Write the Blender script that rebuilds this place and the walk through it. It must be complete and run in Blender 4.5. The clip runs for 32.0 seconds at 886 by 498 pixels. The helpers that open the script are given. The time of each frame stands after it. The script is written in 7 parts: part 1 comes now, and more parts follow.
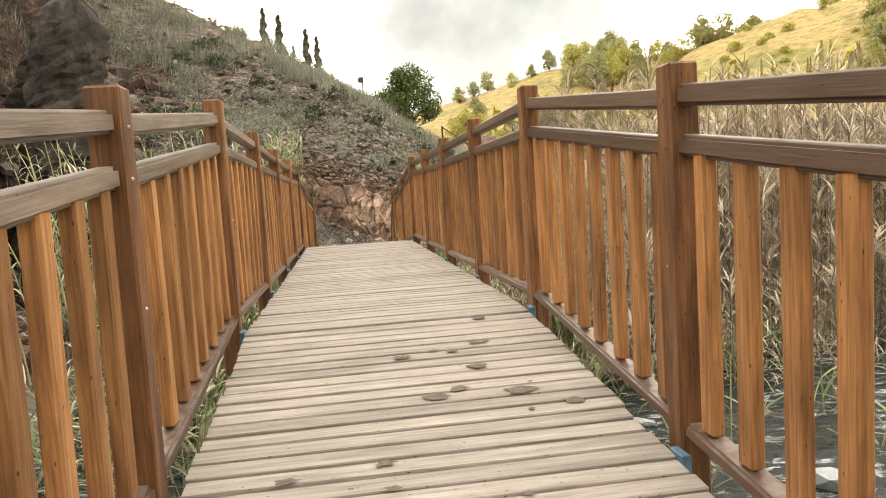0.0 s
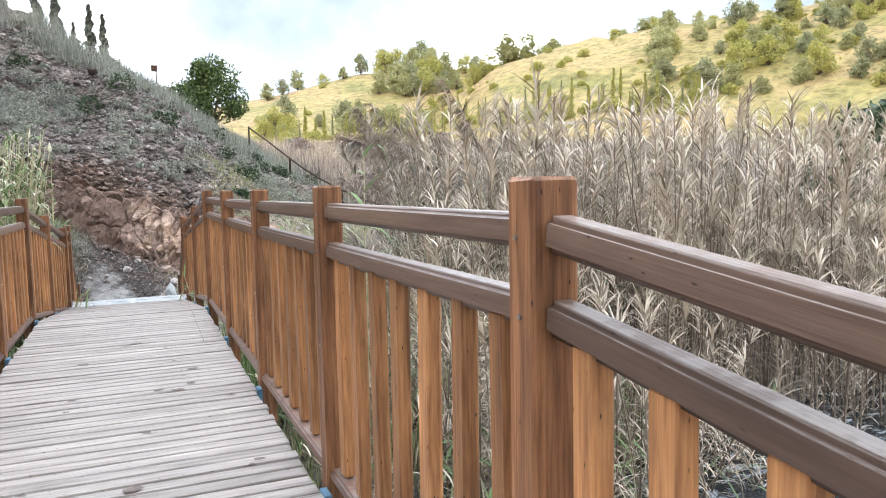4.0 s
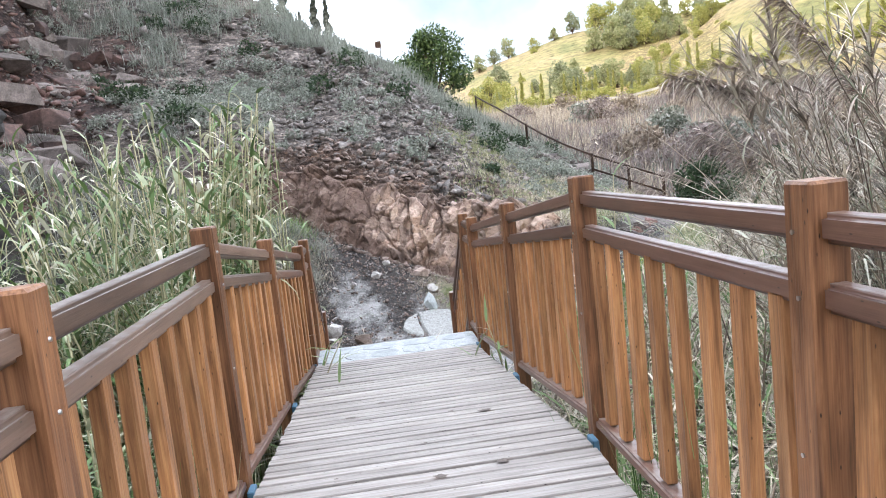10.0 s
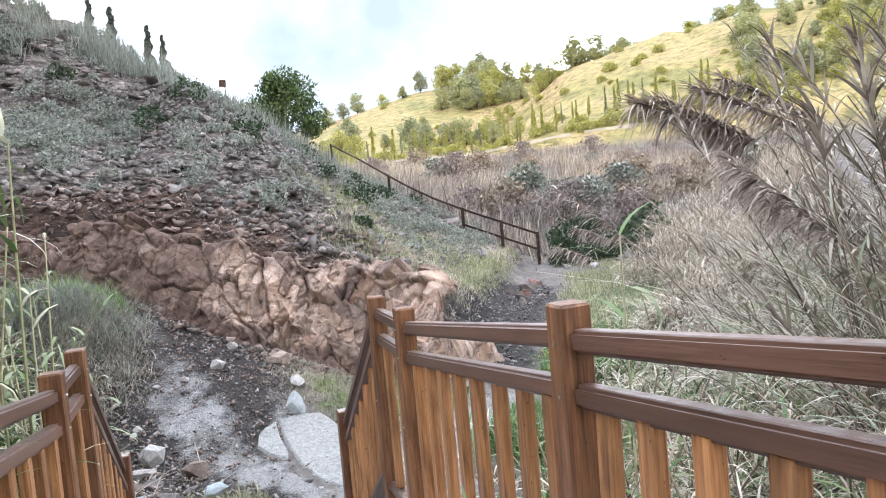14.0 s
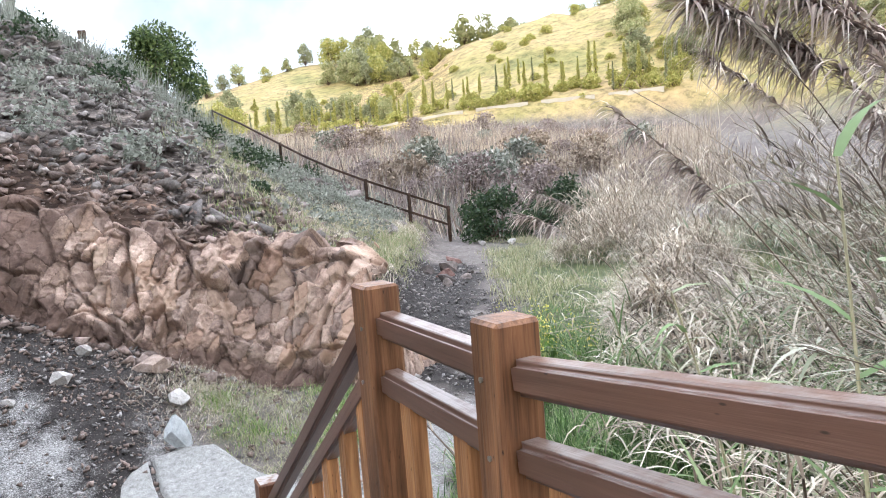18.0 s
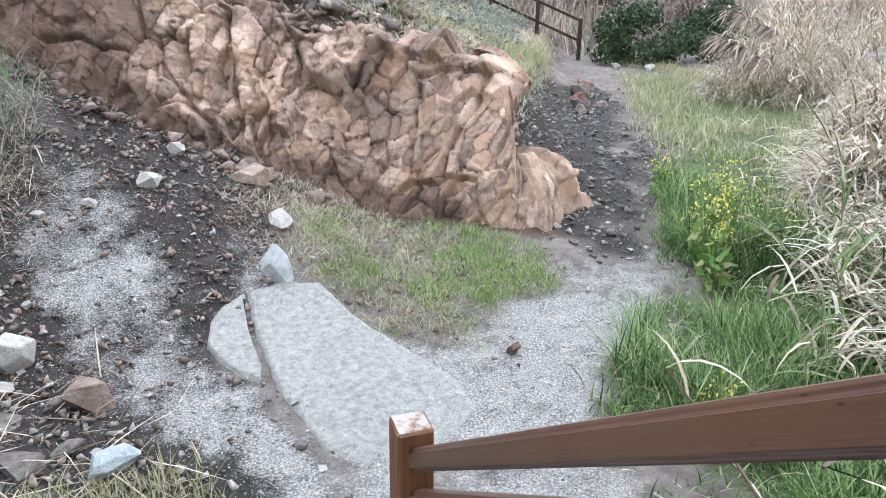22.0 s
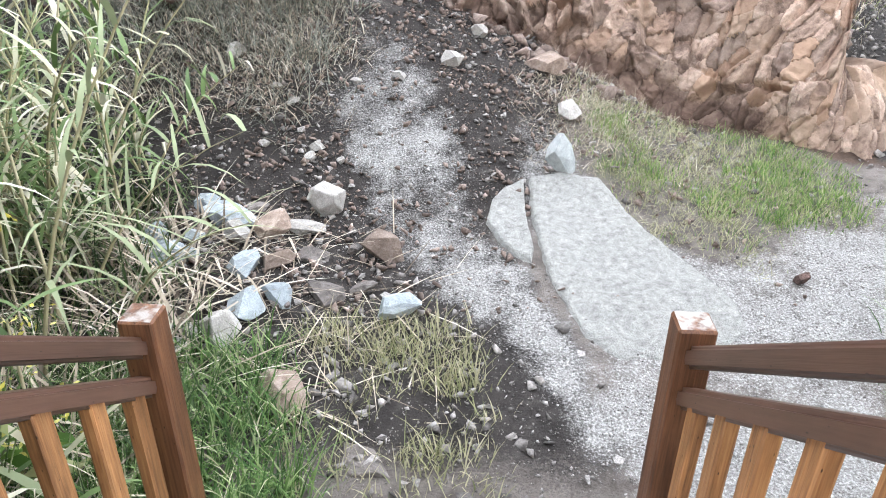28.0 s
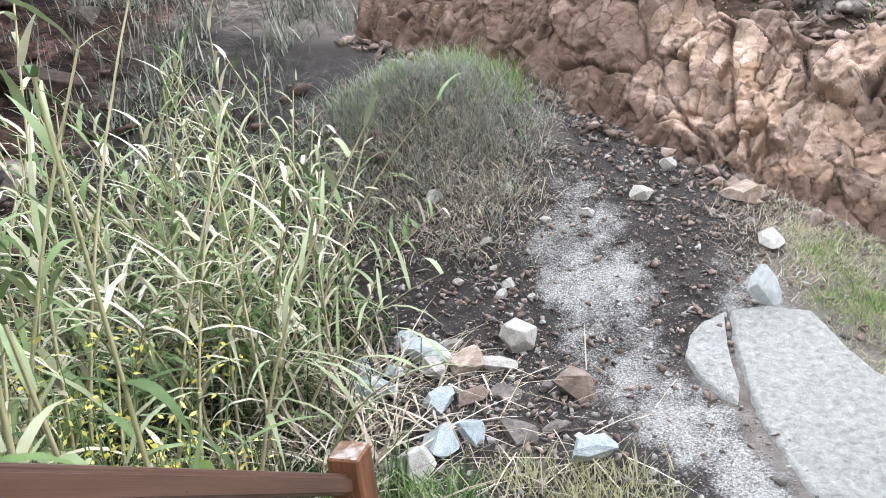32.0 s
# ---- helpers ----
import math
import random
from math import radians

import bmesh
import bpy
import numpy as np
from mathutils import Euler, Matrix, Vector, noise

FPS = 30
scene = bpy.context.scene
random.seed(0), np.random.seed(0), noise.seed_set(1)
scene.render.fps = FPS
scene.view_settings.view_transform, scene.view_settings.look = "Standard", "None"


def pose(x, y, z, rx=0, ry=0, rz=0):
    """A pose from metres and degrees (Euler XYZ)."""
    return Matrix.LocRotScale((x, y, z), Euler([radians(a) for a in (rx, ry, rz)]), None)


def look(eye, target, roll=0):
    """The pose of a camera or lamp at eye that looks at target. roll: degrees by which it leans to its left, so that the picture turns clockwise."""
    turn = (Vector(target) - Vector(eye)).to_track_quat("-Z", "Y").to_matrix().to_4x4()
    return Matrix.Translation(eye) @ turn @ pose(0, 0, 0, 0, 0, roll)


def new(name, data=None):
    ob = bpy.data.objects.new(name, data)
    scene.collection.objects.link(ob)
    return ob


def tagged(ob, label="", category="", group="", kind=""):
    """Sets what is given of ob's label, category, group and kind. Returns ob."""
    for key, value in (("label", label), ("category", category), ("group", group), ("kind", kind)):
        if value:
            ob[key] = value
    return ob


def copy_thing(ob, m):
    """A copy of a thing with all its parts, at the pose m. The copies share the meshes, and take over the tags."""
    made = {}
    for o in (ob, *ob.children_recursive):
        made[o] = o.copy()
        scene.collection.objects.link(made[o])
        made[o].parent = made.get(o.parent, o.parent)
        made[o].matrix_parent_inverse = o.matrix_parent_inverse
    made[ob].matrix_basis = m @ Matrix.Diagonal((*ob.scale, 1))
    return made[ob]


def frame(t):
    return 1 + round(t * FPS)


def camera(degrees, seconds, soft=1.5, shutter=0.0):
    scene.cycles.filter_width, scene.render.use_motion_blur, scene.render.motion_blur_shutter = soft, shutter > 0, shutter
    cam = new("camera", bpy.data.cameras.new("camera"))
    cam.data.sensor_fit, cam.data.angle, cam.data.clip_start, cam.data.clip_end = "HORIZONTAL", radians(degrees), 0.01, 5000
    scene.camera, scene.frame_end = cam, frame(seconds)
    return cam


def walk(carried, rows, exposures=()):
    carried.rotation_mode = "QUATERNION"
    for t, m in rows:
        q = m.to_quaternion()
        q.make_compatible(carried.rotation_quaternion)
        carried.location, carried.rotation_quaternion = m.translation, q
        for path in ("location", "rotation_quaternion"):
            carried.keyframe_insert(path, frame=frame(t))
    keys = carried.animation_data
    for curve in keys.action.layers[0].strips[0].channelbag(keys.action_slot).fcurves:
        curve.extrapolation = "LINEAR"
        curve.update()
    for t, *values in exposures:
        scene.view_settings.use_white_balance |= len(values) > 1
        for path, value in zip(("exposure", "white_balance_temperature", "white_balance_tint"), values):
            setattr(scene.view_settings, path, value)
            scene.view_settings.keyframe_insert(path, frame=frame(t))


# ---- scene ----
# ---- camera ----
cam = camera(63.34, 32.0, 1.0)
PATH = [
    (0, (-0.212, -2.061, 0.863), (0.326, 1.889, 0.532), -3.65),
    (0.5, (-0.213, -1.878, 0.933), (0.308, 2.084, 0.757), -0.36),
    (1, (-0.188, -1.667, 1.062), (0.551, 2.220, 0.474), -0.40),
    (1.5, (-0.196, -1.338, 1.082), (0.851, 2.493, 0.611), -1.09),
    (2, (-0.102, -0.987, 1.104), (1.535, 2.633, 0.644), -2.42),
    (2.5, (0.044, -0.639, 1.199), (1.842, 2.932, 1.088), -3.26),
    (4.5, (0.152, 1.088, 1.395), (1.599, 4.791, 0.961), -1.55),
    (5, (0.165, 1.478, 1.410), (1.480, 5.230, 0.969), -3.02),
    (5.5, (0.099, 1.802, 1.482), (0.958, 5.698, 1.195), -0.27),
    (6, (0.002, 2.189, 1.503), (0.875, 6.078, 1.170), -3.03),
    (6.5, (-0.053, 2.532, 1.493), (0.593, 6.458, 1.078), -4.81),
    (7, (-0.070, 2.936, 1.478), (0.132, 6.904, 1.020), -4.25),
    (7.5, (-0.091, 3.318, 1.484), (0.554, 7.245, 1.083), -4.70),
    (8, (-0.111, 3.700, 1.470), (0.463, 7.635, 1.035), -7.33),
    (8.5, (-0.103, 4.080, 1.492), (0.266, 8.039, 1.053), -5.74),
    (9, (-0.099, 4.464, 1.496), (0.827, 8.335, 1.100), -5.51),
    (9.5, (-0.109, 4.845, 1.497), (0.551, 8.767, 1.068), -6.09),
    (10, (-0.135, 5.235, 1.479), (0.265, 9.187, 1.009), -6.16),
    (10.5, (-0.113, 5.632, 1.494), (0.782, 9.515, 1.152), -5.95),
    (11, (-0.101, 6.029, 1.498), (0.649, 9.951, 1.251), -7.46),
    (11.5, (-0.117, 6.413, 1.492), (0.748, 10.300, 1.105), -4.78),
    (12, (-0.141, 6.797, 1.475), (1.144, 10.569, 1.133), -4.04),
    (12.5, (-0.157, 7.191, 1.466), (0.837, 11.048, 1.101), -2.34),
    (13, (-0.183, 7.585, 1.434), (0.680, 11.472, 1.052), -1.55),
    (13.5, (-0.136, 7.966, 1.463), (1.226, 11.698, 0.995), -2.83),
    (14, (-0.102, 8.347, 1.467), (1.155, 12.135, 1.214), -5.02),
    (14.5, (-0.076, 8.599, 1.452), (1.080, 12.406, 1.046), -4.30),
    (16.5, (0.004, 9.931, 1.313), (1.640, 13.553, 0.862), -5.08),
    (17, (0.091, 10.235, 1.265), (1.567, 13.937, 0.917), -4.92),
    (17.5, (0.144, 10.502, 1.235), (1.539, 14.217, 0.730), -4.20),
    (18, (0.149, 10.782, 1.222), (1.974, 14.317, 0.806), -4.42),
    (18.5, (0.227, 11.102, 1.175), (1.520, 14.863, 0.743), -5.65),
    (19, (0.254, 11.390, 1.121), (1.497, 15.148, 0.545), -2.81),
    (19.5, (0.222, 11.701, 1.085), (1.603, 15.394, 0.408), -1.85),
    (20, (0.280, 11.993, 1.029), (1.333, 15.819, 0.522), -1.02),
    (20.5, (0.299, 12.161, 1.062), (1.497, 15.929, 0.460), 1.29),
    (21, (0.292, 12.272, 1.077), (1.840, 15.785, -0.049), 2.86),
    (21.5, (0.319, 12.297, 1.107), (1.696, 15.862, -0.074), 0.65),
    (22, (0.312, 12.285, 1.110), (1.548, 15.824, -0.284), 0.71),
    (22.5, (0.293, 12.285, 1.091), (1.530, 15.737, -0.505), 2.40),
    (23, (0.273, 12.264, 1.093), (1.041, 15.821, -0.567), 0.48),
    (23.5, (0.216, 12.268, 1.048), (0.631, 15.767, -0.847), 1.63),
    (24, (0.209, 12.254, 1.051), (0.329, 15.711, -0.958), 1.58),
    (24.5, (0.206, 12.250, 1.051), (0.156, 15.713, -0.951), 2.03),
    (25, (0.211, 12.251, 1.051), (0.125, 15.732, -0.918), 1.60),
    (25.5, (0.205, 12.256, 1.058), (0.112, 15.770, -0.850), 0.56),
    (27.5, (0.195, 12.256, 1.050), (0.032, 15.765, -0.862), 0.29),
    (28, (0.194, 12.250, 1.056), (-0.004, 15.765, -0.844), 0.35),
    (28.5, (0.200, 12.245, 1.054), (-0.048, 15.772, -0.816), 0.34),
    (29, (0.194, 12.242, 1.063), (-0.210, 15.803, -0.714), -1.23),
    (29.5, (0.192, 12.243, 1.073), (-0.214, 15.824, -0.662), -2.04),
    (30, (0.209, 12.220, 1.094), (-0.427, 15.830, -0.508), -4.34),
    (30.5, (0.196, 12.217, 1.106), (-0.721, 15.869, -0.243), -5.16),
    (31, (0.190, 12.206, 1.112), (-1.091, 15.824, -0.015), -5.82),
    (31.5, (0.184, 12.210, 1.108), (-1.205, 15.804, 0.033), -5.97),
    (32, (0.193, 12.210, 1.116), (-1.040, 15.828, -0.063), -6.50),
]
EXPOSURES = [(0, 0.33, 8200, 10), (1, 0.45, 6450, 11), (2, 0.5, 6000, 11), (7, 0.55, 5850, 12), (11, 0.6, 5750, 12), (16, 0.55, 5750, 13), (20, 0.68, 5850, 12), (22, 0.68, 5750, 10), (24, 0.82, 5950, 11), (32, 0.88, 6000, 11)]
walk(cam, [(t, look(e, g, r)) for t, e, g, r in PATH], EXPOSURES)

# ---- sky, sun ----
SUN_AZ, SUN_EL = radians(212), radians(13)
world = bpy.data.worlds.new("sky")
scene.world = world
world.use_nodes = True
wn, wl = world.node_tree.nodes, world.node_tree.links
bg = wn["Background"]
skyt = wn.new("ShaderNodeTexSky")
skyt.sky_type = "NISHITA"
skyt.sun_disc = False
skyt.sun_elevation, skyt.sun_rotation = SUN_EL, SUN_AZ
skyt.air_density, skyt.dust_density = 1.0, 2.0
skg = wn.new("ShaderNodeVectorMath")
skg.operation = "SCALE"
skg.inputs["Scale"].default_value = 0.1
wl.new(skyt.outputs[0], skg.inputs[0])
cld = wn.new("ShaderNodeTexNoise")
cld.noise_dimensions = "4D"
cld.inputs["W"].default_value = 5.1
cld.inputs["Scale"].default_value, cld.inputs["Detail"].default_value, cld.inputs["Roughness"].default_value = 3.6, 6.0, 0.52
cramp = wn.new("ShaderNodeValToRGB")
els = cramp.color_ramp.elements
els.new(0.5)
els.new(0.6)
for e_, (p_, c_) in zip(els, ((0.38, (0.085, 0.092, 0.10)), (0.48, (0.13, 0.138, 0.148)), (0.55, (0.50, 0.51, 0.52)), (0.62, (1.2, 1.2, 1.2)))):
    e_.position, e_.color = p_, (*c_, 1)
wl.new(cld.outputs["Fac"], cramp.inputs[0])
cmix = wn.new("ShaderNodeMix")
cmix.data_type = "RGBA"
cmix.inputs["Factor"].default_value = 0.95
wl.new(skg.outputs[0], cmix.inputs["A"])
wl.new(cramp.outputs[0], cmix.inputs["B"])
wl.new(cmix.outputs["Result"], bg.inputs["Color"])
bg.inputs["Strength"].default_value = 6.0

sun = new("sun", bpy.data.lights.new("sun", "SUN"))
sun.data.energy, sun.data.angle, sun.data.color = 1.6, radians(0.6), (1.0, 0.86, 0.62)
sdir = Vector((math.sin(SUN_AZ) * math.cos(SUN_EL), math.cos(SUN_AZ) * math.cos(SUN_EL), math.sin(SUN_EL)))
sun.rotation_euler = sdir.to_track_quat("Z", "Y").to_euler()


# ---- materials ----
def material(name, rough=0.8, metal=0.0, spec=0.3):
    m = bpy.data.materials.new(name)
    m.use_nodes = True
    b = m.node_tree.nodes["Principled BSDF"]
    b.inputs["Roughness"].default_value, b.inputs["Metallic"].default_value = rough, metal
    b.inputs["Specular IOR Level"].default_value = spec
    return m, m.node_tree.nodes, m.node_tree.links, b


def noise_tex(n, l, vec, scale, detail=4.0, rough=0.6, stretch=None, dist=0.0):
    if stretch:
        mp = n.new("ShaderNodeMapping")
        mp.inputs["Scale"].default_value = stretch
        l.new(vec, mp.inputs["Vector"])
        vec = mp.outputs["Vector"]
    t = n.new("ShaderNodeTexNoise")
    t.inputs["Scale"].default_value, t.inputs["Detail"].default_value, t.inputs["Roughness"].default_value = scale, detail, rough
    t.inputs["Distortion"].default_value = dist
    l.new(vec, t.inputs["Vector"])
    return t.outputs["Fac"]


def ramp(n, l, fac, stops):
    r = n.new("ShaderNodeValToRGB")
    els = r.color_ramp.elements
    while len(els) < len(stops):
        els.new(0.5)
    for e, (p, c) in zip(els, stops):
        e.position, e.color = p, (*c, 1) if len(c) == 3 else c
    l.new(fac, r.inputs[0])
    return r.outputs[0]


def mixc(n, l, fac, a, b, mode="MIX"):
    m = n.new("ShaderNodeMix")
    m.data_type, m.blend_type = "RGBA", mode
    for sock, v in (("Factor", fac), ("A", a), ("B", b)):
        if isinstance(v, (int, float)):
            m.inputs[sock].default_value = v
        elif isinstance(v, tuple):
            m.inputs[sock].default_value = (*v, 1)
        else:
            l.new(v, m.inputs[sock])
    return m.outputs["Result"]


def maths(n, l, op, a, b=None, c=None):
    m = n.new("ShaderNodeMath")
    m.operation = op
    for i, v in enumerate((a, b, c)):
        if v is None:
            continue
        if isinstance(v, (int, float)):
            m.inputs[i].default_value = v
        else:
            l.new(v, m.inputs[i])
    return m.outputs[0]


def bump(n, l, b, height, strength=0.4, dist=0.01):
    k = n.new("ShaderNodeBump")
    k.inputs["Strength"].default_value, k.inputs["Distance"].default_value = strength, dist
    l.new(height, k.inputs["Height"])
    l.new(k.outputs[0], b.inputs["Normal"])


def coords(n, kind="Object"):
    return n.new("ShaderNodeTexCoord").outputs[kind]


def obj_random(n):
    return n.new("ShaderNodeObjectInfo").outputs["Random"]


def island_random(n):
    return n.new("ShaderNodeNewGeometry").outputs["Random Per Island"]


def wood_material(name, dark, mid, light, axis, rough=0.5, spec=0.35, knots=True, vary=0.5, worn=0.0, blotchy=0.9):
    """Stained softwood with streaks along one local axis, knots and a tone of its own for each piece."""
    m, n, l, b = material(name, rough, 0, spec)
    co = coords(n)
    add = n.new("ShaderNodeVectorMath")
    add.operation = "ADD"
    rnd = obj_random(n)
    cx = n.new("ShaderNodeCombineXYZ")
    for i in range(3):
        l.new(maths(n, l, "MULTIPLY", rnd, 37.0 + 11 * i), cx.inputs[i])
    l.new(co, add.inputs[0])
    l.new(cx.outputs[0], add.inputs[1])
    v = add.outputs[0]
    st = [14.0, 14.0, 14.0]
    st[axis] = 0.9
    streak = noise_tex(n, l, v, 3.2, 6, 0.65, tuple(st), 0.35)
    st2 = [60.0, 60.0, 60.0]
    st2[axis] = 1.5
    fine = noise_tex(n, l, v, 2.5, 3, 0.6, tuple(st2))
    col = ramp(n, l, streak, [(0.30, dark), (0.5, mid), (0.70, light)])
    col = mixc(n, l, 0.35, col, ramp(n, l, fine, [(0.3, dark), (0.65, light)]))
    big = noise_tex(n, l, v, 2.0, 3, 0.5)
    col = mixc(n, l, maths(n, l, "MULTIPLY", big, 0.45), col, dark)
    st4 = [7.0, 7.0, 7.0]
    st4[axis] = 1.3
    blotch = ramp(n, l, noise_tex(n, l, v, 1.7, 4, 0.6, tuple(st4), 0.3), [(0.32, (0.5, 0.48, 0.46)), (0.5, (0.95, 0.95, 0.95)), (0.68, (1.22, 1.2, 1.16))])
    col = mixc(n, l, blotchy, col, mixc(n, l, 1.0, col, blotch, "MULTIPLY"))
    tone = maths(n, l, "ADD", maths(n, l, "MULTIPLY", rnd, vary), 0.97 - vary / 2)
    hs = n.new("ShaderNodeHueSaturation")
    l.new(col, hs.inputs["Color"])
    l.new(tone, hs.inputs["Value"])
    col = hs.outputs[0]
    if knots:
        vo = n.new("ShaderNodeTexVoronoi")
        mp = n.new("ShaderNodeMapping")
        s3 = [9.0, 9.0, 9.0]
        s3[axis] = 3.0
        mp.inputs["Scale"].default_value = s3
        l.new(v, mp.inputs[0])
        l.new(mp.outputs[0], vo.inputs["Vector"])
        kn = ramp(n, l, vo.outputs["Distance"], [(0.05, (1, 1, 1)), (0.11, (0, 0, 0))])
        col = mixc(n, l, kn, col, tuple(c * 0.35 for c in dark))
    # Upward faces paler: wear on posts, wear with painted sky sheen on rails.
    if worn:
        sep = n.new("ShaderNodeSeparateXYZ")
        l.new(n.new("ShaderNodeNewGeometry").outputs["Normal"], sep.inputs[0])
        up = maths(n, l, "GREATER_THAN", sep.outputs[2], 0.9)
        patch = ramp(n, l, noise_tex(n, l, v, 17.0, 3, 0.6), [(0.42, (0, 0, 0)), (0.56, (1, 1, 1))])
        col = mixc(n, l, maths(n, l, "MULTIPLY", up, maths(n, l, "MULTIPLY", patch, worn)), col, (0.36, 0.33, 0.30))
    l.new(col, b.inputs["Base Color"])
    bump(n, l, b, fine, 0.35, 0.004)
    return m


M_POST = wood_material("stained_post_wood", (0.065, 0.026, 0.012), (0.235, 0.104, 0.044), (0.47, 0.235, 0.108), 2, worn=0.12)
M_POSTWORN = wood_material("stained_newel_wood", (0.06, 0.024, 0.012), (0.17, 0.070, 0.032), (0.33, 0.155, 0.072), 2, worn=0.85)
M_BALUSTER = wood_material("stained_baluster_wood", (0.12, 0.05, 0.021), (0.42, 0.188, 0.070), (0.65, 0.35, 0.148), 2)
M_RAIL = wood_material("dark_stained_rail_wood", (0.092, 0.046, 0.030), (0.125, 0.064, 0.042), (0.165, 0.090, 0.062), 1, 0.36, 0.6, worn=0.3, blotchy=0.45)
M_RAILMID = wood_material("greyed_rail_wood", (0.10, 0.064, 0.047), (0.155, 0.100, 0.070), (0.22, 0.15, 0.108), 1, 0.4, 0.5, worn=0.3, blotchy=0.5)
# Palest left rails: weathering plus grey sky sheen put into the wood colour.
M_RAILPALE = wood_material("weathered_sky_sheen_rail_wood", (0.12, 0.085, 0.066), (0.25, 0.195, 0.16), (0.37, 0.305, 0.26), 1, 0.42, 0.5)
M_DECK = wood_material("weathered_deck_wood", (0.19, 0.163, 0.145), (0.39, 0.354, 0.322), (0.54, 0.50, 0.463), 0, 0.7, 0.3, True, 0.22, 0.0, 0.45)
M_FENCE = wood_material("dark_fence_wood", (0.03, 0.018, 0.012), (0.06, 0.035, 0.022), (0.10, 0.06, 0.04), 0, 0.7, 0.2, False)


def stone_material(name, stops, scale=6.0, rough=0.85, bstr=0.6, per_object=True, spec=0.25, vary=0.6, pale=None, soil=None):
    m, n, l, b = material(name, rough, 0, spec)
    co = coords(n)
    rnd = obj_random(n) if per_object else island_random(n)
    cx = n.new("ShaderNodeCombineXYZ")
    for i in range(3):
        l.new(maths(n, l, "MULTIPLY", rnd, 23.0 + 7 * i), cx.inputs[i])
    add = n.new("ShaderNodeVectorMath")
    add.operation = "ADD"
    l.new(co, add.inputs[0])
    l.new(cx.outputs[0], add.inputs[1])
    v = add.outputs[0]
    a = noise_tex(n, l, v, scale, 8, 0.7, None, 0.4)
    f = noise_tex(n, l, v, scale * 9, 4, 0.7)
    col = ramp(n, l, a, stops)
    col = mixc(n, l, 0.5, col, ramp(n, l, f, [(0.3, (0.25, 0.25, 0.25)), (0.7, (0.85, 0.85, 0.85))]), "OVERLAY")
    hs = n.new("ShaderNodeHueSaturation")
    l.new(col, hs.inputs["Color"])
    l.new(maths(n, l, "ADD", maths(n, l, "MULTIPLY", rnd, vary), 1 - vary / 2), hs.inputs["Value"])
    col = hs.outputs[0]
    if pale:
        pick = maths(n, l, "FRACT", maths(n, l, "MULTIPLY", rnd, 7.31))
        col = mixc(n, l, ramp(n, l, pick, [(0.45, (0, 0, 0)), (0.95, (0.5, 0.5, 0.5))]), col, pale)
    if pale:
        for times, edge, tint in ((13.7, 0.70, (0.15, 0.115, 0.10)), (29.3, 0.80, (0.36, 0.215, 0.135))):
            other = maths(n, l, "FRACT", maths(n, l, "MULTIPLY", rnd, times))
            col = mixc(n, l, ramp(n, l, maths(n, l, "ADD", other, maths(n, l, "MULTIPLY", maths(n, l, "SUBTRACT", a, 0.5), 0.5)), [(edge, (0, 0, 0)), (0.98, (0.5, 0.5, 0.5))]), col, tint)
    if soil:
        cover = n.new("ShaderNodeAttribute")
        cover.attribute_name = "soil"
        amount = ramp(n, l, maths(n, l, "ADD", cover.outputs["Fac"], maths(n, l, "MULTIPLY", maths(n, l, "SUBTRACT", f, 0.5), 1.3)), [(0.3, (0, 0, 0)), (0.75, (0.85, 0.85, 0.85))])
        col = mixc(n, l, amount, col, ramp(n, l, a, soil))
    l.new(col, b.inputs["Base Color"])
    hsum = maths(n, l, "ADD", a, maths(n, l, "MULTIPLY", f, 0.4))
    bump(n, l, b, hsum, bstr, 0.03)
    return m


REDSTOPS = [(0.26, (0.08, 0.052, 0.042)), (0.40, (0.195, 0.134, 0.105)), (0.50, (0.35, 0.25, 0.195)), (0.60, (0.48, 0.362, 0.288)), (0.74, (0.60, 0.48, 0.395))]
SOILSTOPS = [(0.30, (0.05, 0.030, 0.023)), (0.5, (0.115, 0.072, 0.055)), (0.7, (0.21, 0.142, 0.112))]
M_REDROCK = stone_material("red_brown_bedrock", REDSTOPS, 3.0, 0.85, 0.9, True, 0.25, 0.7, (0.52, 0.37, 0.26), SOILSTOPS)
M_REDCHIP = stone_material("red_brown_chips", REDSTOPS, 4.0, 0.85, 0.7, False, 0.25, 0.6, (0.46, 0.32, 0.225), SOILSTOPS)
M_RUBBLE = stone_material("brown_rubble", [(0.30, (0.088, 0.064, 0.054)), (0.5, (0.205, 0.155, 0.13)), (0.7, (0.36, 0.285, 0.245))], 5.0, 0.9, 0.6, False, 0.2, 0.8)
M_HILLSTONE = stone_material("mixed_hill_stone", [(0.28, (0.06, 0.052, 0.046)), (0.45, (0.165, 0.145, 0.13)), (0.6, (0.275, 0.245, 0.225)), (0.75, (0.40, 0.36, 0.325))], 4.0, 0.9, 0.6, False, 0.2, 0.9)
M_LEDGE = stone_material("dark_ledge_rock", [(0.28, (0.05, 0.041, 0.036)), (0.45, (0.12, 0.10, 0.088)), (0.6, (0.20, 0.165, 0.148)), (0.75, (0.32, 0.275, 0.25))], 3.0, 0.9, 0.8, False, 0.2, 0.9)
M_GREYCLIFF = stone_material("smooth_grey_cliff", [(0.3, (0.014, 0.013, 0.012)), (0.5, (0.04, 0.035, 0.032)), (0.7, (0.095, 0.078, 0.068))], 1.6, 0.85, 0.9)
M_REDBOULDER = stone_material("reddish_boulder", [(0.3, (0.10, 0.055, 0.045)), (0.5, (0.21, 0.125, 0.105)), (0.7, (0.32, 0.21, 0.18))], 3, 0.85, 0.7)
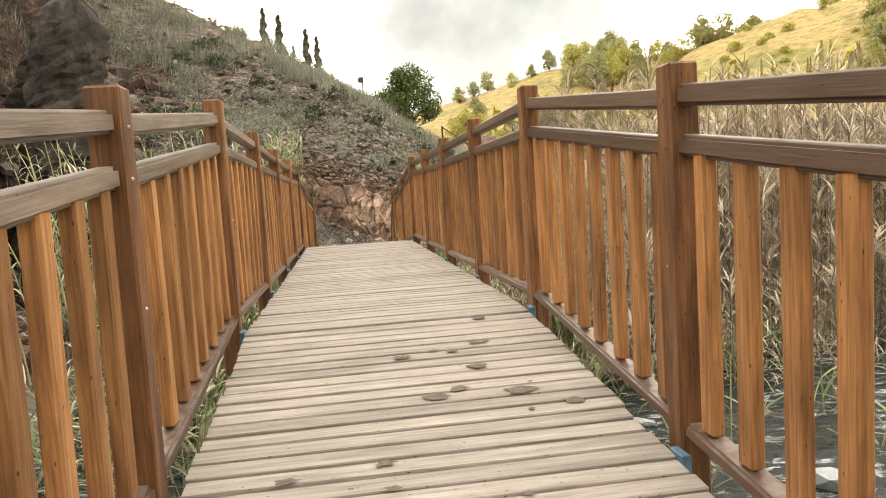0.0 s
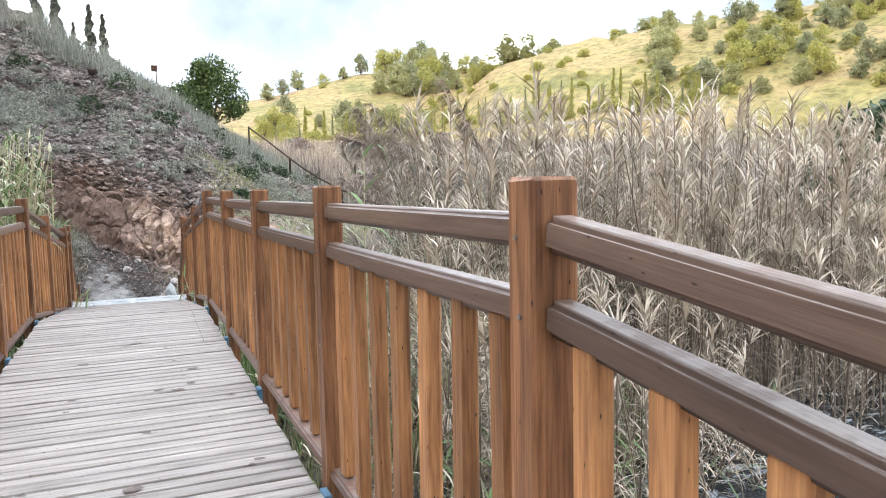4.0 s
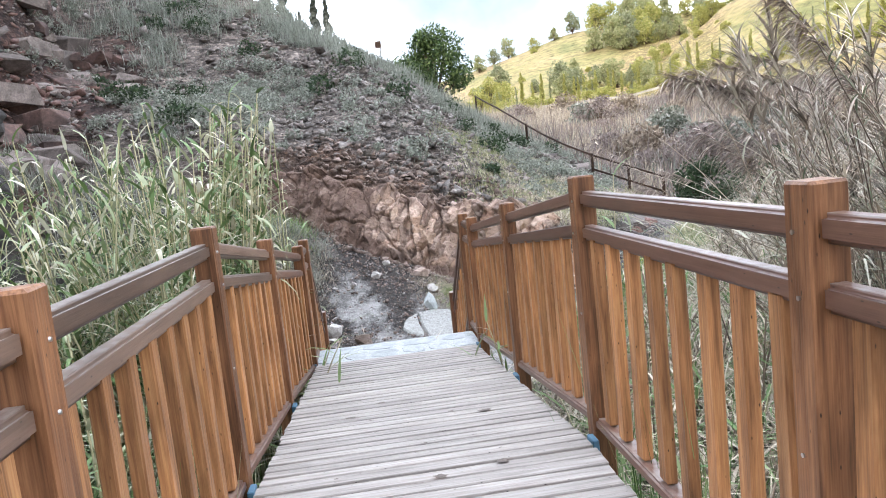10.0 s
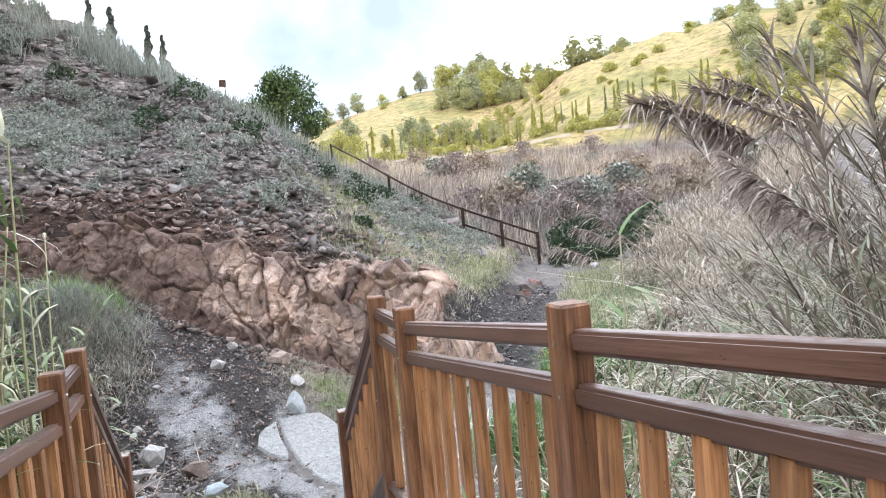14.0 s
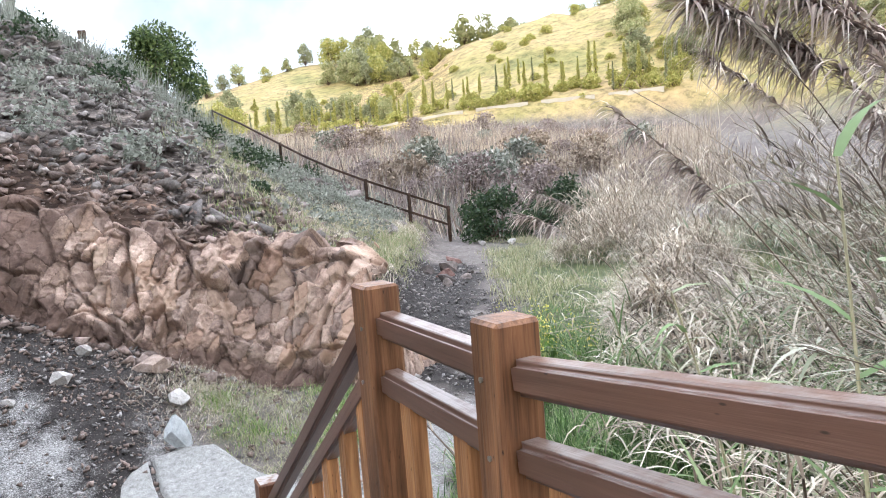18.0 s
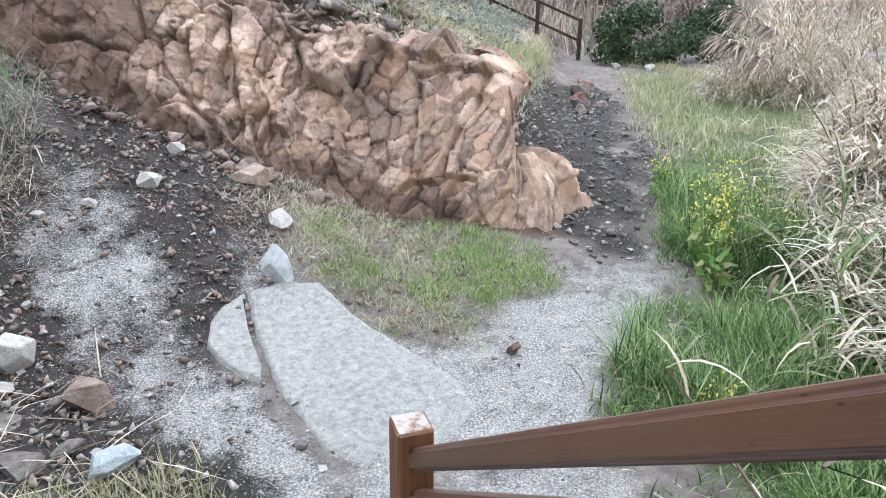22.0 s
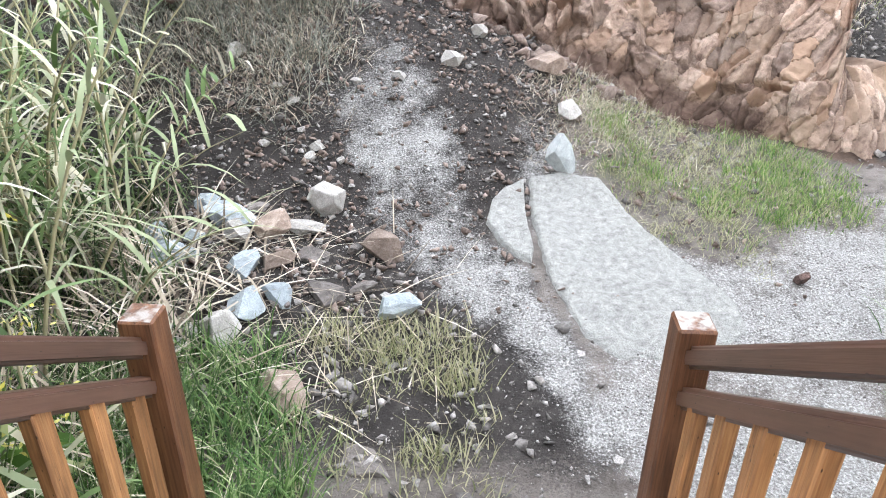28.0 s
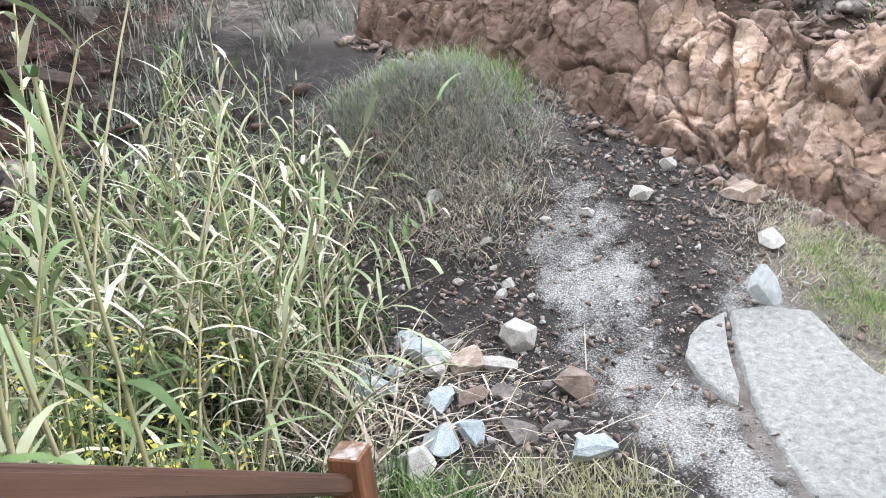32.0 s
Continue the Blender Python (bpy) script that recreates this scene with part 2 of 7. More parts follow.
M_DARKCHIP = stone_material("dark_soil_stones", [(0.3, (0.085, 0.075, 0.069)), (0.5, (0.18, 0.163, 0.15)), (0.72, (0.34, 0.315, 0.295))], 8, 0.9, 0.4, False, 0.2, 1.3)
M_GREYROCK = stone_material("grey_hill_rock", [(0.3, (0.09, 0.08, 0.072)), (0.5, (0.19, 0.165, 0.15)), (0.7, (0.30, 0.27, 0.25))], 5)
M_PALEROCK = stone_material("pale_limestone", [(0.3, (0.26, 0.24, 0.215)), (0.5, (0.40, 0.375, 0.345)), (0.7, (0.52, 0.49, 0.46))], 5, 0.85, 0.6, True, 0.25, 0.3)
M_BLUEROCK = stone_material("blue_grey_stone", [(0.3, (0.25, 0.275, 0.285)), (0.5, (0.38, 0.42, 0.44)), (0.7, (0.50, 0.54, 0.56))], 5, 0.85, 0.6, True, 0.25, 0.3)
M_CAIRN = stone_material("pale_standing_stone", [(0.3, (0.34, 0.36, 0.36)), (0.5, (0.45, 0.47, 0.465)), (0.7, (0.55, 0.57, 0.56))], 5, 0.85, 0.6, True, 0.25, 0.05)
M_BROWNROCK = stone_material("brown_stone", [(0.3, (0.17, 0.125, 0.10)), (0.5, (0.31, 0.235, 0.19)), (0.7, (0.44, 0.365, 0.315))], 5)
M_PEBBLE = stone_material("mixed_pebbles", [(0.3, (0.14, 0.125, 0.115)), (0.5, (0.27, 0.25, 0.235)), (0.72, (0.50, 0.47, 0.45))], 8, 0.9, 0.3, False)
M_FLAG = stone_material("pale_flagstone", [(0.3, (0.28, 0.295, 0.30)), (0.5, (0.40, 0.42, 0.425)), (0.7, (0.50, 0.52, 0.525))], 7, 0.85, 0.4, True, 0.25, 0.2)
M_MORTAR = stone_material("grey_mortar", [(0.3, (0.28, 0.295, 0.30)), (0.7, (0.42, 0.435, 0.44))], 20, 0.9, 0.5)
M_SLAB = stone_material("pale_concrete_slab", [(0.30, (0.20, 0.193, 0.175)), (0.42, (0.315, 0.307, 0.285)), (0.56, (0.40, 0.392, 0.365)), (0.70, (0.52, 0.51, 0.475))], 22, 0.92, 1.0, True, 0.2, 0.02)
M_DARKCLIFF = stone_material("dark_cliff_rock", [(0.3, (0.024, 0.018, 0.016)), (0.45, (0.065, 0.044, 0.038)), (0.6, (0.12, 0.075, 0.062)), (0.72, (0.19, 0.125, 0.105))], 1.6, 0.85, 0.9)


def plain(name, col, rough=0.6, metal=0.0, vary=0.2, scale=20.0, spec=0.3):
    m, n, l, b = material(name, rough, metal, spec)
    f = noise_tex(n, l, coords(n), scale, 4, 0.6)
    l.new(ramp(n, l, f, [(0.3, tuple(c * (1 - vary) for c in col)), (0.7, tuple(c * (1 + vary) for c in col))]), b.inputs["Base Color"])
    return m


M_BRACKET = plain("light_blue_painted_steel", (0.10, 0.20, 0.29), 0.5, 0.0, 0.35, 9)
M_STEEL = plain("blue_painted_steel", (0.035, 0.07, 0.11), 0.5, 0.0, 0.4, 6)
M_SCREW = plain("zinc_screw", (0.5, 0.5, 0.5), 0.35, 1.0)


def leaf_material(name, stops, rough=0.6, trans=0.25):
    """Blades and leaves, each with a tone of its own out of the colours given."""
    m, n, l, b = material(name, rough, 0, 0.25)
    col = ramp(n, l, island_random(n), stops)
    f = noise_tex(n, l, coords(n), 9.0, 3, 0.6)
    col = mixc(n, l, maths(n, l, "MULTIPLY", f, 0.5), col, tuple(c * 0.55 for c in stops[0][1]))
    l.new(col, b.inputs["Base Color"])
    tr = n.new("ShaderNodeBsdfTranslucent")
    l.new(col, tr.inputs[0])
    ms = n.new("ShaderNodeMixShader")
    ms.inputs[0].default_value = trans
    l.new(b.outputs[0], ms.inputs[1])
    l.new(tr.outputs[0], ms.inputs[2])
    l.new(ms.outputs[0], n["Material Output"].inputs[0])
    return m


M_CANE = leaf_material("green_cane_leaf", [(0.0, (0.06, 0.10, 0.035)), (0.25, (0.16, 0.24, 0.075)), (0.5, (0.27, 0.355, 0.165)), (0.66, (0.50, 0.50, 0.33)), (0.82, (0.72, 0.66, 0.48)), (1.0, (0.88, 0.83, 0.71))], 0.6, 0.15)
M_CANESTEM = leaf_material("cane_stem", [(0.0, (0.36, 0.36, 0.18)), (0.5, (0.52, 0.46, 0.28)), (1.0, (0.62, 0.55, 0.38))], 0.5, 0.05)
M_DRYREED = leaf_material("dry_reed", [(0.0, (0.22, 0.167, 0.118)), (0.25, (0.50, 0.41, 0.305)), (0.5, (0.78, 0.675, 0.53)), (1.0, (0.95, 0.87, 0.72))], 0.7, 0.16)
M_BRUSH = leaf_material("dry_valley_brush", [(0.0, (0.26, 0.20, 0.15)), (0.5, (0.53, 0.44, 0.335)), (1.0, (0.76, 0.66, 0.51))], 0.8, 0.3)
M_OLDREED = leaf_material("grey_old_reed", [(0.0, (0.12, 0.095, 0.075)), (0.3, (0.30, 0.25, 0.20)), (0.6, (0.52, 0.45, 0.365)), (1.0, (0.86, 0.79, 0.67))], 0.75, 0.12)
M_GREYCANE = leaf_material("grey_green_cane_leaf", [(0.0, (0.10, 0.12, 0.07)), (0.4, (0.25, 0.28, 0.17)), (0.65, (0.46, 0.46, 0.33)), (1.0, (0.85, 0.80, 0.68))])
M_GREENREED = leaf_material("green_reed", [(0.0, (0.12, 0.20, 0.07)), (0.5, (0.22, 0.32, 0.13)), (1.0, (0.40, 0.46, 0.24))])
M_DROOP = leaf_material("pale_drooping_reed", [(0.0, (0.13, 0.10, 0.075)), (0.3, (0.42, 0.35, 0.265)), (0.65, (0.72, 0.62, 0.475)), (1.0, (0.94, 0.87, 0.74))], 0.7, 0.12)
M_GRASS = leaf_material("fresh_grass", [(0.0, (0.09, 0.18, 0.04)), (0.4, (0.20, 0.34, 0.08)), (0.7, (0.34, 0.45, 0.14)), (0.88, (0.46, 0.50, 0.22)), (1.0, (0.60, 0.54, 0.32))])
M_LUSH = leaf_material("lush_grass", [(0.0, (0.035, 0.075, 0.022)), (0.4, (0.12, 0.225, 0.06)), (0.7, (0.25, 0.38, 0.12)), (0.9, (0.44, 0.52, 0.25)), (1.0, (0.70, 0.65, 0.45))])
M_SHADEGRASS = leaf_material("shade_dark_weeds", [(0.0, (0.025, 0.045, 0.015)), (0.5, (0.075, 0.12, 0.04)), (0.85, (0.17, 0.24, 0.09)), (1.0, (0.40, 0.37, 0.22))])
M_DRYGRASS = leaf_material("dry_grass", [(0.0, (0.22, 0.25, 0.11)), (0.4, (0.42, 0.40, 0.23)), (1.0, (0.64, 0.57, 0.40))])
M_SCRUB = leaf_material("grey_scrub", [(0.0, (0.09, 0.10, 0.07)), (0.35, (0.22, 0.235, 0.185)), (0.75, (0.38, 0.385, 0.325)), (1.0, (0.52, 0.50, 0.44))], 0.8, 0.1)
M_SAGE = leaf_material("sage_scrub", [(0.0, (0.15, 0.165, 0.125)), (0.4, (0.31, 0.325, 0.27)), (1.0, (0.50, 0.50, 0.43))], 0.8, 0.3)
M_DARKBUSH = leaf_material("dark_green_bush", [(0.0, (0.022, 0.038, 0.018)), (0.6, (0.05, 0.085, 0.035)), (1.0, (0.10, 0.14, 0.06))])
M_TREELEAF = leaf_material("broadleaf_green", [(0.0, (0.03, 0.052, 0.018)), (0.5, (0.075, 0.12, 0.037)), (1.0, (0.22, 0.28, 0.10))])
# Far-hill leaf greens, paled: distance haze is put into these three colours.
M_PINE = leaf_material("hazed_pine_green", [(0.0, (0.26, 0.28, 0.12)), (0.5, (0.40, 0.40, 0.19)), (1.0, (0.56, 0.52, 0.29))], 0.7, 0.5)
M_OLIVE = leaf_material("hazed_olive_green", [(0.0, (0.20, 0.22, 0.11)), (0.5, (0.34, 0.35, 0.20)), (1.0, (0.50, 0.49, 0.31))], 0.7, 0.5)
M_YGREEN = leaf_material("hazed_yellow_green_leaf", [(0.0, (0.30, 0.31, 0.08)), (0.5, (0.46, 0.44, 0.13)), (1.0, (0.62, 0.55, 0.22))], 0.7, 0.5)
M_CYPRESS = leaf_material("cypress_green", [(0.0, (0.09, 0.10, 0.08)), (0.5, (0.16, 0.17, 0.135)), (1.0, (0.25, 0.255, 0.205))])
M_YELLOW = leaf_material("yellow_flower", [(0.0, (0.70, 0.62, 0.10)), (1.0, (0.86, 0.80, 0.28))])
M_TWIG = leaf_material("purple_brown_twigs", [(0.0, (0.15, 0.115, 0.108)), (0.5, (0.31, 0.25, 0.225)), (1.0, (0.46, 0.385, 0.34))], 0.8, 0.05)
M_TAN = leaf_material("tan_twigs", [(0.0, (0.16, 0.12, 0.09)), (0.5, (0.34, 0.27, 0.20)), (1.0, (0.52, 0.43, 0.32))], 0.8, 0.1)
M_PLUME = leaf_material("reed_plume", [(0.0, (0.14, 0.10, 0.085)), (0.4, (0.44, 0.345, 0.285)), (0.75, (0.72, 0.60, 0.50)), (1.0, (0.88, 0.80, 0.68))], 0.75, 0.15)
M_BARK = plain("brown_bark", (0.10, 0.07, 0.05), 0.9, 0, 0.4, 12)


# ---- mesh helpers ----
def mesh_of(name, verts, faces, mat, smooth=False):
    me = bpy.data.meshes.new(name)
    me.from_pydata(verts if isinstance(verts, list) else verts.tolist(), [], faces if isinstance(faces, list) else faces.tolist())
    me.materials.append(mat)
    if smooth:
        me.polygons.foreach_set("use_smooth", [True] * len(me.polygons))
    me.update()
    return me


def from_bm(name, bm, mat):
    me = bpy.data.meshes.new(name)
    bm.to_mesh(me)
    bm.free()
    me.materials.append(mat)
    return me


def part(name, me, parent, m=None, label=""):
    """Links a mesh as one object under a thing or a part."""
    ob = new(name, me)
    ob.parent = parent
    if m is not None:
        ob.matrix_local = m
    if label:
        ob["label"] = label
    return ob


def thing(name, label, category, me=None, m=None, group="", kind=""):
    ob = new(name, me)
    if m is not None:
        ob.matrix_world = m
    return tagged(ob, label, category, group, kind)


def bar(sx, sy, sz, mat, bevel=0.006, name="bar", wobble=0.0, seed=0, segs=1):
    """A bevelled timber, centred."""
    bm = bmesh.new()
    bmesh.ops.create_cube(bm, size=1)
    bmesh.ops.scale(bm, vec=(sx, sy, sz), verts=bm.verts)
    bmesh.ops.bevel(bm, geom=bm.edges[:], offset=bevel, segments=segs, affect="EDGES")
    if wobble:
        rr = random.Random(seed)
        for v in bm.verts:
            v.co += Vector((rr.uniform(-1, 1), rr.uniform(-1, 1), rr.uniform(-1, 1))) * wobble
    me = from_bm(name, bm, mat)
    if segs > 1:
        me.polygons.foreach_set("use_smooth", [True] * len(me.polygons))
        soft = [v_.normal.copy() for v_ in me.vertices]
        for p_ in sorted(me.polygons, key=lambda q_: q_.area):
            if max(abs(c_) for c_ in p_.normal) > 0.99:
                for k_ in p_.vertices:
                    soft[k_] = p_.normal.copy()
        me.normals_split_custom_set_from_vertices(soft)
    return me


def rock(seed, mat, squash=0.7, points=16, name="rock", jag=0.35, rounds=0.03):
    """An angular broken stone about one unit across, with slightly worn edges."""
    rr = random.Random(seed)
    bm = bmesh.new()
    for _ in range(points):
        v = Vector((rr.gauss(0, 1), rr.gauss(0, 1), rr.gauss(0, 1))).normalized() * (0.5 * rr.uniform(1 - jag, 1))
        v.z *= squash
        bm.verts.new(v)
    bmesh.ops.convex_hull(bm, input=bm.verts[:], use_existing_faces=False)
    bmesh.ops.dissolve_limit(bm, angle_limit=0.16, verts=bm.verts[:], edges=bm.edges[:])
    if rounds:
        bmesh.ops.bevel(bm, geom=bm.edges[:], offset=rounds, segments=1, affect="EDGES", clamp_overlap=True)
    return from_bm(name, bm, mat)


def chunk(seed, mat, dims=(1.0, 0.8, 0.7), cuts=9, name="stone", keep=0.30, rounds=0.012):
    """A quarry-faced stone: a box cut down by random planes, its edges slightly worn."""
    rr = random.Random(seed)
    bm = bmesh.new()
    bmesh.ops.create_cube(bm, size=1)
    for _ in range(cuts):
        nrm = Vector((rr.gauss(0, 1), rr.gauss(0, 1), rr.gauss(0, 1))).normalized()
        res = bmesh.ops.bisect_plane(bm, geom=bm.verts[:] + bm.edges[:] + bm.faces[:], plane_co=nrm * rr.uniform(keep, keep + 0.16), plane_no=nrm, clear_outer=True)
        edges = [g for g in res["geom_cut"] if isinstance(g, bmesh.types.BMEdge)]
        if edges:
            bmesh.ops.contextual_create(bm, geom=edges)
    bmesh.ops.scale(bm, vec=dims, verts=bm.verts)
    bmesh.ops.dissolve_limit(bm, angle_limit=0.05, verts=bm.verts[:], edges=bm.edges[:])
    if rounds:
        bmesh.ops.bevel(bm, geom=bm.edges[:], offset=rounds, segments=1, affect="EDGES", clamp_overlap=True)
    bmesh.ops.recalc_face_normals(bm, faces=bm.faces[:])
    return from_bm(name, bm, mat)


class Cloud:
    """Collects many small strips into one mesh."""

    def __init__(self):
        self.v, self.f, self.n = [], [], 0

    def add(self, v, f):
        self.v.append(v)
        self.f.append(f + self.n)
        self.n += len(v)

    def mesh(self, name, mat):
        v, f = np.concatenate(self.v), np.concatenate(self.f)
        me = bpy.data.meshes.new(name)
        k = f.shape[1]
        me.vertices.add(len(v))
        me.vertices.foreach_set("co", v.astype(np.float32).ravel())
        me.loops.add(f.size)
        me.loops.foreach_set("vertex_index", f.astype(np.int32).ravel())
        me.polygons.add(len(f))
        me.polygons.foreach_set("loop_start", np.arange(0, f.size, k, dtype=np.int32))
        me.polygons.foreach_set("loop_total", np.full(len(f), k, dtype=np.int32))
        me.materials.append(mat)
        me.update(calc_edges=True)
        return me


def blades(base, length, width, heading, lean, droop, segs=3, rs=None):
    """Arching strips: base (n,3), the rest one value each. Returns vertices and quads."""
    n = len(base)
    k = np.linspace(0, 1, segs + 1)[None, :]
    L = length[:, None]
    ang = lean[:, None] + droop[:, None] * k
    dk = L / segs
    hor = np.cumsum(np.sin(ang) * dk, 1) - np.sin(ang) * dk
    ver = np.cumsum(np.cos(ang) * dk, 1) - np.cos(ang) * dk
    hx, hy = np.cos(heading)[:, None], np.sin(heading)[:, None]
    cx, cy, cz = base[:, :1] + hor * hx, base[:, 1:2] + hor * hy, base[:, 2:3] + ver
    w = width[:, None] * np.where(k < 0.25, 0.6 + 1.6 * k, (1.02 - k) * 1.33) * 0.5
    sx, sy = -hy * w, hx * w
    v = np.stack([np.stack([cx - sx, cy - sy, cz], -1), np.stack([cx + sx, cy + sy, cz], -1)], 2).reshape(n * (segs + 1) * 2, 3)
    i = (np.arange(n) * (segs + 1) * 2)[:, None] + np.arange(segs)[None, :] * 2
    f = np.stack([i, i + 1, i + 3, i + 2], -1).reshape(-1, 4)
    return v, f


# ---- terrain ----
def sst(a, b, v):
    t = np.clip((v - a) / (b - a), 0, 1)
    return t * t * (3 - 2 * t)


def fbm(x, y, scale, octaves=4, seed=0):
    """Smooth value noise, vectorised."""
    out, amp, tot = np.zeros_like(x), 1.0, 0.0
    for o in range(octaves):
        s = scale * 2 ** o
        xs, ys = x * s + 17.3 * (o + 1) + seed * 7.7, y * s - 9.1 * (o + 1) + seed * 3.3
        xi, yi = np.floor(xs), np.floor(ys)
        fx, fy = xs - xi, ys - yi
        fx, fy = fx * fx * (3 - 2 * fx), fy * fy * (3 - 2 * fy)

        def hsh(a, b):
            h = np.sin(a * 127.1 + b * 311.7 + seed * 74.7) * 43758.5453
            return h - np.floor(h)

        out += amp * ((hsh(xi, yi) * (1 - fx) + hsh(xi + 1, yi) * fx) * (1 - fy) + (hsh(xi, yi + 1) * (1 - fx) + hsh(xi + 1, yi + 1) * fx) * fy)
        tot += amp
        amp *= 0.5
    return out / tot - 0.5


def toe(x, y):
    """Distance uphill from the foot of the left-hand hill, which has a corner at the end of the rock face."""
    return np.minimum((x - 3.1) * -0.872 + (y - 17.3) * 0.488 + 0.35, (x - 3.2) * 0.45 + (y - 17.6) * 0.893)


def ground(x, y, rough=True):
    x, y = np.asarray(x, float), np.asarray(y, float)
    # valley floor with the stream across it
    z = -1.3 + 0.07 * np.clip(y - 14, 0, 4)
    vale = sst(0, 6, x - 9.3 + 0.05 * (y - 34)) * sst(30, 36, y)
    z = z + 0.115 * np.clip(y - 34, 0, 72) * np.maximum(sst(-20, 10, x) * sst(2.0, -4.0, toe(x, y)), vale)
    ch = y - 2.6 - 0.12 * x
    z = z - 0.75 * (1 - sst(2.2, 4.6, np.abs(ch)))
    z = z + 0.45 * sst(-3.5, -7, y)
    # loose slope climbing to the foot of the rock face, and the grassy mound at its left
    s = toe(x, y)
    foot = 19.4 - 0.5 * np.clip(x, -3, 4)
    z = z + np.clip(0.84 - 0.42 * np.clip(x, -2, 4), 0, 2) * np.clip((y - 16.8) / (foot - 16.8), 0, 1) * sst(9, 2, s)
    z = z + 0.55 * np.exp(-((x + 2.3) ** 2 / 1.5 + (y - 19.0) ** 2 / 0.8))
    # hill
    sr = 15.2 + 0.06 * np.clip(-x, 0, 30)
    se = np.minimum(s, sr) - 0.35 * np.clip(s - sr, 0, 60)
    sp = np.clip(s - 1.0, 0, 80)
    drop = 0.35 * np.clip(s - sr, 0, 60)
    sc = np.clip(se - 1.0, 0, 40)
    rise = 0.46 * sc + 0.007 * sc ** 2 - 0.10 * np.clip(y - 35, 0, 30) * sst(-6, 4, x) - drop - 0.7 * sst(8, 15, se)
    high = 1.5 - 0.5 * sst(2.0, 3.2, x) - 0.6 * sst(3.2, 6.0, x) - 0.5 * sst(-0.5, -2.2, x)
    jag = 0.08 * np.sin(x * 2.3 + 0.6) + 0.05 * np.sin(x * 5.1)
    bank = np.where(s > 0, high * sst(0.45, 1.35, s + jag * sst(0.4, 0.8, s)) * sst(-7, -3, x) + rise + 0.09 * np.clip(s, 0, 5) * sst(-3, -7, x), 0)
    bank = bank + 0.40 * np.clip(-1.5 - x, 0, 16) * sst(14 + 0.5 * np.clip(x + 8, 0, 8), 27, y) * sst(60, 40, y)
    bank = bank + (0.45 + 0.26 * np.clip(-1 - x, 0, 12)) * sst(6.5, 14, s) * sst(3, -1, x)
    bank = bank * sst(7.5, 15.0, y + 0.25 * x) * (1 - vale)
    z = z + bank
    cl = sst(-7.0, -9.5, x + 0.12 * (y - 12)) * sst(-12, -4, y) * sst(44, 26, y)
    z = z + cl * (5.5 + 0.30 * np.clip(-8 - x, 0, 20))
    # far hill
    r = np.hypot(x, y - 8)
    az = np.degrees(np.arctan2(x, y - 8))
    ridge = 1.0 + 215 * np.tan(np.radians(np.interp(az, (-4, 6, 10, 14, 17.5, 21, 60), (4.6, 6.3, 7.2, 8.2, 9.0, 9.3, 9.6))))
    knoll = 1.0 + 165 * np.tan(np.radians(np.interp(az, (21, 24, 26, 28, 30.5, 35, 39, 42, 60), (2.6, 6.1, 7.3, 8.6, 9.8, 10.9, 11.3, 11.8, 13.2))))
    zf = 7.6 + (ridge - 7.6) * np.clip((r - 96) / 119, 0, 1) ** 1.6 - 0.05 * np.clip(r - 215, 0, None)
    zk = 7.6 + (knoll - 7.6) * np.clip((r - 96) / 69, 0, 1) ** 1.1 - 0.55 * np.clip(r - 165, 0, 60)
    z = np.where((r > 96) & (az > -4), z * (1 - sst(96, 104, r)) + np.maximum(zf, zk) * sst(96, 104, r), z)
    # right-hand slope, in the distance
    z = z + 16 * sst(26, 60, x) * sst(60, 20, y) * sst(-90, -30, y)
    # unseen hill behind the start of the path, added to shade the near valley
    z = z + 34 * sst(-22, -70, y + 0.25 * x)
    if rough:
        hillish = np.clip(bank * 0.6 + cl, 0, 1)
        path = sst(-1.6, -0.6, x) * sst(4.6, 3.2, x) * sst(13, 13.8, y) * sst(19.5, 18.2, y + 0.3 * x)
        amp = 0.05 + 0.45 * hillish
        z = z + amp * (1 - 0.8 * path) * fbm(x, y, 0.45, 4, 1) + (0.05 + 0.22 * hillish) * (1 - 0.75 * path) * fbm(x, y, 2.1, 3, 2) + 0.05 * (1 - 0.5 * path) * fbm(x, y, 7.0, 2, 3)
        z = z + 4.0 * sst(104, 140, r) * fbm(x, y, 0.05, 4, 4) * sst(222, 190, r)
        z = z + cl * 2.4 * fbm(x, y, 0.5, 4, 5)
    return z


def gz(x, y):
    return float(ground(np.array([x]), np.array([y]))[0])


def axis_points(fine_a, fine_b, step, lo, hi, grow=1.07):
    a = list(np.arange(fine_a, fine_b + step / 2, step))
    d, p = step, a[-1]
    while p < hi:
        d *= grow
        p += d
        a.append(p)
    d, p = step, a[0]
    while p > lo:
        d *= grow
        p -= d
        a.insert(0, p)
    return np.array(a)


gx, gy = axis_points(-5.0, 5.5, 0.09, -420, 900, 1.05), axis_points(12.5, 21.5, 0.09, -420, 1200, 1.045)
X, Y = np.meshgrid(gx, gy)
Z = ground(X, Y)
nv = X.size
idx = np.arange(nv).reshape(X.shape)
gfaces = np.stack([idx[:-1, :-1], idx[:-1, 1:], idx[1:, 1:], idx[1:, :-1]], -1).reshape(-1, 4)
gc = Cloud()
gc.add(np.stack([X, Y, Z], -1).reshape(-1, 3), gfaces)


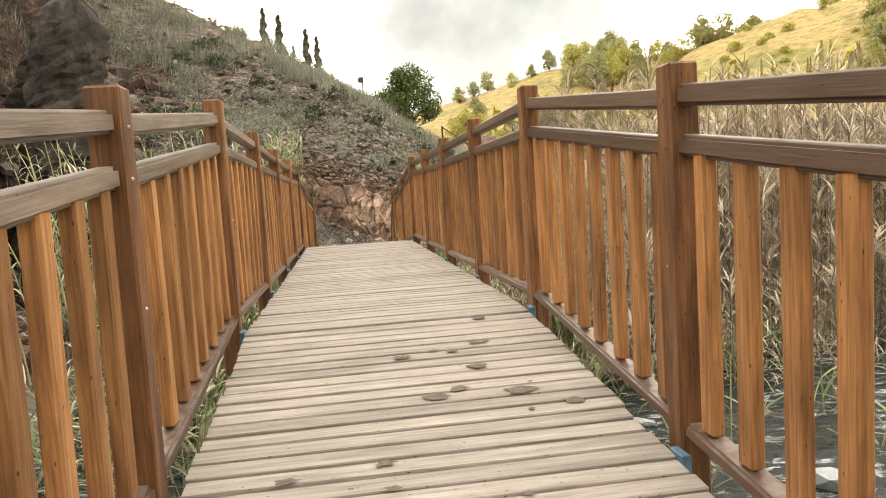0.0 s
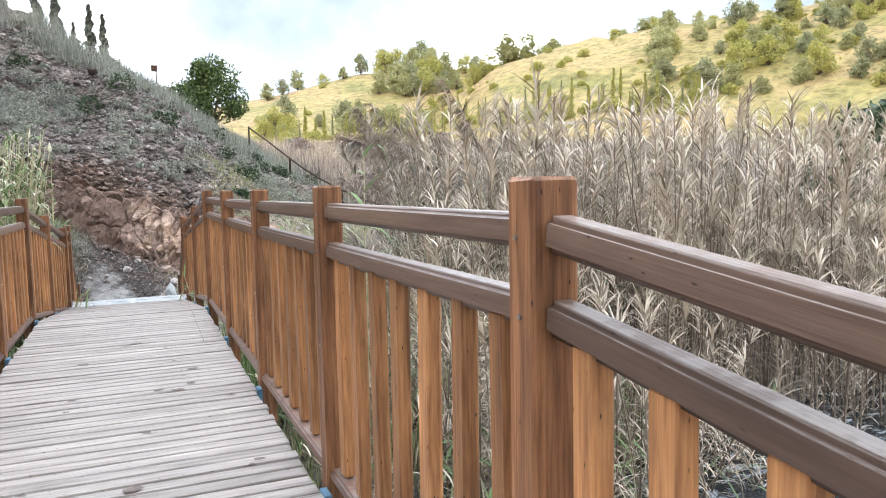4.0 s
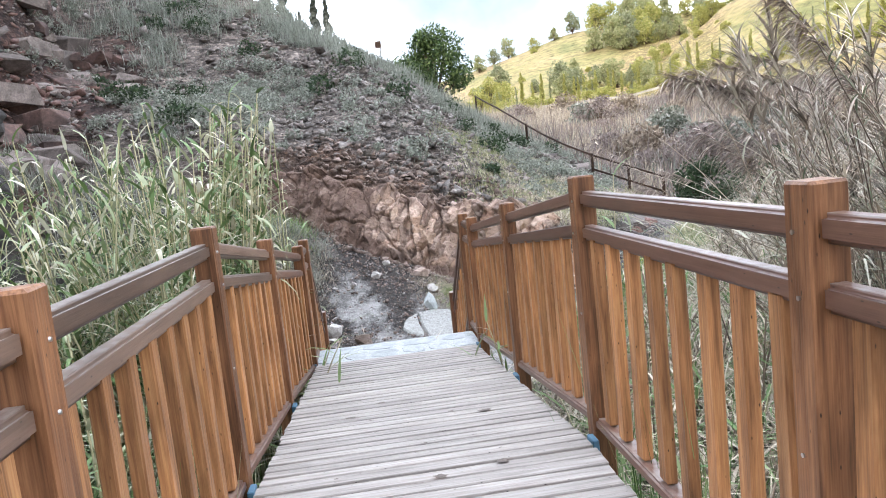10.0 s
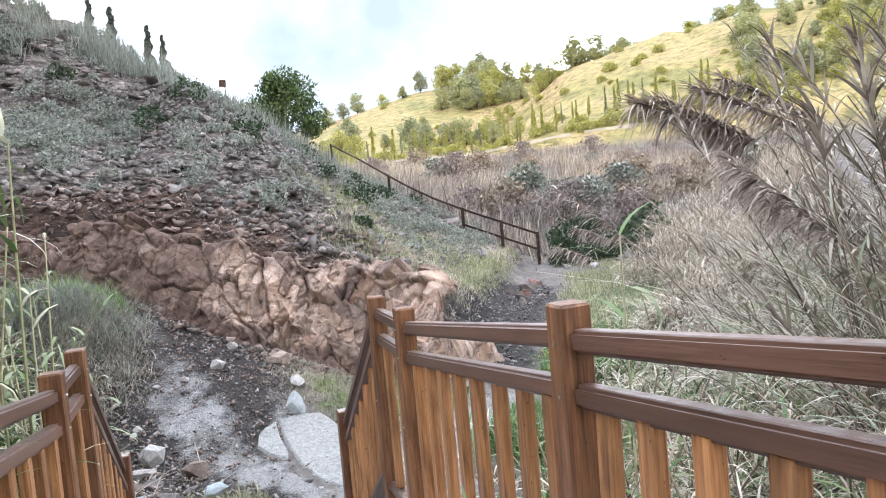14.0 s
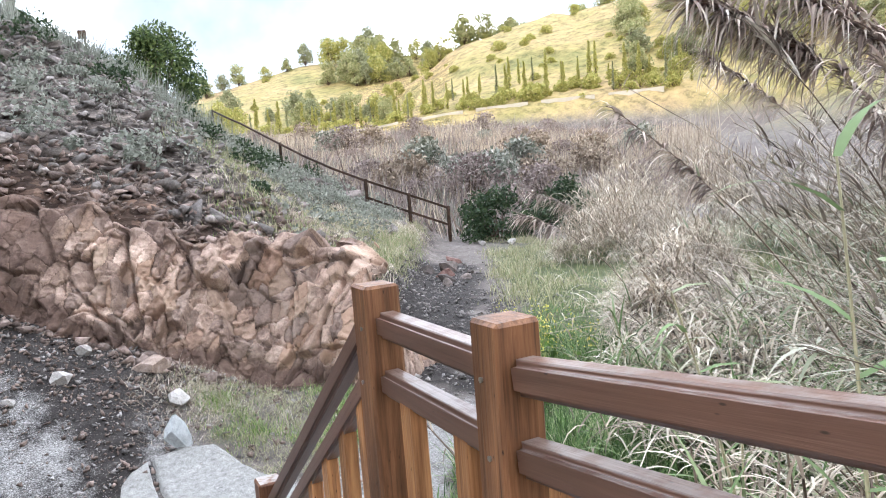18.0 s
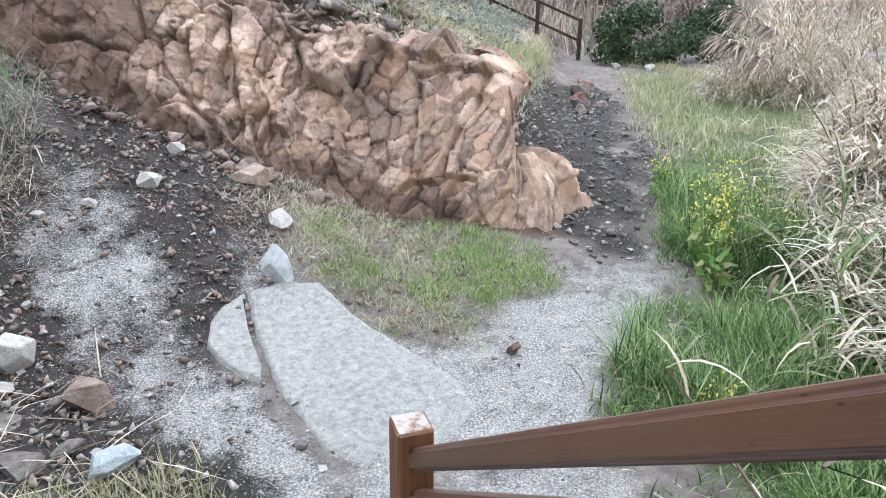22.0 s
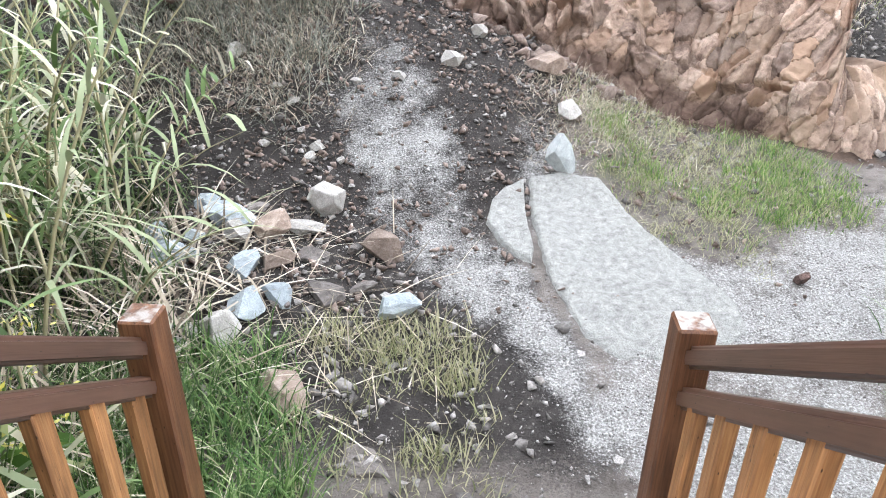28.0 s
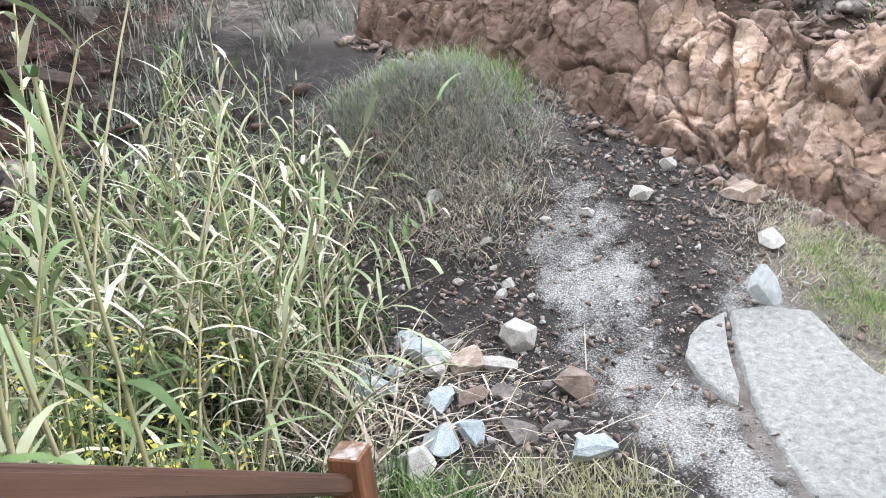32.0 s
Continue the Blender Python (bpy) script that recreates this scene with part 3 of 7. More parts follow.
def ground_material():
    m, n, l, b = material("ground_soil", 0.92, 0, 0.2)
    co = coords(n)
    a1 = noise_tex(n, l, co, 0.9, 8, 0.65)
    a2 = noise_tex(n, l, co, 7.0, 6, 0.7)
    a3 = noise_tex(n, l, co, 75.0, 4, 0.75)
    soil = ramp(n, l, a1, [(0.3, (0.055, 0.044, 0.038)), (0.5, (0.135, 0.115, 0.10)), (0.7, (0.24, 0.21, 0.19))])
    soil = mixc(n, l, 0.45, soil, ramp(n, l, a2, [(0.35, (0.045, 0.038, 0.034)), (0.65, (0.29, 0.255, 0.23))]))
    grav = ramp(n, l, a3, [(0.36, (0.075, 0.071, 0.067)), (0.5, (0.25, 0.243, 0.23)), (0.64, (0.56, 0.545, 0.53))])
    grav = mixc(n, l, 0.3, grav, ramp(n, l, a2, [(0.35, (0.20, 0.185, 0.17)), (0.65, (0.44, 0.42, 0.39))]))
    dark = ramp(n, l, a2, [(0.3, (0.018, 0.0155, 0.014)), (0.6, (0.052, 0.045, 0.041)), (0.8, (0.125, 0.112, 0.102))])
    red = ramp(n, l, a2, [(0.3, (0.05, 0.034, 0.026)), (0.6, (0.125, 0.085, 0.064)), (0.8, (0.22, 0.155, 0.12))])
    grs = ramp(n, l, a2, [(0.3, (0.035, 0.045, 0.018)), (0.6, (0.10, 0.12, 0.045)), (0.8, (0.22, 0.22, 0.10))])
    far = ramp(n, l, noise_tex(n, l, co, 0.06, 8, 0.7), [(0.32, (0.165, 0.162, 0.06)), (0.44, (0.265, 0.225, 0.085)), (0.58, (0.35, 0.265, 0.125)), (0.7, (0.27, 0.19, 0.105))])
    far = mixc(n, l, 1.0, far, ramp(n, l, noise_tex(n, l, co, 0.55, 6, 0.75), [(0.36, (0.42, 0.45, 0.40)), (0.5, (0.95, 0.95, 0.95)), (0.66, (1.25, 1.22, 1.2))]), "MULTIPLY")

    def attr(name):
        t = n.new("ShaderNodeAttribute")
        t.attribute_name = name
        return t.outputs["Fac"]

    edge = maths(n, l, "ADD", maths(n, l, "MULTIPLY", maths(n, l, "SUBTRACT", a2, 0.5), 0.75), maths(n, l, "MULTIPLY", maths(n, l, "SUBTRACT", a3, 0.5), 1.1))

    def mask(name):
        v = maths(n, l, "ADD", attr(name), edge)
        r = n.new("ShaderNodeMapRange")
        r.inputs["From Min"].default_value, r.inputs["From Max"].default_value = 0.30, 0.70
        l.new(v, r.inputs["Value"])
        return r.outputs[0]

    col = soil
    clf = ramp(n, l, a1, [(0.3, (0.02, 0.015, 0.0135)), (0.5, (0.056, 0.036, 0.031)), (0.7, (0.125, 0.07, 0.056))])
    for name, c in (("cliff", clf), ("red", red), ("dark", dark), ("gravel", grav), ("crack", soil), ("grassy", grs), ("far", far)):
        col = mixc(n, l, mask(name), col, c)
    rub = n.new("ShaderNodeTexVoronoi")
    rub.inputs["Scale"].default_value = 7.5
    wob = n.new("ShaderNodeMapping")
    wob.inputs["Scale"].default_value = (1.0, 1.0, 1.7)
    l.new(co, wob.inputs[0])
    l.new(wob.outputs[0], rub.inputs["Vector"])
    bw = n.new("ShaderNodeRGBToBW")
    l.new(rub.outputs["Color"], bw.inputs[0])
    chips = ramp(n, l, bw.outputs[0], [(0.2, (0.45, 0.43, 0.42)), (0.55, (0.95, 0.93, 0.92)), (0.8, (1.9, 1.85, 1.8))])
    col = mixc(n, l, maths(n, l, "MULTIPLY", attr("hill"), 0.75), col, mixc(n, l, 1.0, col, chips, "MULTIPLY"))
    strata = noise_tex(n, l, co, 1.5, 7, 0.7, (0.55, 0.75, 3.4), 0.5)
    ledge = ramp(n, l, strata, [(0.30, (0.25, 0.22, 0.20)), (0.47, (0.75, 0.72, 0.70)), (0.52, (1.0, 0.98, 0.96)), (0.66, (1.7, 1.62, 1.55))])
    col = mixc(n, l, maths(n, l, "MULTIPLY", attr("hill"), 0.85), col, mixc(n, l, 1.0, col, ledge, "MULTIPLY"))
    l.new(col, b.inputs["Base Color"])
    fine = maths(n, l, "ADD", maths(n, l, "MULTIPLY", a2, 0.022), maths(n, l, "MULTIPLY", a3, 0.014))
    bump(n, l, b, maths(n, l, "ADD", fine, maths(n, l, "MULTIPLY", maths(n, l, "SUBTRACT", maths(n, l, "MULTIPLY", strata, 0.22), maths(n, l, "MULTIPLY", rub.outputs["Distance"], 0.06)), attr("hill"))), 0.9, 1.0)
    return m


gm = gc.mesh("ground", ground_material())
gm.polygons.foreach_set("use_smooth", [True] * len(gm.polygons))
S_ = toe(X, Y)


CLIMB_Y = (13.6, 14.6, 15.06, 15.7, 16.2, 16.55, 17.0, 17.65, 18.3, 19.2)
CLIMB_L = (0.72, 0.67, 0.59, 0.1, -0.2, -0.39, -0.66, -0.98, -0.92, -0.95)
CLIMB_R = (1.2, 1.0, 0.90, 0.64, 0.50, 0.34, 0.16, -0.08, -0.2, -0.45)


def path_left(y):
    """Left edge of the gravel path that climbs from the stairs to the foot of the mound."""
    return np.interp(y, CLIMB_Y, CLIMB_L)


def path_mid(y):
    return (path_left(y) + np.interp(y, CLIMB_Y, CLIMB_R)) / 2


def right_edge(y):
    """Where the gravel ends at the grass on the stream side."""
    return 2.3 + 0.93 * np.clip(y - 15.2, 0, 1.7) + 0.76 * np.clip(y - 16.9, 0, 2) + 0.5 * np.clip(y - 18.9, 0, 30)


def masks(x0, y0):
    x, y = x0 + 0.42 * fbm(x0, y0, 1.3, 4, 31) + 0.16 * fbm(x0, y0, 5.0, 2, 34), y0 + 0.42 * fbm(x0, y0, 1.3, 4, 32) + 0.16 * fbm(x0, y0, 5.0, 2, 35)
    s = toe(x, y)
    r = np.hypot(x, y - 8)
    az = np.degrees(np.arctan2(x, y - 8))
    pl, pr = path_left(y), np.interp(y, CLIMB_Y, CLIMB_R)
    clods = fbm(x0, y0, 2.2, 4, 33)
    # flat gravel right of the crack, and the strip that climbs left of it
    crack = np.interp(y, (13.6, 15.2, 15.9, 16.6, 17.1), (0.75, 0.88, 0.64, 0.54, 0.5))
    flat = sst(13.2, 13.9, y) * sst(-0.1, 0.1, x - crack) * sst(0.2, -0.3, x - right_edge(y)) * sst(0.2, -0.5, s) * sst(18.3, 17.2, y) * np.clip(0.72 + 0.9 * clods - 0.3 * sst(16.4, 17.4, y) * sst(1.8, 2.8, x), 0, 1)
    patch = sst(0.05, -0.2, -(x - 0.92 - 0.55 * np.clip(17.3 - y, 0, 1.2))) * sst(0.3, -0.15, s) * sst(-0.2, 0.2, y - 16.25 - 0.6 * np.clip(x - 1.7, 0, 3)) * sst(3.2, 2.6, x)
    climb = sst(-0.2, 0.25, x - pl) * sst(0.16, -0.2, x - pr) * sst(14.3, 14.9, y) * sst(19.2, 18.0, y) * np.clip(0.53 + 0.42 * clods + 0.5 * fbm(x0, y0, 7.0, 2, 49) + 0.22 * sst(16.7, 15.4, y), 0.05, 1)
    onward = sst(1.6, 0.5, np.abs(x - 4.1 - 0.42 * (y - 17.3))) * sst(17.0, 18.6, y) * sst(31, 25, y)
    scree = sst(-0.5, -0.1, s) * sst(1.5, 0.8, s) * sst(3.2, 3.7, x) * sst(27, 25, y)
    dk = sst(0.05, -0.15, x - pr) * sst(-2.4, -1.5, x) * sst(14.2, 15.0, y) * sst(19.6, 18.4, y)
    dk2 = sst(-0.3, -0.05, x - pr) * sst(1.05, 0.75, x) * sst(16.2, 17.1, y) * sst(0.45, 0.1, s)
    crk = sst(0.09, 0.03, np.abs(x0 - crack + 0.05)) * sst(15.0, 15.4, y) * sst(17.3, 17.0, y)
    lowr = sst(0.0, 0.6, x - right_edge(y)) * sst(13, 15, y) * sst(34, 24, y) * sst(0.6, 0.0, s)
    return {
        "gravel": np.clip(np.maximum(flat * (1 - patch), climb) * (1 - 0.45 * crk), 0, 1),
        # Left of the bridge, dark soil with the reeds' shade painted in too.
        "dark": np.clip(dk + dk2 + (0.5 + 1.2 * clods) * onward + (0.75 + clods) * scree + sst(-1.1, -1.5, x) * sst(-7, -5.5, x) * sst(10, 11, y) * sst(22.5, 20, y) + sst(0.45, 0.1, s) * sst(-0.45, 0.0, s) * sst(2.6, 1.0, x) * sst(-3, -1, x) * sst(17, 18, y), 0, 1),
        "red": sst(0.0, 0.25, s) * sst(2.6, 1.3, s + 0.25 * np.sin(x * 1.3)) * sst(-5.5, -2.0, x) * sst(3.6, 3.2, x),
        "grassy": np.clip(0.7 * lowr + 0.55 * patch * (0.5 + 2 * clods) + (0.42 + clods) * sst(1.6, 2.6, s) * sst(7.0, 4.0, s) * sst(0.5, 3, x) * sst(34, 30, y), 0, 1),
        "cliff": np.clip(sst(-5.0, -6.8, x + 0.05 * (y - 12)) * sst(-12, -4, y) * sst(40, 29, y) + 0.7 * sst(-3.5, -5.5, x) * sst(19, 12, y) * sst(4, 9, y), 0, 1),
        "far": sst(97, 104, r) * sst(-6, 0, az) + sst(30, 50, x) * sst(60, 30, y),
        "crack": 0.5 * crk,
        "hill": np.clip(sst(0.2, 1.5, s) * sst(30, 16, s) + sst(-4, -7, x) * sst(2, 8, y), 0, 1),
    }


for name, val in masks(X, Y).items():
    at_ = gm.attributes.new(name, "FLOAT", "POINT")
    at_.data.foreach_set("value", np.clip(val, 0, 1).astype(np.float32).ravel())
tagged(new("ground", gm), "stony valley ground with gravel path, bare soil and far grassy hill", "ground", kind="structure")

# stream
bm = bmesh.new()
for vx, vy in ((-30, -4), (40, -3), (40, 12), (-30, 6)):
    bm.verts.new((vx, vy, -1.52))
bm.faces.new(bm.verts)
bmesh.ops.subdivide_edges(bm, edges=bm.edges[:], cuts=40, use_grid_fill=True)
m, n, l, b = material("stream_water", 0.06, 0, 0.5)
b.inputs["Base Color"].default_value = (0.02, 0.024, 0.02, 1)
co = coords(n)
rip = noise_tex(n, l, co, 5.0, 5, 0.65, (1, 1.6, 1), 0.6)
foam = ramp(n, l, noise_tex(n, l, co, 3.0, 8, 0.75, (0.8, 1.6, 1), 0.8), [(0.53, (0, 0, 0)), (0.66, (1, 1, 1))])
l.new(mixc(n, l, foam, (0.014, 0.02, 0.024), (0.5, 0.55, 0.58)), b.inputs["Base Color"])
l.new(maths(n, l, "ADD", maths(n, l, "MULTIPLY", foam, 0.5), 0.06), b.inputs["Roughness"])
bump(n, l, b, rip, 0.8, 0.06)
tagged(new("water", from_bm("water", bm, m)), "dark shallow running stream with pale foam", "water", kind="structure")

# ---- footbridge ----
XI, PW = 0.78, 0.096
POST_Y = [-3.44, -1.72, 0.0, 1.74, 3.34, 4.98, 6.64, 8.32, 10.06, 11.83, 12.45, 13.98]


def deck_z(y):
    if y < 1.74:
        return 0.108 * y
    if y < 8.32:
        return 0.188 - 0.004 * (y - 1.74)
    if y < 11.83:
        return 0.162 - 0.1145 * (y - 8.32)
    return -0.24


def post_top(i, side=1):
    """Height of a post's top; the left-hand railing sags a little toward the stairs."""
    z = [0.83, 1.015, 1.20, 1.39, 1.382, 1.368, 1.36, 1.36, 1.165, 0.955, 0.955, -0.115][i]
    return z - (0 if side > 0 else [0, 0, 0, 0, 0.012, 0.025, 0.03, 0.04, 0.06, 0.08, 0.08, 0.045][i])


def post_x(i, side):
    """Middle of a post across the bridge."""
    return side * (XI + PW / 2) + (0.035 if side < 0 and i in (9, 10) else 0.0)


def post_w(i):
    return 0.112 if i == 11 else PW


bridge = thing("footbridge", "arched wooden footbridge with brown stained railings and weathered plank deck", "bridge")
post_mesh = {}
for i, y in enumerate(POST_Y):
    length = 1.42 if i < 10 else (1.35 if i == 10 else 1.22)
    key = round(length, 2)
    if key not in post_mesh:
        post_mesh[key] = bar(post_w(i), post_w(i), length, M_POSTWORN if i == 11 else M_POST, 0.007, "post", 0.0012, i)
    for side in (-1, 1):
        part("post", post_mesh[key], bridge, pose(post_x(i, side), y + PW / 2, post_top(i, side) - length / 2, 0, 0, 90 * ((i + (side > 0)) % 4)))


def between(name, a, b, w, h, mat, parent, bevel=0.013, label="", segs=4):
    """A timber of that cross-section from a to b."""
    a, b = Vector(a), Vector(b)
    d = b - a
    me = bar(w, d.length, h, mat, bevel, name, 0, 0, segs)
    rot = Euler((math.atan2(d.z, math.hypot(d.x, d.y)), 0, math.atan2(-d.x, d.y))).to_matrix().to_4x4()
    return part(name, me, parent, Matrix.Translation((a + b) / 2) @ rot, label)


bal_cache = {}
for i in range(len(POST_Y) - 1):
    y0, y1 = POST_Y[i] + PW, POST_Y[i + 1]
    stair = i == 10
    for side in (-1, 1):
        t0, t1 = post_top(i, side), post_top(i + 1, side)
        xa, xb = post_x(i, side) + 0.004 * side, post_x(i + 1, side) + 0.004 * side
        for off, w, h, nm in ((0.10, 0.062, 0.066, "top_rail"), (0.25, 0.062, 0.066, "middle_rail"), (1.13, 0.085, 0.05, "bottom_rail")):
            if stair and off > 1:
                off = 1.06
            between(nm, (xa, y0 - 0.004, t0 - off), (xb, y1 + 0.004, t1 - off), w, h, (M_RAILPALE if side < 0 and i < 4 else M_RAILMID if i < (8 if side < 0 else 5) else M_RAIL) if off < 1 else M_RAIL, bridge)
        nb = max(2, round((y1 - y0) / 0.208))
        if i == 9:
            nb = 2
        for k in range(nb):
            f = (k + 0.5) / nb
            y = y0 + f * (y1 - y0)
            zt = t0 + (t1 - t0) * f
            ln = 0.83 if not stair else 0.76
            key = (ln, (k * 3 + i + side) % 4)
            if key not in bal_cache:
                bal_cache[key] = bar(0.042, 0.068, ln, M_BALUSTER, 0.006, "baluster", 0.0015, key[1])
            part("baluster", bal_cache[key], bridge, pose(xa + (xb - xa) * f + random.uniform(-0.003, 0.003), y + random.uniform(-0.006, 0.006), zt - 0.285 - ln / 2 + (0.03 if stair else 0.015), random.uniform(-0.5, 0.5), random.uniform(-0.5, 0.5), 0))
# blue brackets at the foot of each post, zinc screws on its inner face
bracket = bar(0.03, 0.09, 0.15, M_BRACKET, 0.004, "bracket")
bm = bmesh.new()
bmesh.ops.create_cone(bm, segments=8, cap_ends=True, radius1=0.006, radius2=0.0045, depth=0.005)
screw = from_bm("screw", bm, M_SCREW)
for i, y in enumerate(POST_Y[:11]):
    for side in (-1, 1):
        if i < 10:
            part("bracket", bracket, bridge, pose(side * 0.768, y + PW / 2 - 0.06, deck_z(y) - 0.065), "blue painted steel bracket")
        for dz in (0.11, 0.255, 0.62):
            part("screw", screw, bridge, pose(post_x(i, side) - side * (PW / 2 + 0.002), y + PW / 2 + 0.012 * ((i * 7 + int(dz * 100)) % 3 - 1), post_top(i, side) - dz, 0, 90, 0))
# steel beams under the deck edges
for side in (-1, 1):
    for a, b in ((-4.6, 1.74), (1.74, 8.32), (8.32, 11.8)):
        between("beam", (side * 0.70, a, deck_z(a) - 0.15), (side * 0.70, b, deck_z(b) - 0.15), 0.09, 0.2, M_STEEL, bridge, 0.01, "dark blue painted steel beam")
# deck boards
PITCH = 0.0995
yb = -4.55
boards = [bar(1.50, PITCH - 0.015, 0.034, M_DECK, 0.004, "deck_board", 0.0015, k) for k in range(6)]
k = 0
while yb < 11.8:
    zc = deck_z(yb)
    sl = math.degrees(math.atan((deck_z(yb + 0.05) - deck_z(yb - 0.05)) / 0.1))
    part("deck_board", boards[k % 6], bridge, pose(random.uniform(-0.008, 0.008), yb, zc - 0.017 + random.uniform(-0.002, 0.002), sl, random.uniform(-0.15, 0.15), random.uniform(-0.25, 0.25)))
    yb += PITCH
    k += 1

# dark stains on the boards
M_STAIN = plain("dark_deck_stain", (0.14, 0.115, 0.098), 0.8, 0, 0.35, 60)


def stain(x, y, r, seed):
    r2 = random.Random(seed)
    pts = []
    for a in range(14):
        an = a / 14 * math.tau
        q = r * (0.55 + 0.45 * r2.random()) * (1.0 if a % 3 else 1.25)
        px, py = x + math.cos(an) * q * 1.25, y + math.sin(an) * q * 0.8
        pts.append((px, py, deck_z(py) + 0.0065))
    me = mesh_of("stain", pts + [(x, y, deck_z(y) + 0.0065)], [(a, (a + 1) % 14, 14) for a in range(14)], M_STAIN)
    part("stain", me, bridge, None, "dark damp stain on the boards")


for k, (x, y, r) in enumerate(((0.42, 0.61, 0.075), (0.31, 0.91, 0.06), (0.37, 1.23, 0.06), (0.45, 1.62, 0.055), (0.10, 0.62, 0.07), (0.19, 0.68, 0.05), (0.0, 1.11, 0.05), (0.23, 1.13, 0.04), (0.15, 1.16, 0.03), (0.32, 5.17, 0.05), (0.44, 5.67, 0.05))):
    stain(x, y, r * 0.72, k)
rr = random.Random(77)
for k in range(80):
    stain(rr.uniform(-0.45, 0.6), rr.uniform(-1.0, 11.4), 0.008 + 0.03 * rr.random() ** 2, 100 + k)
# ---- landing and steps ----
landing = thing("stone_landing", "mortared pale flagstone landing at the end of the bridge deck", "landing")
lb = bar(1.62, 0.62, 0.30, M_MORTAR, 0.012, "bed")
part("bed", lb, landing, pose(0, 12.14, -0.245 - 0.15 - 0.012))
rr = random.Random(4)
cells = []
for iy in range(2):
    xx = -0.79
    while xx < 0.74:
        w = rr.uniform(0.22, 0.45)
        cells.append((xx, min(xx + w, 0.79), 11.84 + iy * 0.3, 11.84 + iy * 0.3 + 0.3))
        xx += w


def flag(x0, x1, y0, y1, seed, h=0.03):
    """An irregular flat stone inside a cell, its middle at the origin."""
    r2 = random.Random(seed)
    bm = bmesh.new()
    w, d = (x1 - x0) / 2 - 0.012, (y1 - y0) / 2 - 0.012
    pts = []
    for a in range(7):
        an = a / 7 * math.tau + r2.uniform(-0.25, 0.25)
        c, s = math.cos(an), math.sin(an)
        q = min(w / max(abs(c), 1e-3), d / max(abs(s), 1e-3)) * r2.uniform(0.82, 1.0)
        pts.append((c * q, s * q))
    lo = [bm.verts.new((x, y, 0)) for x, y in pts]
    hi = [bm.verts.new((x * 0.96, y * 0.96, h + r2.uniform(-0.004, 0.004))) for x, y in pts]
    bm.faces.new(hi)
    for a in range(7):
        bm.faces.new((lo[a], lo[(a + 1) % 7], hi[(a + 1) % 7], hi[a]))
    return from_bm("flagstone", bm, M_FLAG)


for k, (x0, x1, y0, y1) in enumerate(cells):
    part("flagstone", flag(x0, x1, y0, y1, k, 0.008), landing, pose((x0 + x1) / 2, (y0 + y1) / 2, -0.261))
pad = thing("concrete_footing", "rough pale concrete footing at the bottom of the steps", "footing", bar(0.62, 0.30, 0.2, M_MORTAR, 0.035, "concrete_footing", 0.018, 3))
pad.matrix_world = pose(0.2, 14.17, -1.32, 3, 1, -3)
NSTEP = 6
for k in range(NSTEP):
    top = -0.24 - (k + 1) * (1.06 / NSTEP)
    yk = 12.46 + k * 0.262
    st = thing("stone_step", "rough pale stone step with mortar joints", "step", group="steps down from the landing")
    h = top + 1.55
    part("riser_block", bar(1.54, 0.30, h, M_MORTAR, 0.015, "riser_block", 0.003, k), st, pose(0, yk + 0.13, top - 0.02 - h / 2))
    xx = -0.76
    while xx < 0.70:
        w = rr.uniform(0.25, 0.45)
        x1 = min(xx + w, 0.76)
        part("tread_stone", flag(xx, x1, 0, 0.27, 50 + k * 9 + int(xx * 10), 0.026), st, pose((xx + x1) / 2, yk + 0.14, top - 0.024))
        xx += w

# ---- slab, standing stone, loose stones ----


def hugging(outline, mat, name, height, seed, rings=9, rnd=0.5):
    """A low flat-topped mass over an outline, draped on the ground, with an uneven broken edge."""
    r2 = random.Random(seed)
    cx_, cy_ = sum(p[0] for p in outline) / len(outline), sum(p[1] for p in outline) / len(outline)
    pts = []
    nn = len(outline)
    for i in range(nn):
        a, b = outline[i], outline[(i + 1) % nn]
        for j in range(6):
            f = j / 6
            pts.append((a[0] + (b[0] - a[0]) * f, a[1] + (b[1] - a[1]) * f))
    verts, faces = [], []
    for k in range(rings + 1):
        f = k / rings
        for x, y in pts:
            rag = 1 + (0.035 * noise.noise((x * 6, y * 6, seed)) + 0.02 * noise.noise((x * 17, y * 17, seed))) * sst(0.6, 1.0, f)
            px, py = cx_ + (x - cx_) * f * rag, cy_ + (y - cy_) * f * rag
            edge = 1 - max(0, (f - 0.9) / 0.1) ** 3
            g = float(ground(np.array([px]), np.array([py]), False)[0])
            verts.append((px, py, g + height * min(1.0, max(0.02, (py - 15.15) / 1.5)) * edge * (1 + 0.15 * noise.noise((px * 3, py * 3, seed))) + 0.007 * noise.noise((px * 11, py * 11, seed)) * (f < 0.95) + 0.006 * noise.noise((px * 27, py * 27, seed)) * (f < 0.95) - 0.03 * (f > 0.99)))
    m = len(pts)
    for k in range(rings):
        for i in range(m):
            j = (i + 1) % m
            faces.append((k * m + i, k * m + j, (k + 1) * m + j, (k + 1) * m + i))
    return mesh_of(name, verts, faces, mat, True)


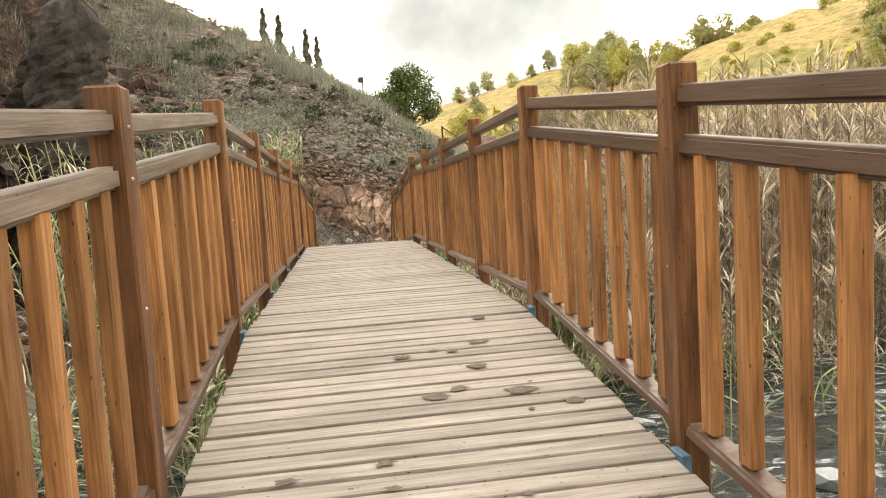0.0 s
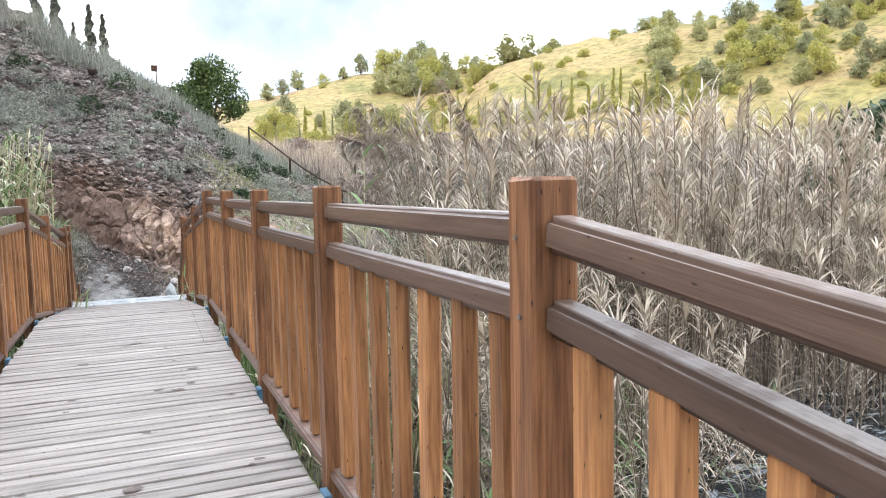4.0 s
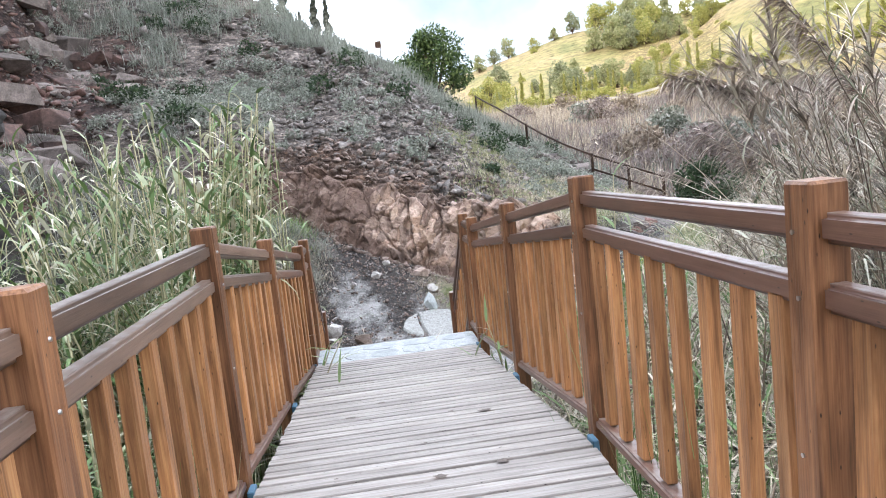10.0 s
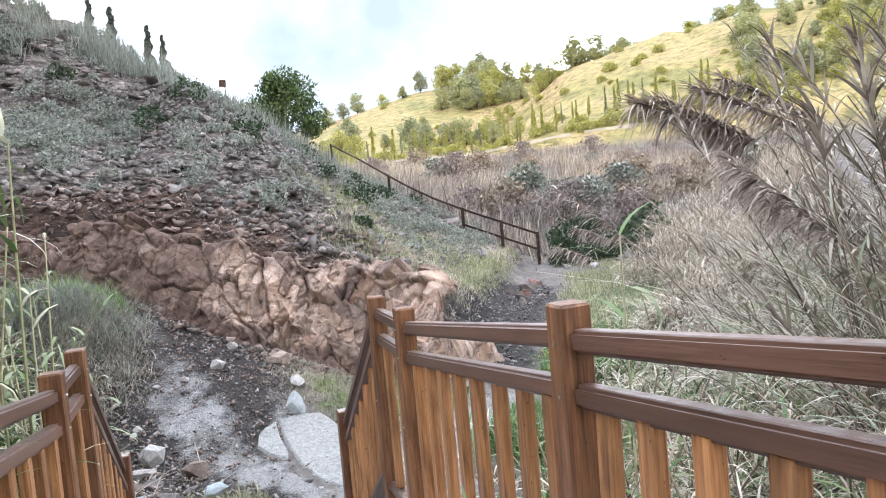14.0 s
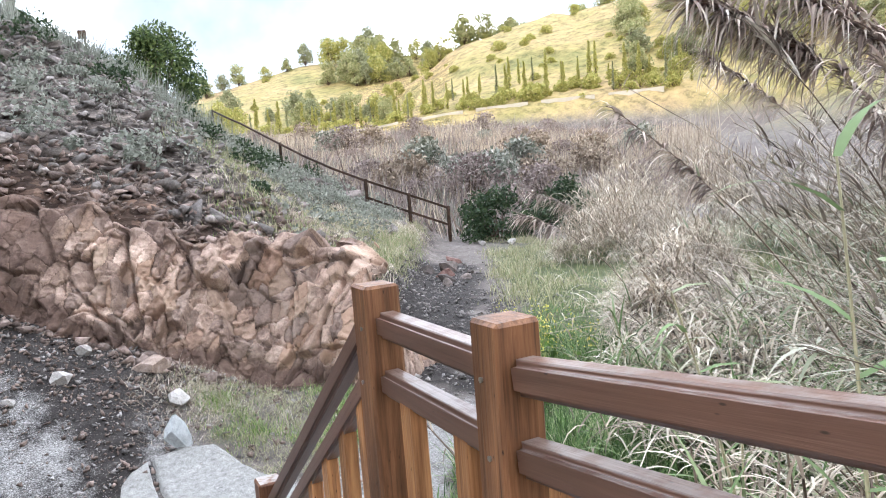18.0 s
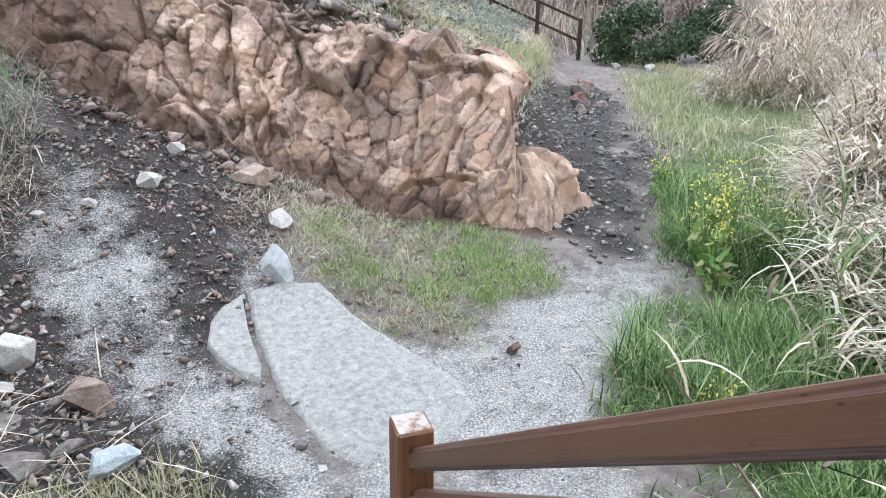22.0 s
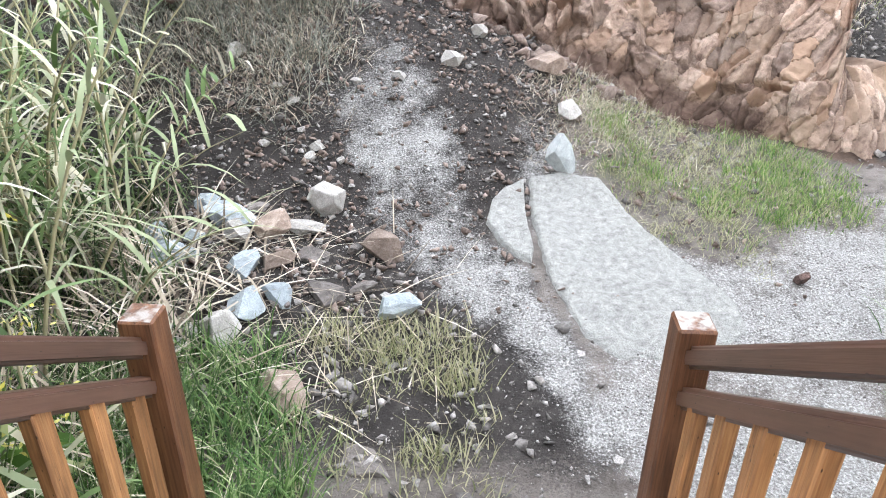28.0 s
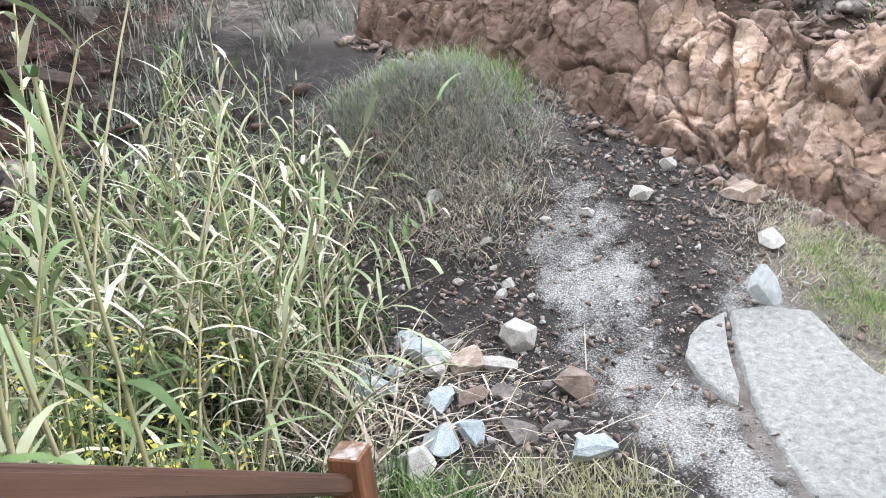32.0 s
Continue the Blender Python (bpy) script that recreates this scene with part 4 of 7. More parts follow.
slab_out = [(0.54, 17.16), (0.8, 17.23), (1.04, 17.2), (1.16, 16.95), (1.26, 16.66), (1.41, 16.36), (1.60, 16.02), (1.70, 15.78), (1.68, 15.55), (1.48, 15.34), (1.22, 15.24), (0.95, 15.26), (0.78, 15.46), (0.65, 15.83), (0.585, 16.2), (0.545, 16.62), (0.53, 16.96)]
slab = thing("concrete_slab", "pale cracked concrete slab flush in the gravel", "slab")
part("main_piece", hugging(slab_out, M_SLAB, "main_piece", 0.055, 3, 22), slab)
small_out = [(0.51, 17.14), (0.35, 17.02), (0.27, 16.89), (0.23, 16.64), (0.31, 16.41), (0.42, 16.22), (0.53, 16.14), (0.555, 16.3), (0.525, 16.57), (0.51, 16.93)]
part("broken_piece", hugging(small_out, M_SLAB, "broken_piece", 0.048, 5, 12), slab)


def stone(x, y, size, mat, seed, label, rz=0, squash=0.75, rx=0, sink=0.12, tall=1.0, category="stone", group=""):
    me = chunk(seed, mat, (1.0, 0.8, squash), 15, "stone", 0.27, 0.02)
    z = gz(x, y)
    lo = min(v.co.z for v in me.vertices)
    m = Matrix.Translation((x, y, z - lo * size * tall - sink * size)) @ pose(0, 0, 0, rx, 0, rz) @ Matrix.Diagonal((size, size, size * tall, 1))
    return thing("stone", label, category, me, m, group)


ob = stone(0.73, 17.34, 0.36, M_BLUEROCK, 11, "pale blue-grey upright stone standing on the slab's edge", 20, 0.95, 0, 0.0, 1.2)
ob.data = chunk(14, M_CAIRN, (0.85, 0.6, 1.0), 8)
for v_ in ob.data.vertices:
    tp = 1.0 - 0.75 * max(0.0, v_.co.z + 0.3)
    v_.co.x, v_.co.y = v_.co.x * tp, v_.co.y * tp
ob.matrix_world = Matrix.Translation((0.76, 17.22, gz(0.76, 17.22) + 0.185)) @ pose(0, 0, 0, 4, 6, 25) @ Matrix.Diagonal((0.27, 0.27, 0.30, 1))
BLUE = [(-1.67, 16.69, 0.15, 1.1), (-1.46, 16.5, 0.28, 0.8), (-1.74, 16.07, 0.34, 0.45), (-1.23, 15.97, 0.2, 0.5), (-1.08, 15.56, 0.22, 1.0), (-0.92, 15.7, 0.16, 1.0), (-0.23, 15.61, 0.22, 0.8), (-1.9, 16.24, 0.2, 0.7), (-1.65, 16.27, 0.14, 0.8)]
PALE = [(-0.89, 16.72, 0.2, 1.4), (-0.95, 16.46, 0.19, 0.7), (-1.38, 16.31, 0.19, 0.8), (-1.18, 15.35, 0.26, 0.9), (-1.33, 15.33, 0.1, 1.3), (-1.4, 15.23, 0.19, 0.5)]
BROWN = [(-1.15, 16.42, 0.27, 0.7), (-0.43, 16.22, 0.27, 0.65), (-0.73, 14.92, 0.24, 0.8), (-1.03, 16.07, 0.2, 0.5)]
GREY = [(-1.35, 16.69, 0.14, 0.6), (-0.64, 15.76, 0.2, 0.45), (-0.85, 16.17, 0.2, 0.45), (-0.48, 15.82, 0.14, 0.5), (-0.6, 16.23, 0.08, 0.8), (-0.91, 15.63, 0.13, 0.6)]
APART = [(-1.05, 17.32, 0.14, 0.7), (-1.08, 17.21, 0.11, 0.7), (-0.85, 17.19, 0.09, 0.7), (-1.44, 17.3, 0.11, 0.7), (-0.08, 18.4, 0.21, 0.8), (0.88, 17.95, 0.25, 0.9), (-1.82, 18.01, 0.19, 0.8), (-1.45, 17.81, 0.1, 0.6), (-1.3, 17.7, 0.1, 0.6), (-0.84, 17.97, 0.09, 0.7), (-1.2, 17.46, 0.08, 0.7), (0.13, 18.93, 0.16, 1.0), (-0.5, 18.1, 0.13, 0.7)]
sd = 20
for rows, mt, lab, grp in ((BLUE, M_BLUEROCK, "pale blue-grey angular stone in the loose pile", "loose stones"), (PALE, M_PALEROCK, "whitish angular stone in the loose pile", "loose stones"), (BROWN, M_BROWNROCK, "rust-brown angular stone in the loose pile", "loose stones"), (GREY, M_GREYROCK, "grey flat stone in the loose pile", "loose stones"), (APART, M_PALEROCK, "pale stone lying on the dark soil", "stones on the soil")):
    for x, y, sz, tl in rows:
        sd += 1
        stone(x, y, sz * (1.3 if grp == "loose stones" else 1.1), mt, sd, lab, sd * 47 % 360, 0.85, (sd * 13) % 20 - 10, 0.10, tl, group=grp)
stone(0.76, 18.66, 0.4, M_BROWNROCK, 90, "rounded pinkish boulder below the rock face", 40, 0.8, 0, 0.15, 0.8, "boulder")
for k, (x, y, sz) in enumerate(((7.3, 24.5, 0.55), (7.75, 25.2, 0.7), (7.0, 23.9, 0.45), (8.1, 25.9, 0.6), (7.5, 24.0, 0.35), (6.7, 23.4, 0.4), (8.5, 26.4, 0.5), (7.9, 24.6, 0.3), (7.2, 25.3, 0.6))):
    stone(x, y, sz * 0.8, M_LEDGE if k % 3 else M_REDBOULDER, 1960 + k, "reddish broken rock at the foot of the grassy shoulder", 57 * k, 0.9, 0, 0.3, 0.9, "boulder", "rocks below the shoulder")
for k, (x, y) in enumerate(((11.0, 29.2), (11.9, 29.0))):
    stone(x, y, 0.3, M_PALEROCK, 1980 + k, "whitish stone beside the end of the fence", 40 * k, 0.8, 0, 0.1, 0.9)
stone(2.11, 16.04, 0.1, M_DARKCLIFF, 91, "small black round stone on the gravel", 0, 0.9, 0, 0.05, 0.9)
stone(-0.32, 14.57, 0.66, M_GREYROCK, 92, "long dark half-buried stone by the foot of the steps", -28, 0.5, 0, 0.2, 0.5).scale[1] = 0.3

# ---- fence on the hill path ----
fence = thing("hill_fence", "dark wooden post and rail fence along the hill path", "fence")
FP = [(11.2, 31.6), (10.1, 32.2), (8.95, 33.0), (8.4, 34.6), (8.0, 36.4), (7.7, 38.4), (7.5, 40.6), (7.3, 42.8), (7.15, 45.2), (7.05, 47.8)]
FT = [0.16, 0.68, 1.25, 1.75, 2.3, 2.9, 3.5, 4.1, 4.65, 5.24]
fpost = bar(0.095, 0.095, 1.5, M_FENCE, 0.01, "post")
for (x, y), t in [q for k_, q in enumerate(zip(FP, FT)) if k_ in (0, 1, 2, 5, 9)]:
    part("post", fpost, fence, pose(x, y, t - 0.75))
for i in range(len(FP) - 1):
    for off in (0.06, 0.62)[:2 if i < 2 else 1]:
        a, b = (*FP[i], FT[i] - off), (*FP[i + 1], FT[i + 1] - off)
        between("rail", a, b, 0.07, 0.075, M_FENCE, fence, 0.012)

# ---- trees ----


def limb(c, p0, p1, r0, r1, sides=6):
    p0, p1 = np.array(p0, float), np.array(p1, float)
    d = p1 - p0
    d = d / np.linalg.norm(d)
    u = np.cross(d, (0.3, 0.9, 0.2))
    u /= np.linalg.norm(u)
    w = np.cross(d, u)
    a = np.linspace(0, math.tau, sides, endpoint=False)
    ring = np.cos(a)[:, None] * u + np.sin(a)[:, None] * w
    v = np.concatenate([p0 + ring * r0, p1 + ring * r1])
    i = np.arange(sides)
    f = np.stack([i, (i + 1) % sides, (i + 1) % sides + sides, i + sides], -1)
    c.add(v, f)


def leaf_quads(centers, size, rs, flat=0.0):
    """Small leaf-shaped quads turned every way."""
    n = len(centers)
    a = rs.normal(size=(n, 3))
    a /= np.linalg.norm(a, axis=1)[:, None]
    b = np.cross(a, rs.normal(size=(n, 3)))
    b /= np.linalg.norm(b, axis=1)[:, None]
    s = size * rs.uniform(0.6, 1.3, (n, 1))
    p = centers
    v = np.stack([p - a * s, p + b * s * 0.45, p + a * s, p - b * s * 0.45], 1).reshape(-1, 3)
    f = np.arange(n * 4).reshape(n, 4)
    return v, f


def crown_points(n, rs, clumps, spread):
    """Points gathered in clumps round the ends of boughs."""
    which = rs.integers(0, len(clumps), n)
    c = np.array([k[:3] for k in clumps])[which]
    r = np.array([k[3] for k in clumps])[which]
    d = rs.normal(size=(n, 3))
    d /= np.linalg.norm(d, axis=1)[:, None]
    return c + d * (r * rs.uniform(0.35, 1.0, n) ** 0.6)[:, None] * np.array(spread)


def tree(name, label, category, seed, height, width, mat, leaves, leaf, shape="round", group=""):
    rs = np.random.default_rng(seed)
    ob = thing(name, label, category, group=group)
    wood = Cloud()
    clumps = []
    th = height * (0.12 if shape == "round" else 0.12 if shape == "spire" else 0.1)
    limb(wood, (0, 0, -0.5), (0.03 * width, 0, th), 0.05 * height ** 0.7, 0.035 * height ** 0.7, 8)
    if shape == "spire":
        limb(wood, (0, 0, th), (0, 0, height * 0.95), 0.03 * height ** 0.7, 0.005, 6)
        for k in range(26):
            f = (k + 0.5) / 26
            rad = width * 0.5 * (1 - f) ** 0.6 * min(1, 0.4 + f * 5)
            a = rs.uniform(0, 6.28)
            clumps.append((rad * 0.35 * math.cos(a), rad * 0.35 * math.sin(a), th * 0.6 + f * (height - th * 0.6), max(rad * 0.8, 0.08)))
    else:
        for k in range(34):
            a = rs.uniform(0, 6.28)
            f = rs.uniform(0.06, 1.0)
            rr_ = width * 0.5 * rs.uniform(0.3, 0.95) * (math.sin(math.pi * min(0.97, f * 0.72 + 0.2)) if shape == "round" else (0.5 + 0.5 * (1 - f)))
            p = (rr_ * math.cos(a), rr_ * math.sin(a), th + (height - th) * f * 0.92)
            limb(wood, (0.03 * width * 0.5, 0, th * rs.uniform(0.6, 1.0)), p, 0.018 * height ** 0.7, 0.004, 5)
            clumps.append((*p, width * rs.uniform(0.12, 0.24)))
    part("trunk", wood.mesh("trunk", M_BARK), ob)
    cr = Cloud()
    pts = crown_points(leaves, rs, clumps, (1, 1, 0.85 if shape == "round" else 1.3 if shape == "spire" else 0.7))
    cr.add(*leaf_quads(pts, leaf, rs))
    part("crown", cr.mesh("crown", mat), ob)
    return ob


def plant(ob, x, y, sink=0.15, rz=0, sc=1.0, z=None):
    ob.matrix_world = Matrix.Translation((x, y, (gz(x, y) if z is None else z) - sink)) @ pose(0, 0, 0, 0, 0, rz) @ Matrix.Diagonal((sc, sc, sc, 1))
    return ob


plant(tree("broadleaf_tree", "dense dark green broadleaf tree on the ridge", "tree", 3, 4.6, 5.2, M_TREELEAF, 13000, 0.115), 5.0, 51.0, 0.2)
cyp = tree("cypress_tree", "slender dark cypress standing behind the hill crest", "tree", 5, 6.0, 1.15, M_CYPRESS, 2600, 0.16, "spire", "cypresses on the ridge")
first = True
for az_, el_, hh in ((-5.6, 15.2, 1.0), (-4.35, 14.6, 1.15), (-3.25, 12.2, 0.6), (-2.15, 13.5, 1.0), (-1.25, 12.9, 0.85)):
    y = 60.0
    x = -0.1 + math.tan(radians(az_)) * (y - 4.46)
    top = 1.5 + math.tan(radians(el_)) * math.hypot(x, y - 4.46)
    o = cyp if first else copy_thing(cyp, Matrix())
    first = False
    o.matrix_world = Matrix.Translation((x, y, top - 6.0 * hh)) @ Matrix.Diagonal((hh, hh, hh, 1))

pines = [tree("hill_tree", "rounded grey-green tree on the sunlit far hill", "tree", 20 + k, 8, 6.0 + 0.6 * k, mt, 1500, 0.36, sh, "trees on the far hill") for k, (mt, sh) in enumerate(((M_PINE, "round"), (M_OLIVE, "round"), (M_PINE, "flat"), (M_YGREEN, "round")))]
rs = np.random.default_rng(8)


def far_place(az_, r_):
    return r_ * math.sin(radians(az_)), 8 + r_ * math.cos(radians(az_))


far_trees = []
for a_, r_, sc in ((10.2, 205, 0.7), (11.4, 210, 0.6), (12.6, 212, 0.75), (14.6, 210, 0.5), (16.2, 213, 0.55), (17.6, 214, 0.8), (19.4, 214, 0.85), (20.6, 210, 0.9), (21.8, 205, 1.0), (22.6, 212, 1.1)):
    far_trees.append((a_, r_, sc))
for k in range(30):
    far_trees.append((rs.uniform(19, 28), 174 + rs.uniform(0, 36), rs.uniform(0.5, 1.1)))
for k in range(34):
    far_trees.append((rs.uniform(26.5, 34) if k < 24 else rs.uniform(34, 43), 168 + rs.uniform(-3, 14), rs.uniform(0.5, 1.1)))
for k in range(90):
    far_trees.append((rs.uniform(41, 62), rs.uniform(112, 168), rs.uniform(0.3, 0.75)))
for k in range(26):
    far_trees.append((rs.uniform(9.5, 24), rs.uniform(116, 160), rs.uniform(0.35, 0.75)))
for k, (az_, r_, sc) in enumerate(far_trees):
    x, y = far_place(az_, r_)
    src = pines[k % 4]
    plant(src if k < 4 else copy_thing(src, Matrix()), x, y, 0.5, k * 77, sc)
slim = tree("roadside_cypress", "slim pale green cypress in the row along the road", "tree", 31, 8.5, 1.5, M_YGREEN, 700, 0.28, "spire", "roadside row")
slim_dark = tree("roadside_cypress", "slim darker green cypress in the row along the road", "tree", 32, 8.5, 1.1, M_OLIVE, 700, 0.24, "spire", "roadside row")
k = 0
for az_ in np.arange(11.0, 47, 0.62):
    x, y = far_place(az_ + rs.uniform(-0.45, 0.45), 110 + rs.uniform(-4, 8))
    src = slim_dark if k % 5 == 3 else slim
    sc = rs.uniform(0.32, 0.72)
    plant(src if k in (0, 3) else copy_thing(src, Matrix()), x, y, 0.2, k * 50, sc)
    k += 1
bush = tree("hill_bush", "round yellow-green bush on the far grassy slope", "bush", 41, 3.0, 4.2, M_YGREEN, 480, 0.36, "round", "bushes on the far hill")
for k in range(240):
    if k < 70:
        x, y = far_place(rs.uniform(10, 47), 104 + rs.uniform(0, 9))
    else:
        x, y = far_place(rs.uniform(9, 60) if k < 170 else rs.uniform(40, 62), rs.uniform(110, 210))
    plant(bush if k == 0 else copy_thing(bush, Matrix()), x, y, 0.5, k * 50, rs.uniform(0.25, 0.75))
for k, (x, y, sc) in enumerate(((24.5, 17.2, 1.15), (27.5, 18.5, 1.25), (30.5, 19.0, 1.3), (28.0, 15.5, 1.1), (34.0, 20.0, 1.3), (37.0, 13.0, 1.1), (41.0, 19.0, 1.3))):
    o = slope_tree if k else tree("slope_tree", "dark shaded evergreen tree on the near valley side", "tree", 47, 5.0, 6.0, M_DARKBUSH, 3500, 0.24, "round", "trees on the valley side")
    slope_tree = o
    plant(o if k == 0 else copy_thing(o, Matrix()), x, y, 1.0, k * 80, sc)
# road edge wall
wv, wf = [], []
azs = np.arange(14, 46, 1.0)
for k, a in enumerate(azs):
    x, y = far_place(a, 104)
    z = gz(x, y)
    x2, y2 = far_place(a, 104.5)
    wv += [(x, y, z - 0.5), (x, y, z + 0.3), (x2, y2, z + 0.3), (x2, y2, z - 0.5)]
    if k and (k * 7) % 5 != 2:
        q = (k - 1) * 4
        wf += [(q, q + 4, q + 5, q + 1), (q + 1, q + 5, q + 6, q + 2), (q + 2, q + 6, q + 7, q + 3)]
M_WALL = plain("pale_wall", (0.42, 0.38, 0.31), 0.8, 0, 0.15, 0.4)
thing("road_wall", "low pale wall along the far road", "wall", mesh_of("road_wall", wv, wf, M_WALL))

# ---- red rock face ----
outcrop = thing("rock_outcrop", "fractured red-brown bedrock face above the gravel path", "rock face")


FOOT_X = (-3.9, -2.0, -0.33, 0.6, 1.55, 2.28, 2.75, 3.02, 3.3, 3.8, 4.8)
FOOT_Y = (21.5, 20.45, 19.48, 19.14, 18.9, 18.5, 18.05, 17.78, 17.82, 18.35, 19.75)
FOOT_H = (0.5, 1.0, 1.42, 1.55, 1.62, 1.6, 1.45, 1.15, 0.9, 0.6, 0.25)
FOOT_S = np.concatenate([[0], np.cumsum(np.hypot(np.diff(FOOT_X), np.diff(FOOT_Y)))])
SMAX = float(FOOT_S[-1])


def face_points(u, w, d):
    """Points of the rock face: along its foot, up it, and outward from it."""
    k = np.clip(u[None] + np.linspace(-0.5, 0.5, 9)[:, None], 0, SMAX)
    fx, fy = np.interp(k, FOOT_S, FOOT_X), np.interp(k, FOOT_S, FOOT_Y)
    tx, ty = fx[-1] - fx[0], fy[-1] - fy[0]
    ln = np.hypot(tx, ty)
    x, y, ox, oy = fx.mean(0), fy.mean(0), ty / ln, -tx / ln
    back = 0.50 * w + 0.10 * w * np.abs(w)
    z0 = ground(x + ox * 0.15, y + oy * 0.15, False)
    return np.stack([x - ox * back + ox * d * 0.86, y - oy * back + oy * d * 0.86, z0 - 0.05 + w + d * 0.5], -1)


def hash01(a, b, k):
    h = np.sin(a * 127.1 + b * 311.7 + k * 74.7) * 43758.5453
    return h - np.floor(h)


def joints(u, w, size, angle, aspect, seed):
    """Blocks between the joints of the rock: for each point its block, the way to the block's middle and the distance to the nearest joint."""
    c, q = math.cos(angle), math.sin(angle)
    p, r = (u * c + w * q) / (size * aspect), (-u * q + w * c) / size
    pi, ri = np.floor(p), np.floor(r)
    best = np.full(u.shape, 9.0)
    second = np.full(u.shape, 9.0)
    ident, du, dw = np.zeros(u.shape), np.zeros(u.shape), np.zeros(u.shape)
    for i in (-2, -1, 0, 1, 2):
        for j in (-2, -1, 0, 1, 2):
            a_, b_ = pi + i, ri + j
            ex, ey = p - a_ - 0.5 - 0.92 * (hash01(a_, b_, seed) - 0.5), r - b_ - 0.5 - 0.92 * (hash01(a_, b_, seed + 1) - 0.5)
            dist = np.maximum(np.abs(ex) * 1.15, np.abs(ey)) * 0.55 + 0.45 * np.hypot(ex, ey)
            near = dist < best
            second = np.where(near, best, np.minimum(second, dist))
            ident, du, dw = np.where(near, a_ * 517.0 + b_, ident), np.where(near, ex, du), np.where(near, ey, dw)
            best = np.where(near, dist, best)
    return ident, du * size, dw * size, (second - best) * size


def soften(d, times):
    for _ in range(times):
        d = np.pad(d, 1, mode="edge")
        d = (d[:-2, 1:-1] + d[2:, 1:-1] + d[1:-1, :-2] + d[1:-1, 2:] + 4 * d[1:-1, 1:-1]) / 8
    return d


RES = 0.0135
gu, gw = np.arange(0.0, SMAX, RES), np.arange(-0.1, 1.95, RES)
U, W = np.meshgrid(gu, gw)
wu, ww = U + 0.13 * fbm(U, W, 1.2, 3, 55) + 0.012 * fbm(U, W, 11.0, 2, 57), W + 0.13 * fbm(U, W, 1.2, 3, 56) + 0.012 * fbm(U, W, 11.0, 2, 58)
depth = 0.05 + 0.22 * fbm(U, W, 0.9, 3, 51) + 0.06 * sst(0, 0.4, W)
levels = ((0.58, 1.2, 1.6, 3, 0.080, 0.24, 1), (0.27, 1.30, 1.9, 7, 0.058, 0.62, 1), (0.125, 1.10, 2.0, 13, 0.024, 0.66, 1), (0.058, 0.45, 1.7, 19, 0.006, 0.5, 0))
lump = sst(-0.06, 0.10, fbm(U, W, 1.1, 3, 59))
ease = sst(FOOT_S[6] - 0.6, FOOT_S[6], U)
for size, ang, asp, sd_, step, tilt, passes in levels:
    bend = 0.35 * fbm(U, W, 0.7, 2, 66 + sd_)
    cid, cu, cw, gap = joints(wu + bend * size, ww - bend * size, size, ang, asp, sd_)
    h1, h2, h3, h4 = (hash01(cid, cid * q, q_) for q, q_ in ((0.37, 1), (0.73, 2), (0.19, 3), (0.53, 4)))
    weak = 1.0 - 0.45 * ease if size > 0.2 else (0.5 + 0.7 * lump) * (1 - 0.65 * ease)
    depth = soften(depth + weak * (step * (2 * h1 - 1) + tilt * ((2 * h2 - 1) * cu + (2 * h3 - 1.2) * cw)), passes)
    depth = depth - weak * size * (0.05 + 0.50 * h4 ** 3) * np.clip(1 - gap / (0.009 + 0.045 * size), 0, 1)
    if 0.2 < size < 0.3:
        brink = 2 * h4 - 1
    elif 0.1 < size < 0.2:
        block = cid
LIM = np.interp(U, FOOT_S, FOOT_H) + 0.10 * np.sin(U * 3.1) + 0.06 * np.sin(U * 7.3) + 0.13 * brink
worn_ = np.clip(0.6 * sst(LIM - 0.5, LIM - 0.05, W + 0.3 * fbm(U, W, 1.6, 3, 60)) + sst(0.42, 0.10, W + 0.35 * fbm(U, W, 1.3, 3, 63)) + 1.15 * sst(4.9, 3.3, U + 1.0 * fbm(U, W, 1.0, 3, 61)), 0, 1)
worn_ = worn_ * (1 - 0.75 * ease)
depth = depth * (1 - 0.35 * worn_) + (0.004 + 0.030 * worn_) * fbm(U, W, 14, 3, 62) + 0.006 * fbm(U, W, 38, 2, 64)
depth = depth - 0.55 * sst(LIM - 0.15, LIM + 0.12, W) - 0.30 * sst(SMAX - 1.5, SMAX - 0.2, U)
FP3 = face_points(U.ravel(), W.ravel(), depth.ravel()).reshape(*U.shape, 3)
BACK = face_points(U.ravel(), W.ravel(), depth.ravel() - 0.12).reshape(*U.shape, 3)
keep = W[:-1, :-1] < LIM[:-1, :-1] + 0.14
cell = block[:-1, :-1]
names, inv, cnt = np.unique(cell[keep], return_inverse=True, return_counts=True)
order = np.argsort(-cnt)
rank = np.empty(len(names), int)
rank[order] = np.arange(len(names))
rows_, cols_ = np.nonzero(keep)
rank_ = rank[inv.ravel()]
srt = np.argsort(rank_, kind="stable")
cuts_ = np.searchsorted(rank_[srt], np.arange(len(names) + 1))
nW, nU = U.shape


